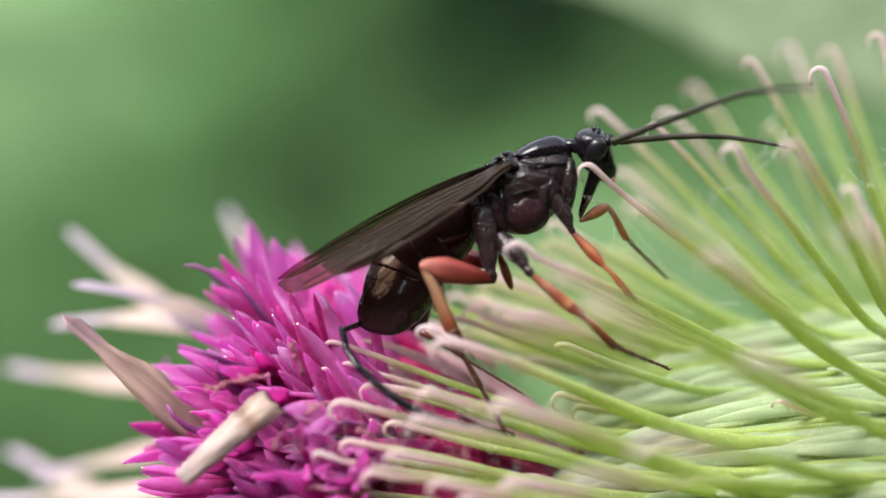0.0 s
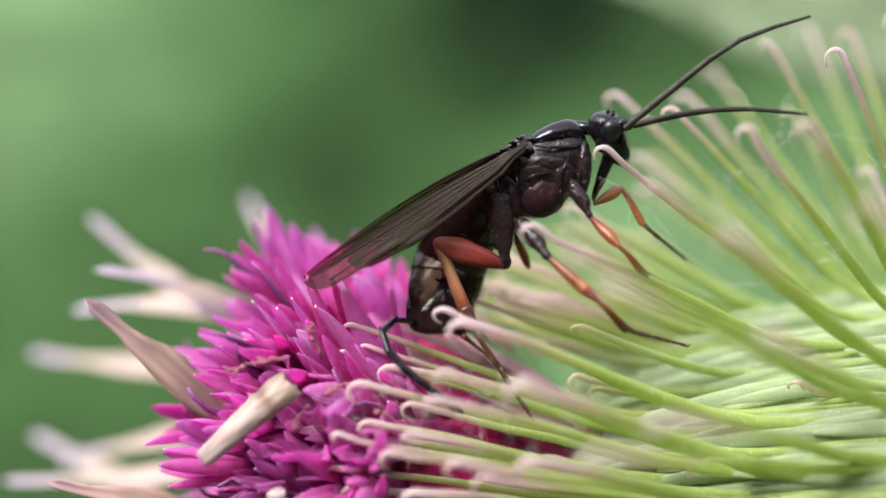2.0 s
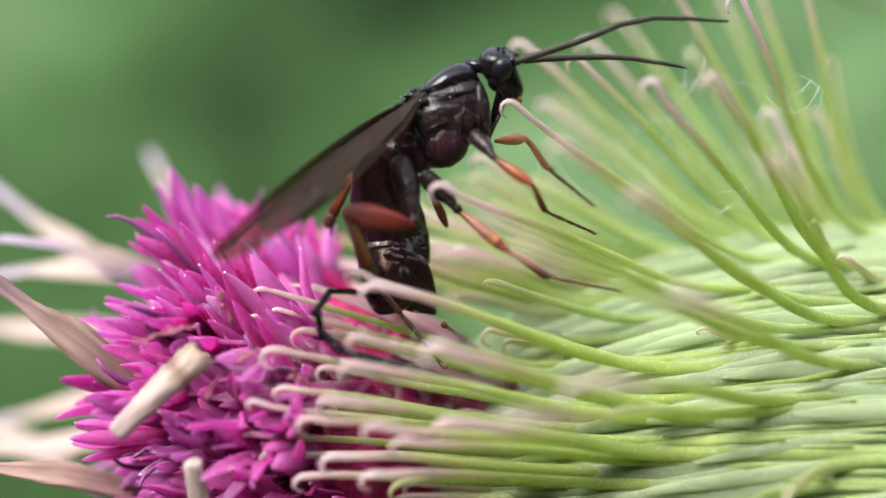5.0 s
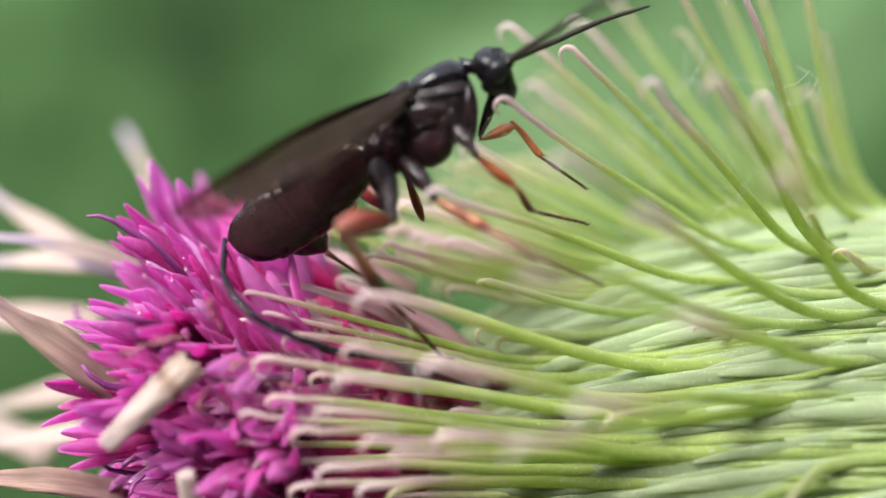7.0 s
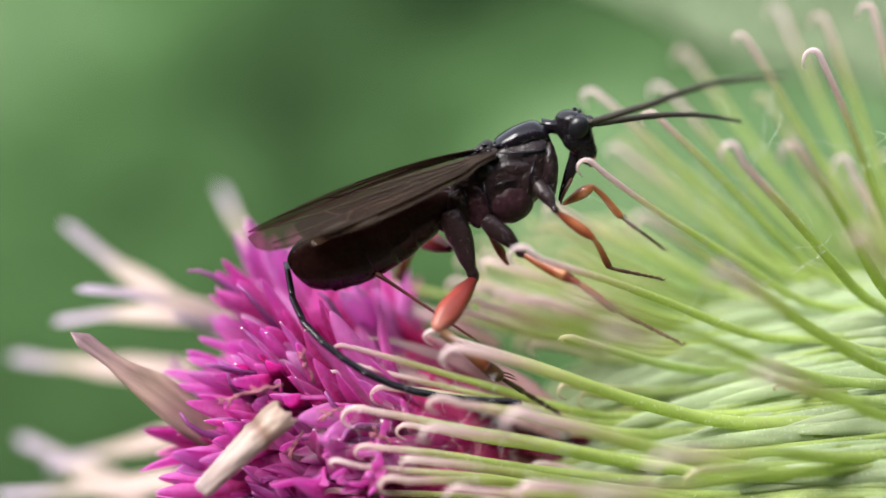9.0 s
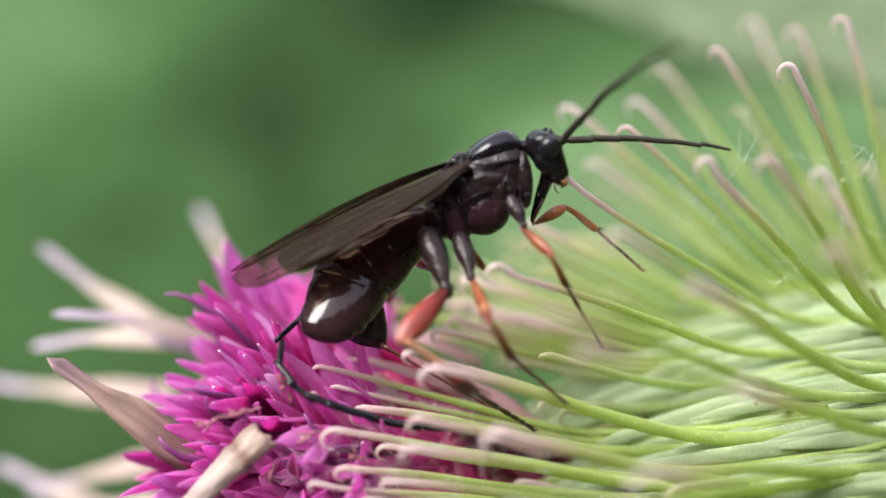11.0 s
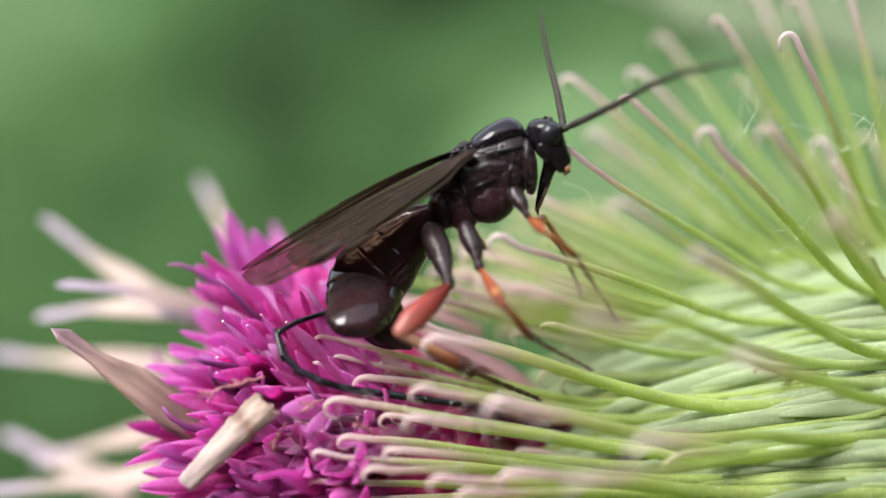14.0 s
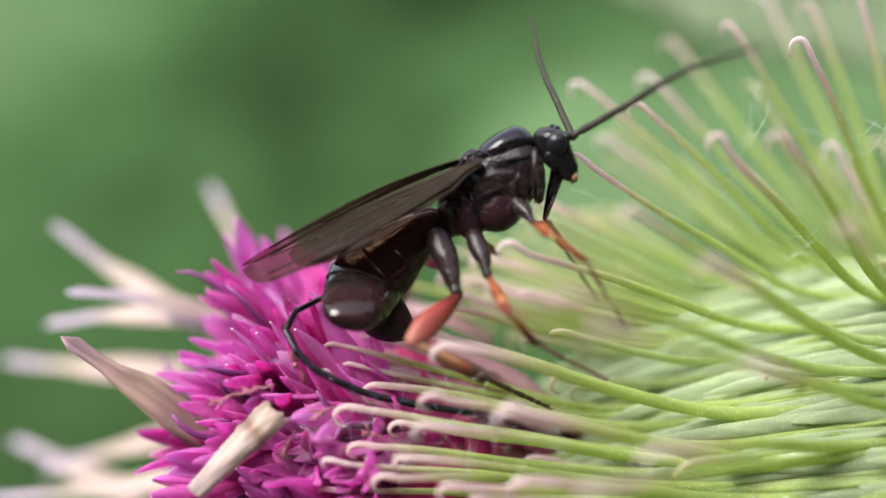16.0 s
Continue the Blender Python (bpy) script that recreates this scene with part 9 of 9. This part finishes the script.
    walk(far_front_tibia, aimed([
        (0, (0.99, 0.71, -1.68), (1.26, 1.15, -2.61)),
        (0.5, (0.93, 0.8, -1.68), (1.22, 1.16, -2.64)),
        (1, (1, 0.51, -1.65), (1.24, 0.81, -2.65)),
        (1.5, (0.95, 0.62, -1.63), (1.18, 0.62, -2.67)),
        (2, (0.97, 0.67, -1.67), (1.22, 0.74, -2.7)),
        (2.5, (1.01, 0.55, -1.7), (1.28, 1.01, -2.62)),
        (3, (1.02, 0.5, -1.7), (1.28, 0.61, -2.72)),
        (3.5, (0.99, 0.52, -1.66), (1.22, 0.52, -2.7)),
        (4, (0.96, 0.75, -1.75), (1.26, 1.22, -2.65)),
        (4.5, (0.96, 0.93, -2.29), (1.14, 1.72, -2.98)),
        (5, (0.85, 0.75, -2.02), (1.04, 1.22, -2.95)),
        (7.5, (1.04, 0.59, -1.63), (1.39, 0.59, -2.63)),
        (8, (1.04, 0.4, -1.7), (1.34, 0.4, -2.72)),
        (8.5, (0.98, 0.46, -1.69), (1.37, 0.46, -2.68)),
        (9, (1.01, 0.4, -1.76), (1.39, 0.61, -2.73)),
        (9.5, (0.98, 0.58, -1.97), (1.46, 1.01, -2.81)),
        (12, (0.72, 0.4, -2.07), (1.16, 0.76, -2.97)),
        (12.5, (0.7, 0.56, -2.16), (1.07, 0.56, -3.16)),
        (13, (0.6, 0.6, -1.85), (0.58, 1.08, -2.8)),
        (13.5, (0.15, 1.1, -2.37), (0.19, 1.79, -3.19)),
        (14, (-0.02, 1.13, -2.45), (0.05, 1.86, -3.22)),
        (14.5, (0.54, 0.4, -1.87), (0.87, 1.08, -2.62)),
        (15, (0.27, 1.07, -2.39), (0.5, 1.52, -3.33)),
        (16, (-0.04, 1.09, -2.36), (0.03, 1.83, -3.12)),
    ]))
    walk(far_front_tarsus, aimed([
        (0, (1.26, 1.15, -2.61), (1.93, 1.67, -3.72)),
        (0.5, (1.22, 1.16, -2.64), (1.87, 1.73, -3.74)),
        (1, (1.24, 0.81, -2.65), (1.91, 1.4, -3.72)),
        (1.5, (1.18, 0.62, -2.67), (1.87, 1.26, -3.7)),
        (2, (1.22, 0.74, -2.7), (1.95, 1.36, -3.72)),
        (2.5, (1.28, 1.01, -2.62), (2.01, 1.49, -3.71)),
        (3, (1.28, 0.61, -2.72), (1.99, 1.31, -3.71)),
        (3.5, (1.22, 0.52, -2.7), (1.96, 1.16, -3.7)),
        (4, (1.26, 1.22, -2.65), (1.89, 1.77, -3.77)),
        (4.5, (1.14, 1.72, -2.98), (1.61, 2.21, -4.2)),
        (5, (1.04, 1.22, -2.95), (1.62, 1.53, -4.18)),
        (7.5, (1.39, 0.59, -2.63), (2.09, 1.14, -3.71)),
        (8, (1.34, 0.4, -2.72), (2.01, 0.99, -3.79)),
        (8.5, (1.37, 0.46, -2.68), (1.96, 1.02, -3.81)),
        (9, (1.39, 0.61, -2.73), (2.06, 1.15, -3.83)),
        (9.5, (1.46, 1.01, -2.81), (2.14, 1.01, -4.04)),
        (12, (1.16, 0.76, -2.97), (1.71, 0.76, -4.25)),
        (12.5, (1.07, 0.56, -3.16), (1.64, 1.16, -4.28)),
        (13, (0.58, 1.08, -2.8), (1.02, 1.08, -4.12)),
        (13.5, (0.19, 1.79, -3.19), (0.55, 1.79, -4.54)),
        (14, (0.05, 1.86, -3.22), (-0.01, 1.86, -4.62)),
        (14.5, (0.87, 1.08, -2.62), (1.53, 1.08, -3.85)),
        (15, (0.5, 1.52, -3.33), (1.21, 1.52, -4.53)),
        (16, (0.03, 1.83, -3.12), (0.19, 1.83, -4.51)),
    ]))
    walk(far_hind_femur, aimed([
        (0, (-2.06, 0.7, -2.29), (-3.17, 1.56, -1.57)),
        (3.5, (-2.23, 0.7, -2.18), (-3.46, 0.95, -1.22)),
        (4.5, (-2.51, 0.7, -2.22), (-3.36, 0.7, -0.89)),
        (5, (-2.46, 0.7, -2.33), (-3.29, 0.7, -0.99)),
        (7.5, (-2.35, 0.7, -2.46), (-2.94, 1.96, -1.71)),
        (9, (-2.73, 0.7, -1.94), (-3.5, 1.99, -1.44)),
        (9.5, (-2.69, 0.7, -2.12), (-3.33, 2.06, -1.64)),
        (12, (-2.75, 0.7, -1.99), (-3.1, 2.12, -1.38)),
        (16, (-2.82, 0.7, -2.04), (-3.23, 2.17, -1.63)),
    ]))
    walk(far_hind_tibia, aimed([
        (0, (-3.17, 1.56, -1.57), (-3.65, 1.56, -3.02)),
        (3.5, (-3.46, 0.95, -1.22), (-4.18, 0.95, -2.57)),
        (4.5, (-3.36, 0.7, -0.89), (-4.49, 1.32, -1.72)),
        (5, (-3.29, 0.7, -0.99), (-4.39, 1.37, -1.81)),
        (7.5, (-2.94, 1.96, -1.71), (-3.65, 1.96, -3.07)),
        (9, (-3.5, 1.99, -1.44), (-4.42, 2.69, -2.45)),
        (9.5, (-3.33, 2.06, -1.64), (-4.21, 2.06, -2.89)),
        (12, (-3.1, 2.12, -1.38), (-4.3, 2.12, -2.34)),
        (16, (-3.23, 2.17, -1.63), (-4.36, 2.17, -2.66)),
    ]))
    walk(far_mid_femur, aimed([
        (0, (-1.82, 0.6, -1.94), (-1.75, 0.84, -2.95)),
        (4, (-1.78, 0.6, -1.87), (-1.68, 1.08, -2.8)),
        (5, (-1.7, 0.6, -2.02), (-1.76, 0.74, -3.06)),
        (9, (-1.7, 0.6, -1.74), (-1.55, 0.6, -2.77)),
        (9.5, (-1.69, 0.6, -1.72), (-1.46, 0.6, -2.74)),
        (12, (-1.83, 0.6, -1.72), (-1.66, 1.23, -2.54)),
        (16, (-1.78, 0.6, -1.76), (-1.51, 1.32, -2.46)),
    ]))
    walk(near_leaf, [
        (0, turned((-46.93, -8.00, 9.95), (0.100, -0.800, 0.500), (39.89, 34.00, 9.15))),
        (4, turned((-46.99, -7.46, 10.09), (0.093, -0.795, 0.509), (40.20, 33.72, 8.70))),
        (4.5, turned((-46.99, -7.36, 10.14), (0.092, -0.797, 0.507), (40.33, 33.56, 9.17))),
        (5, turned((-47.02, -7.57, 9.85), (0.091, -0.805, 0.493), (40.26, 33.33, 11.23))),
        (7.5, turned((-47.13, -8.04, 8.94), (0.087, -0.822, 0.466), (39.99, 33.06, 12.14))),
        (8.5, turned((-47.12, -8.05, 8.97), (0.087, -0.823, 0.464), (39.99, 33.11, 11.86))),
        (9, turned((-47.06, -8.11, 9.23), (0.091, -0.818, 0.471), (39.98, 33.47, 7.70))),
        (9.5, turned((-47.08, -8.01, 9.22), (0.089, -0.819, 0.470), (40.07, 33.34, 7.74))),
        (12, turned((-47.11, -8.11, 8.96), (0.089, -0.819, 0.470), (39.95, 33.15, 8.44))),
        (12.5, turned((-47.13, -8.04, 8.91), (0.087, -0.820, 0.469), (40.00, 33.13, 8.08))),
        (13, turned((-47.07, -8.26, 9.01), (0.092, -0.816, 0.475), (39.80, 33.42, 8.26))),
        (13.5, turned((-47.06, -8.35, 9.00), (0.093, -0.818, 0.471), (39.77, 33.37, 8.36))),
        (14, turned((-47.08, -8.27, 8.95), (0.091, -0.818, 0.472), (39.82, 33.30, 8.10))),
        (14.5, turned((-47.14, -8.02, 8.91), (0.087, -0.819, 0.471), (39.99, 33.16, 8.15))),
        (15, turned((-47.08, -8.35, 8.89), (0.092, -0.820, 0.468), (39.80, 33.35, 8.02))),
        (16, turned((-47.18, -7.85, 8.83), (0.083, -0.820, 0.469), (40.13, 32.95, 7.96))),
    ])


motions()
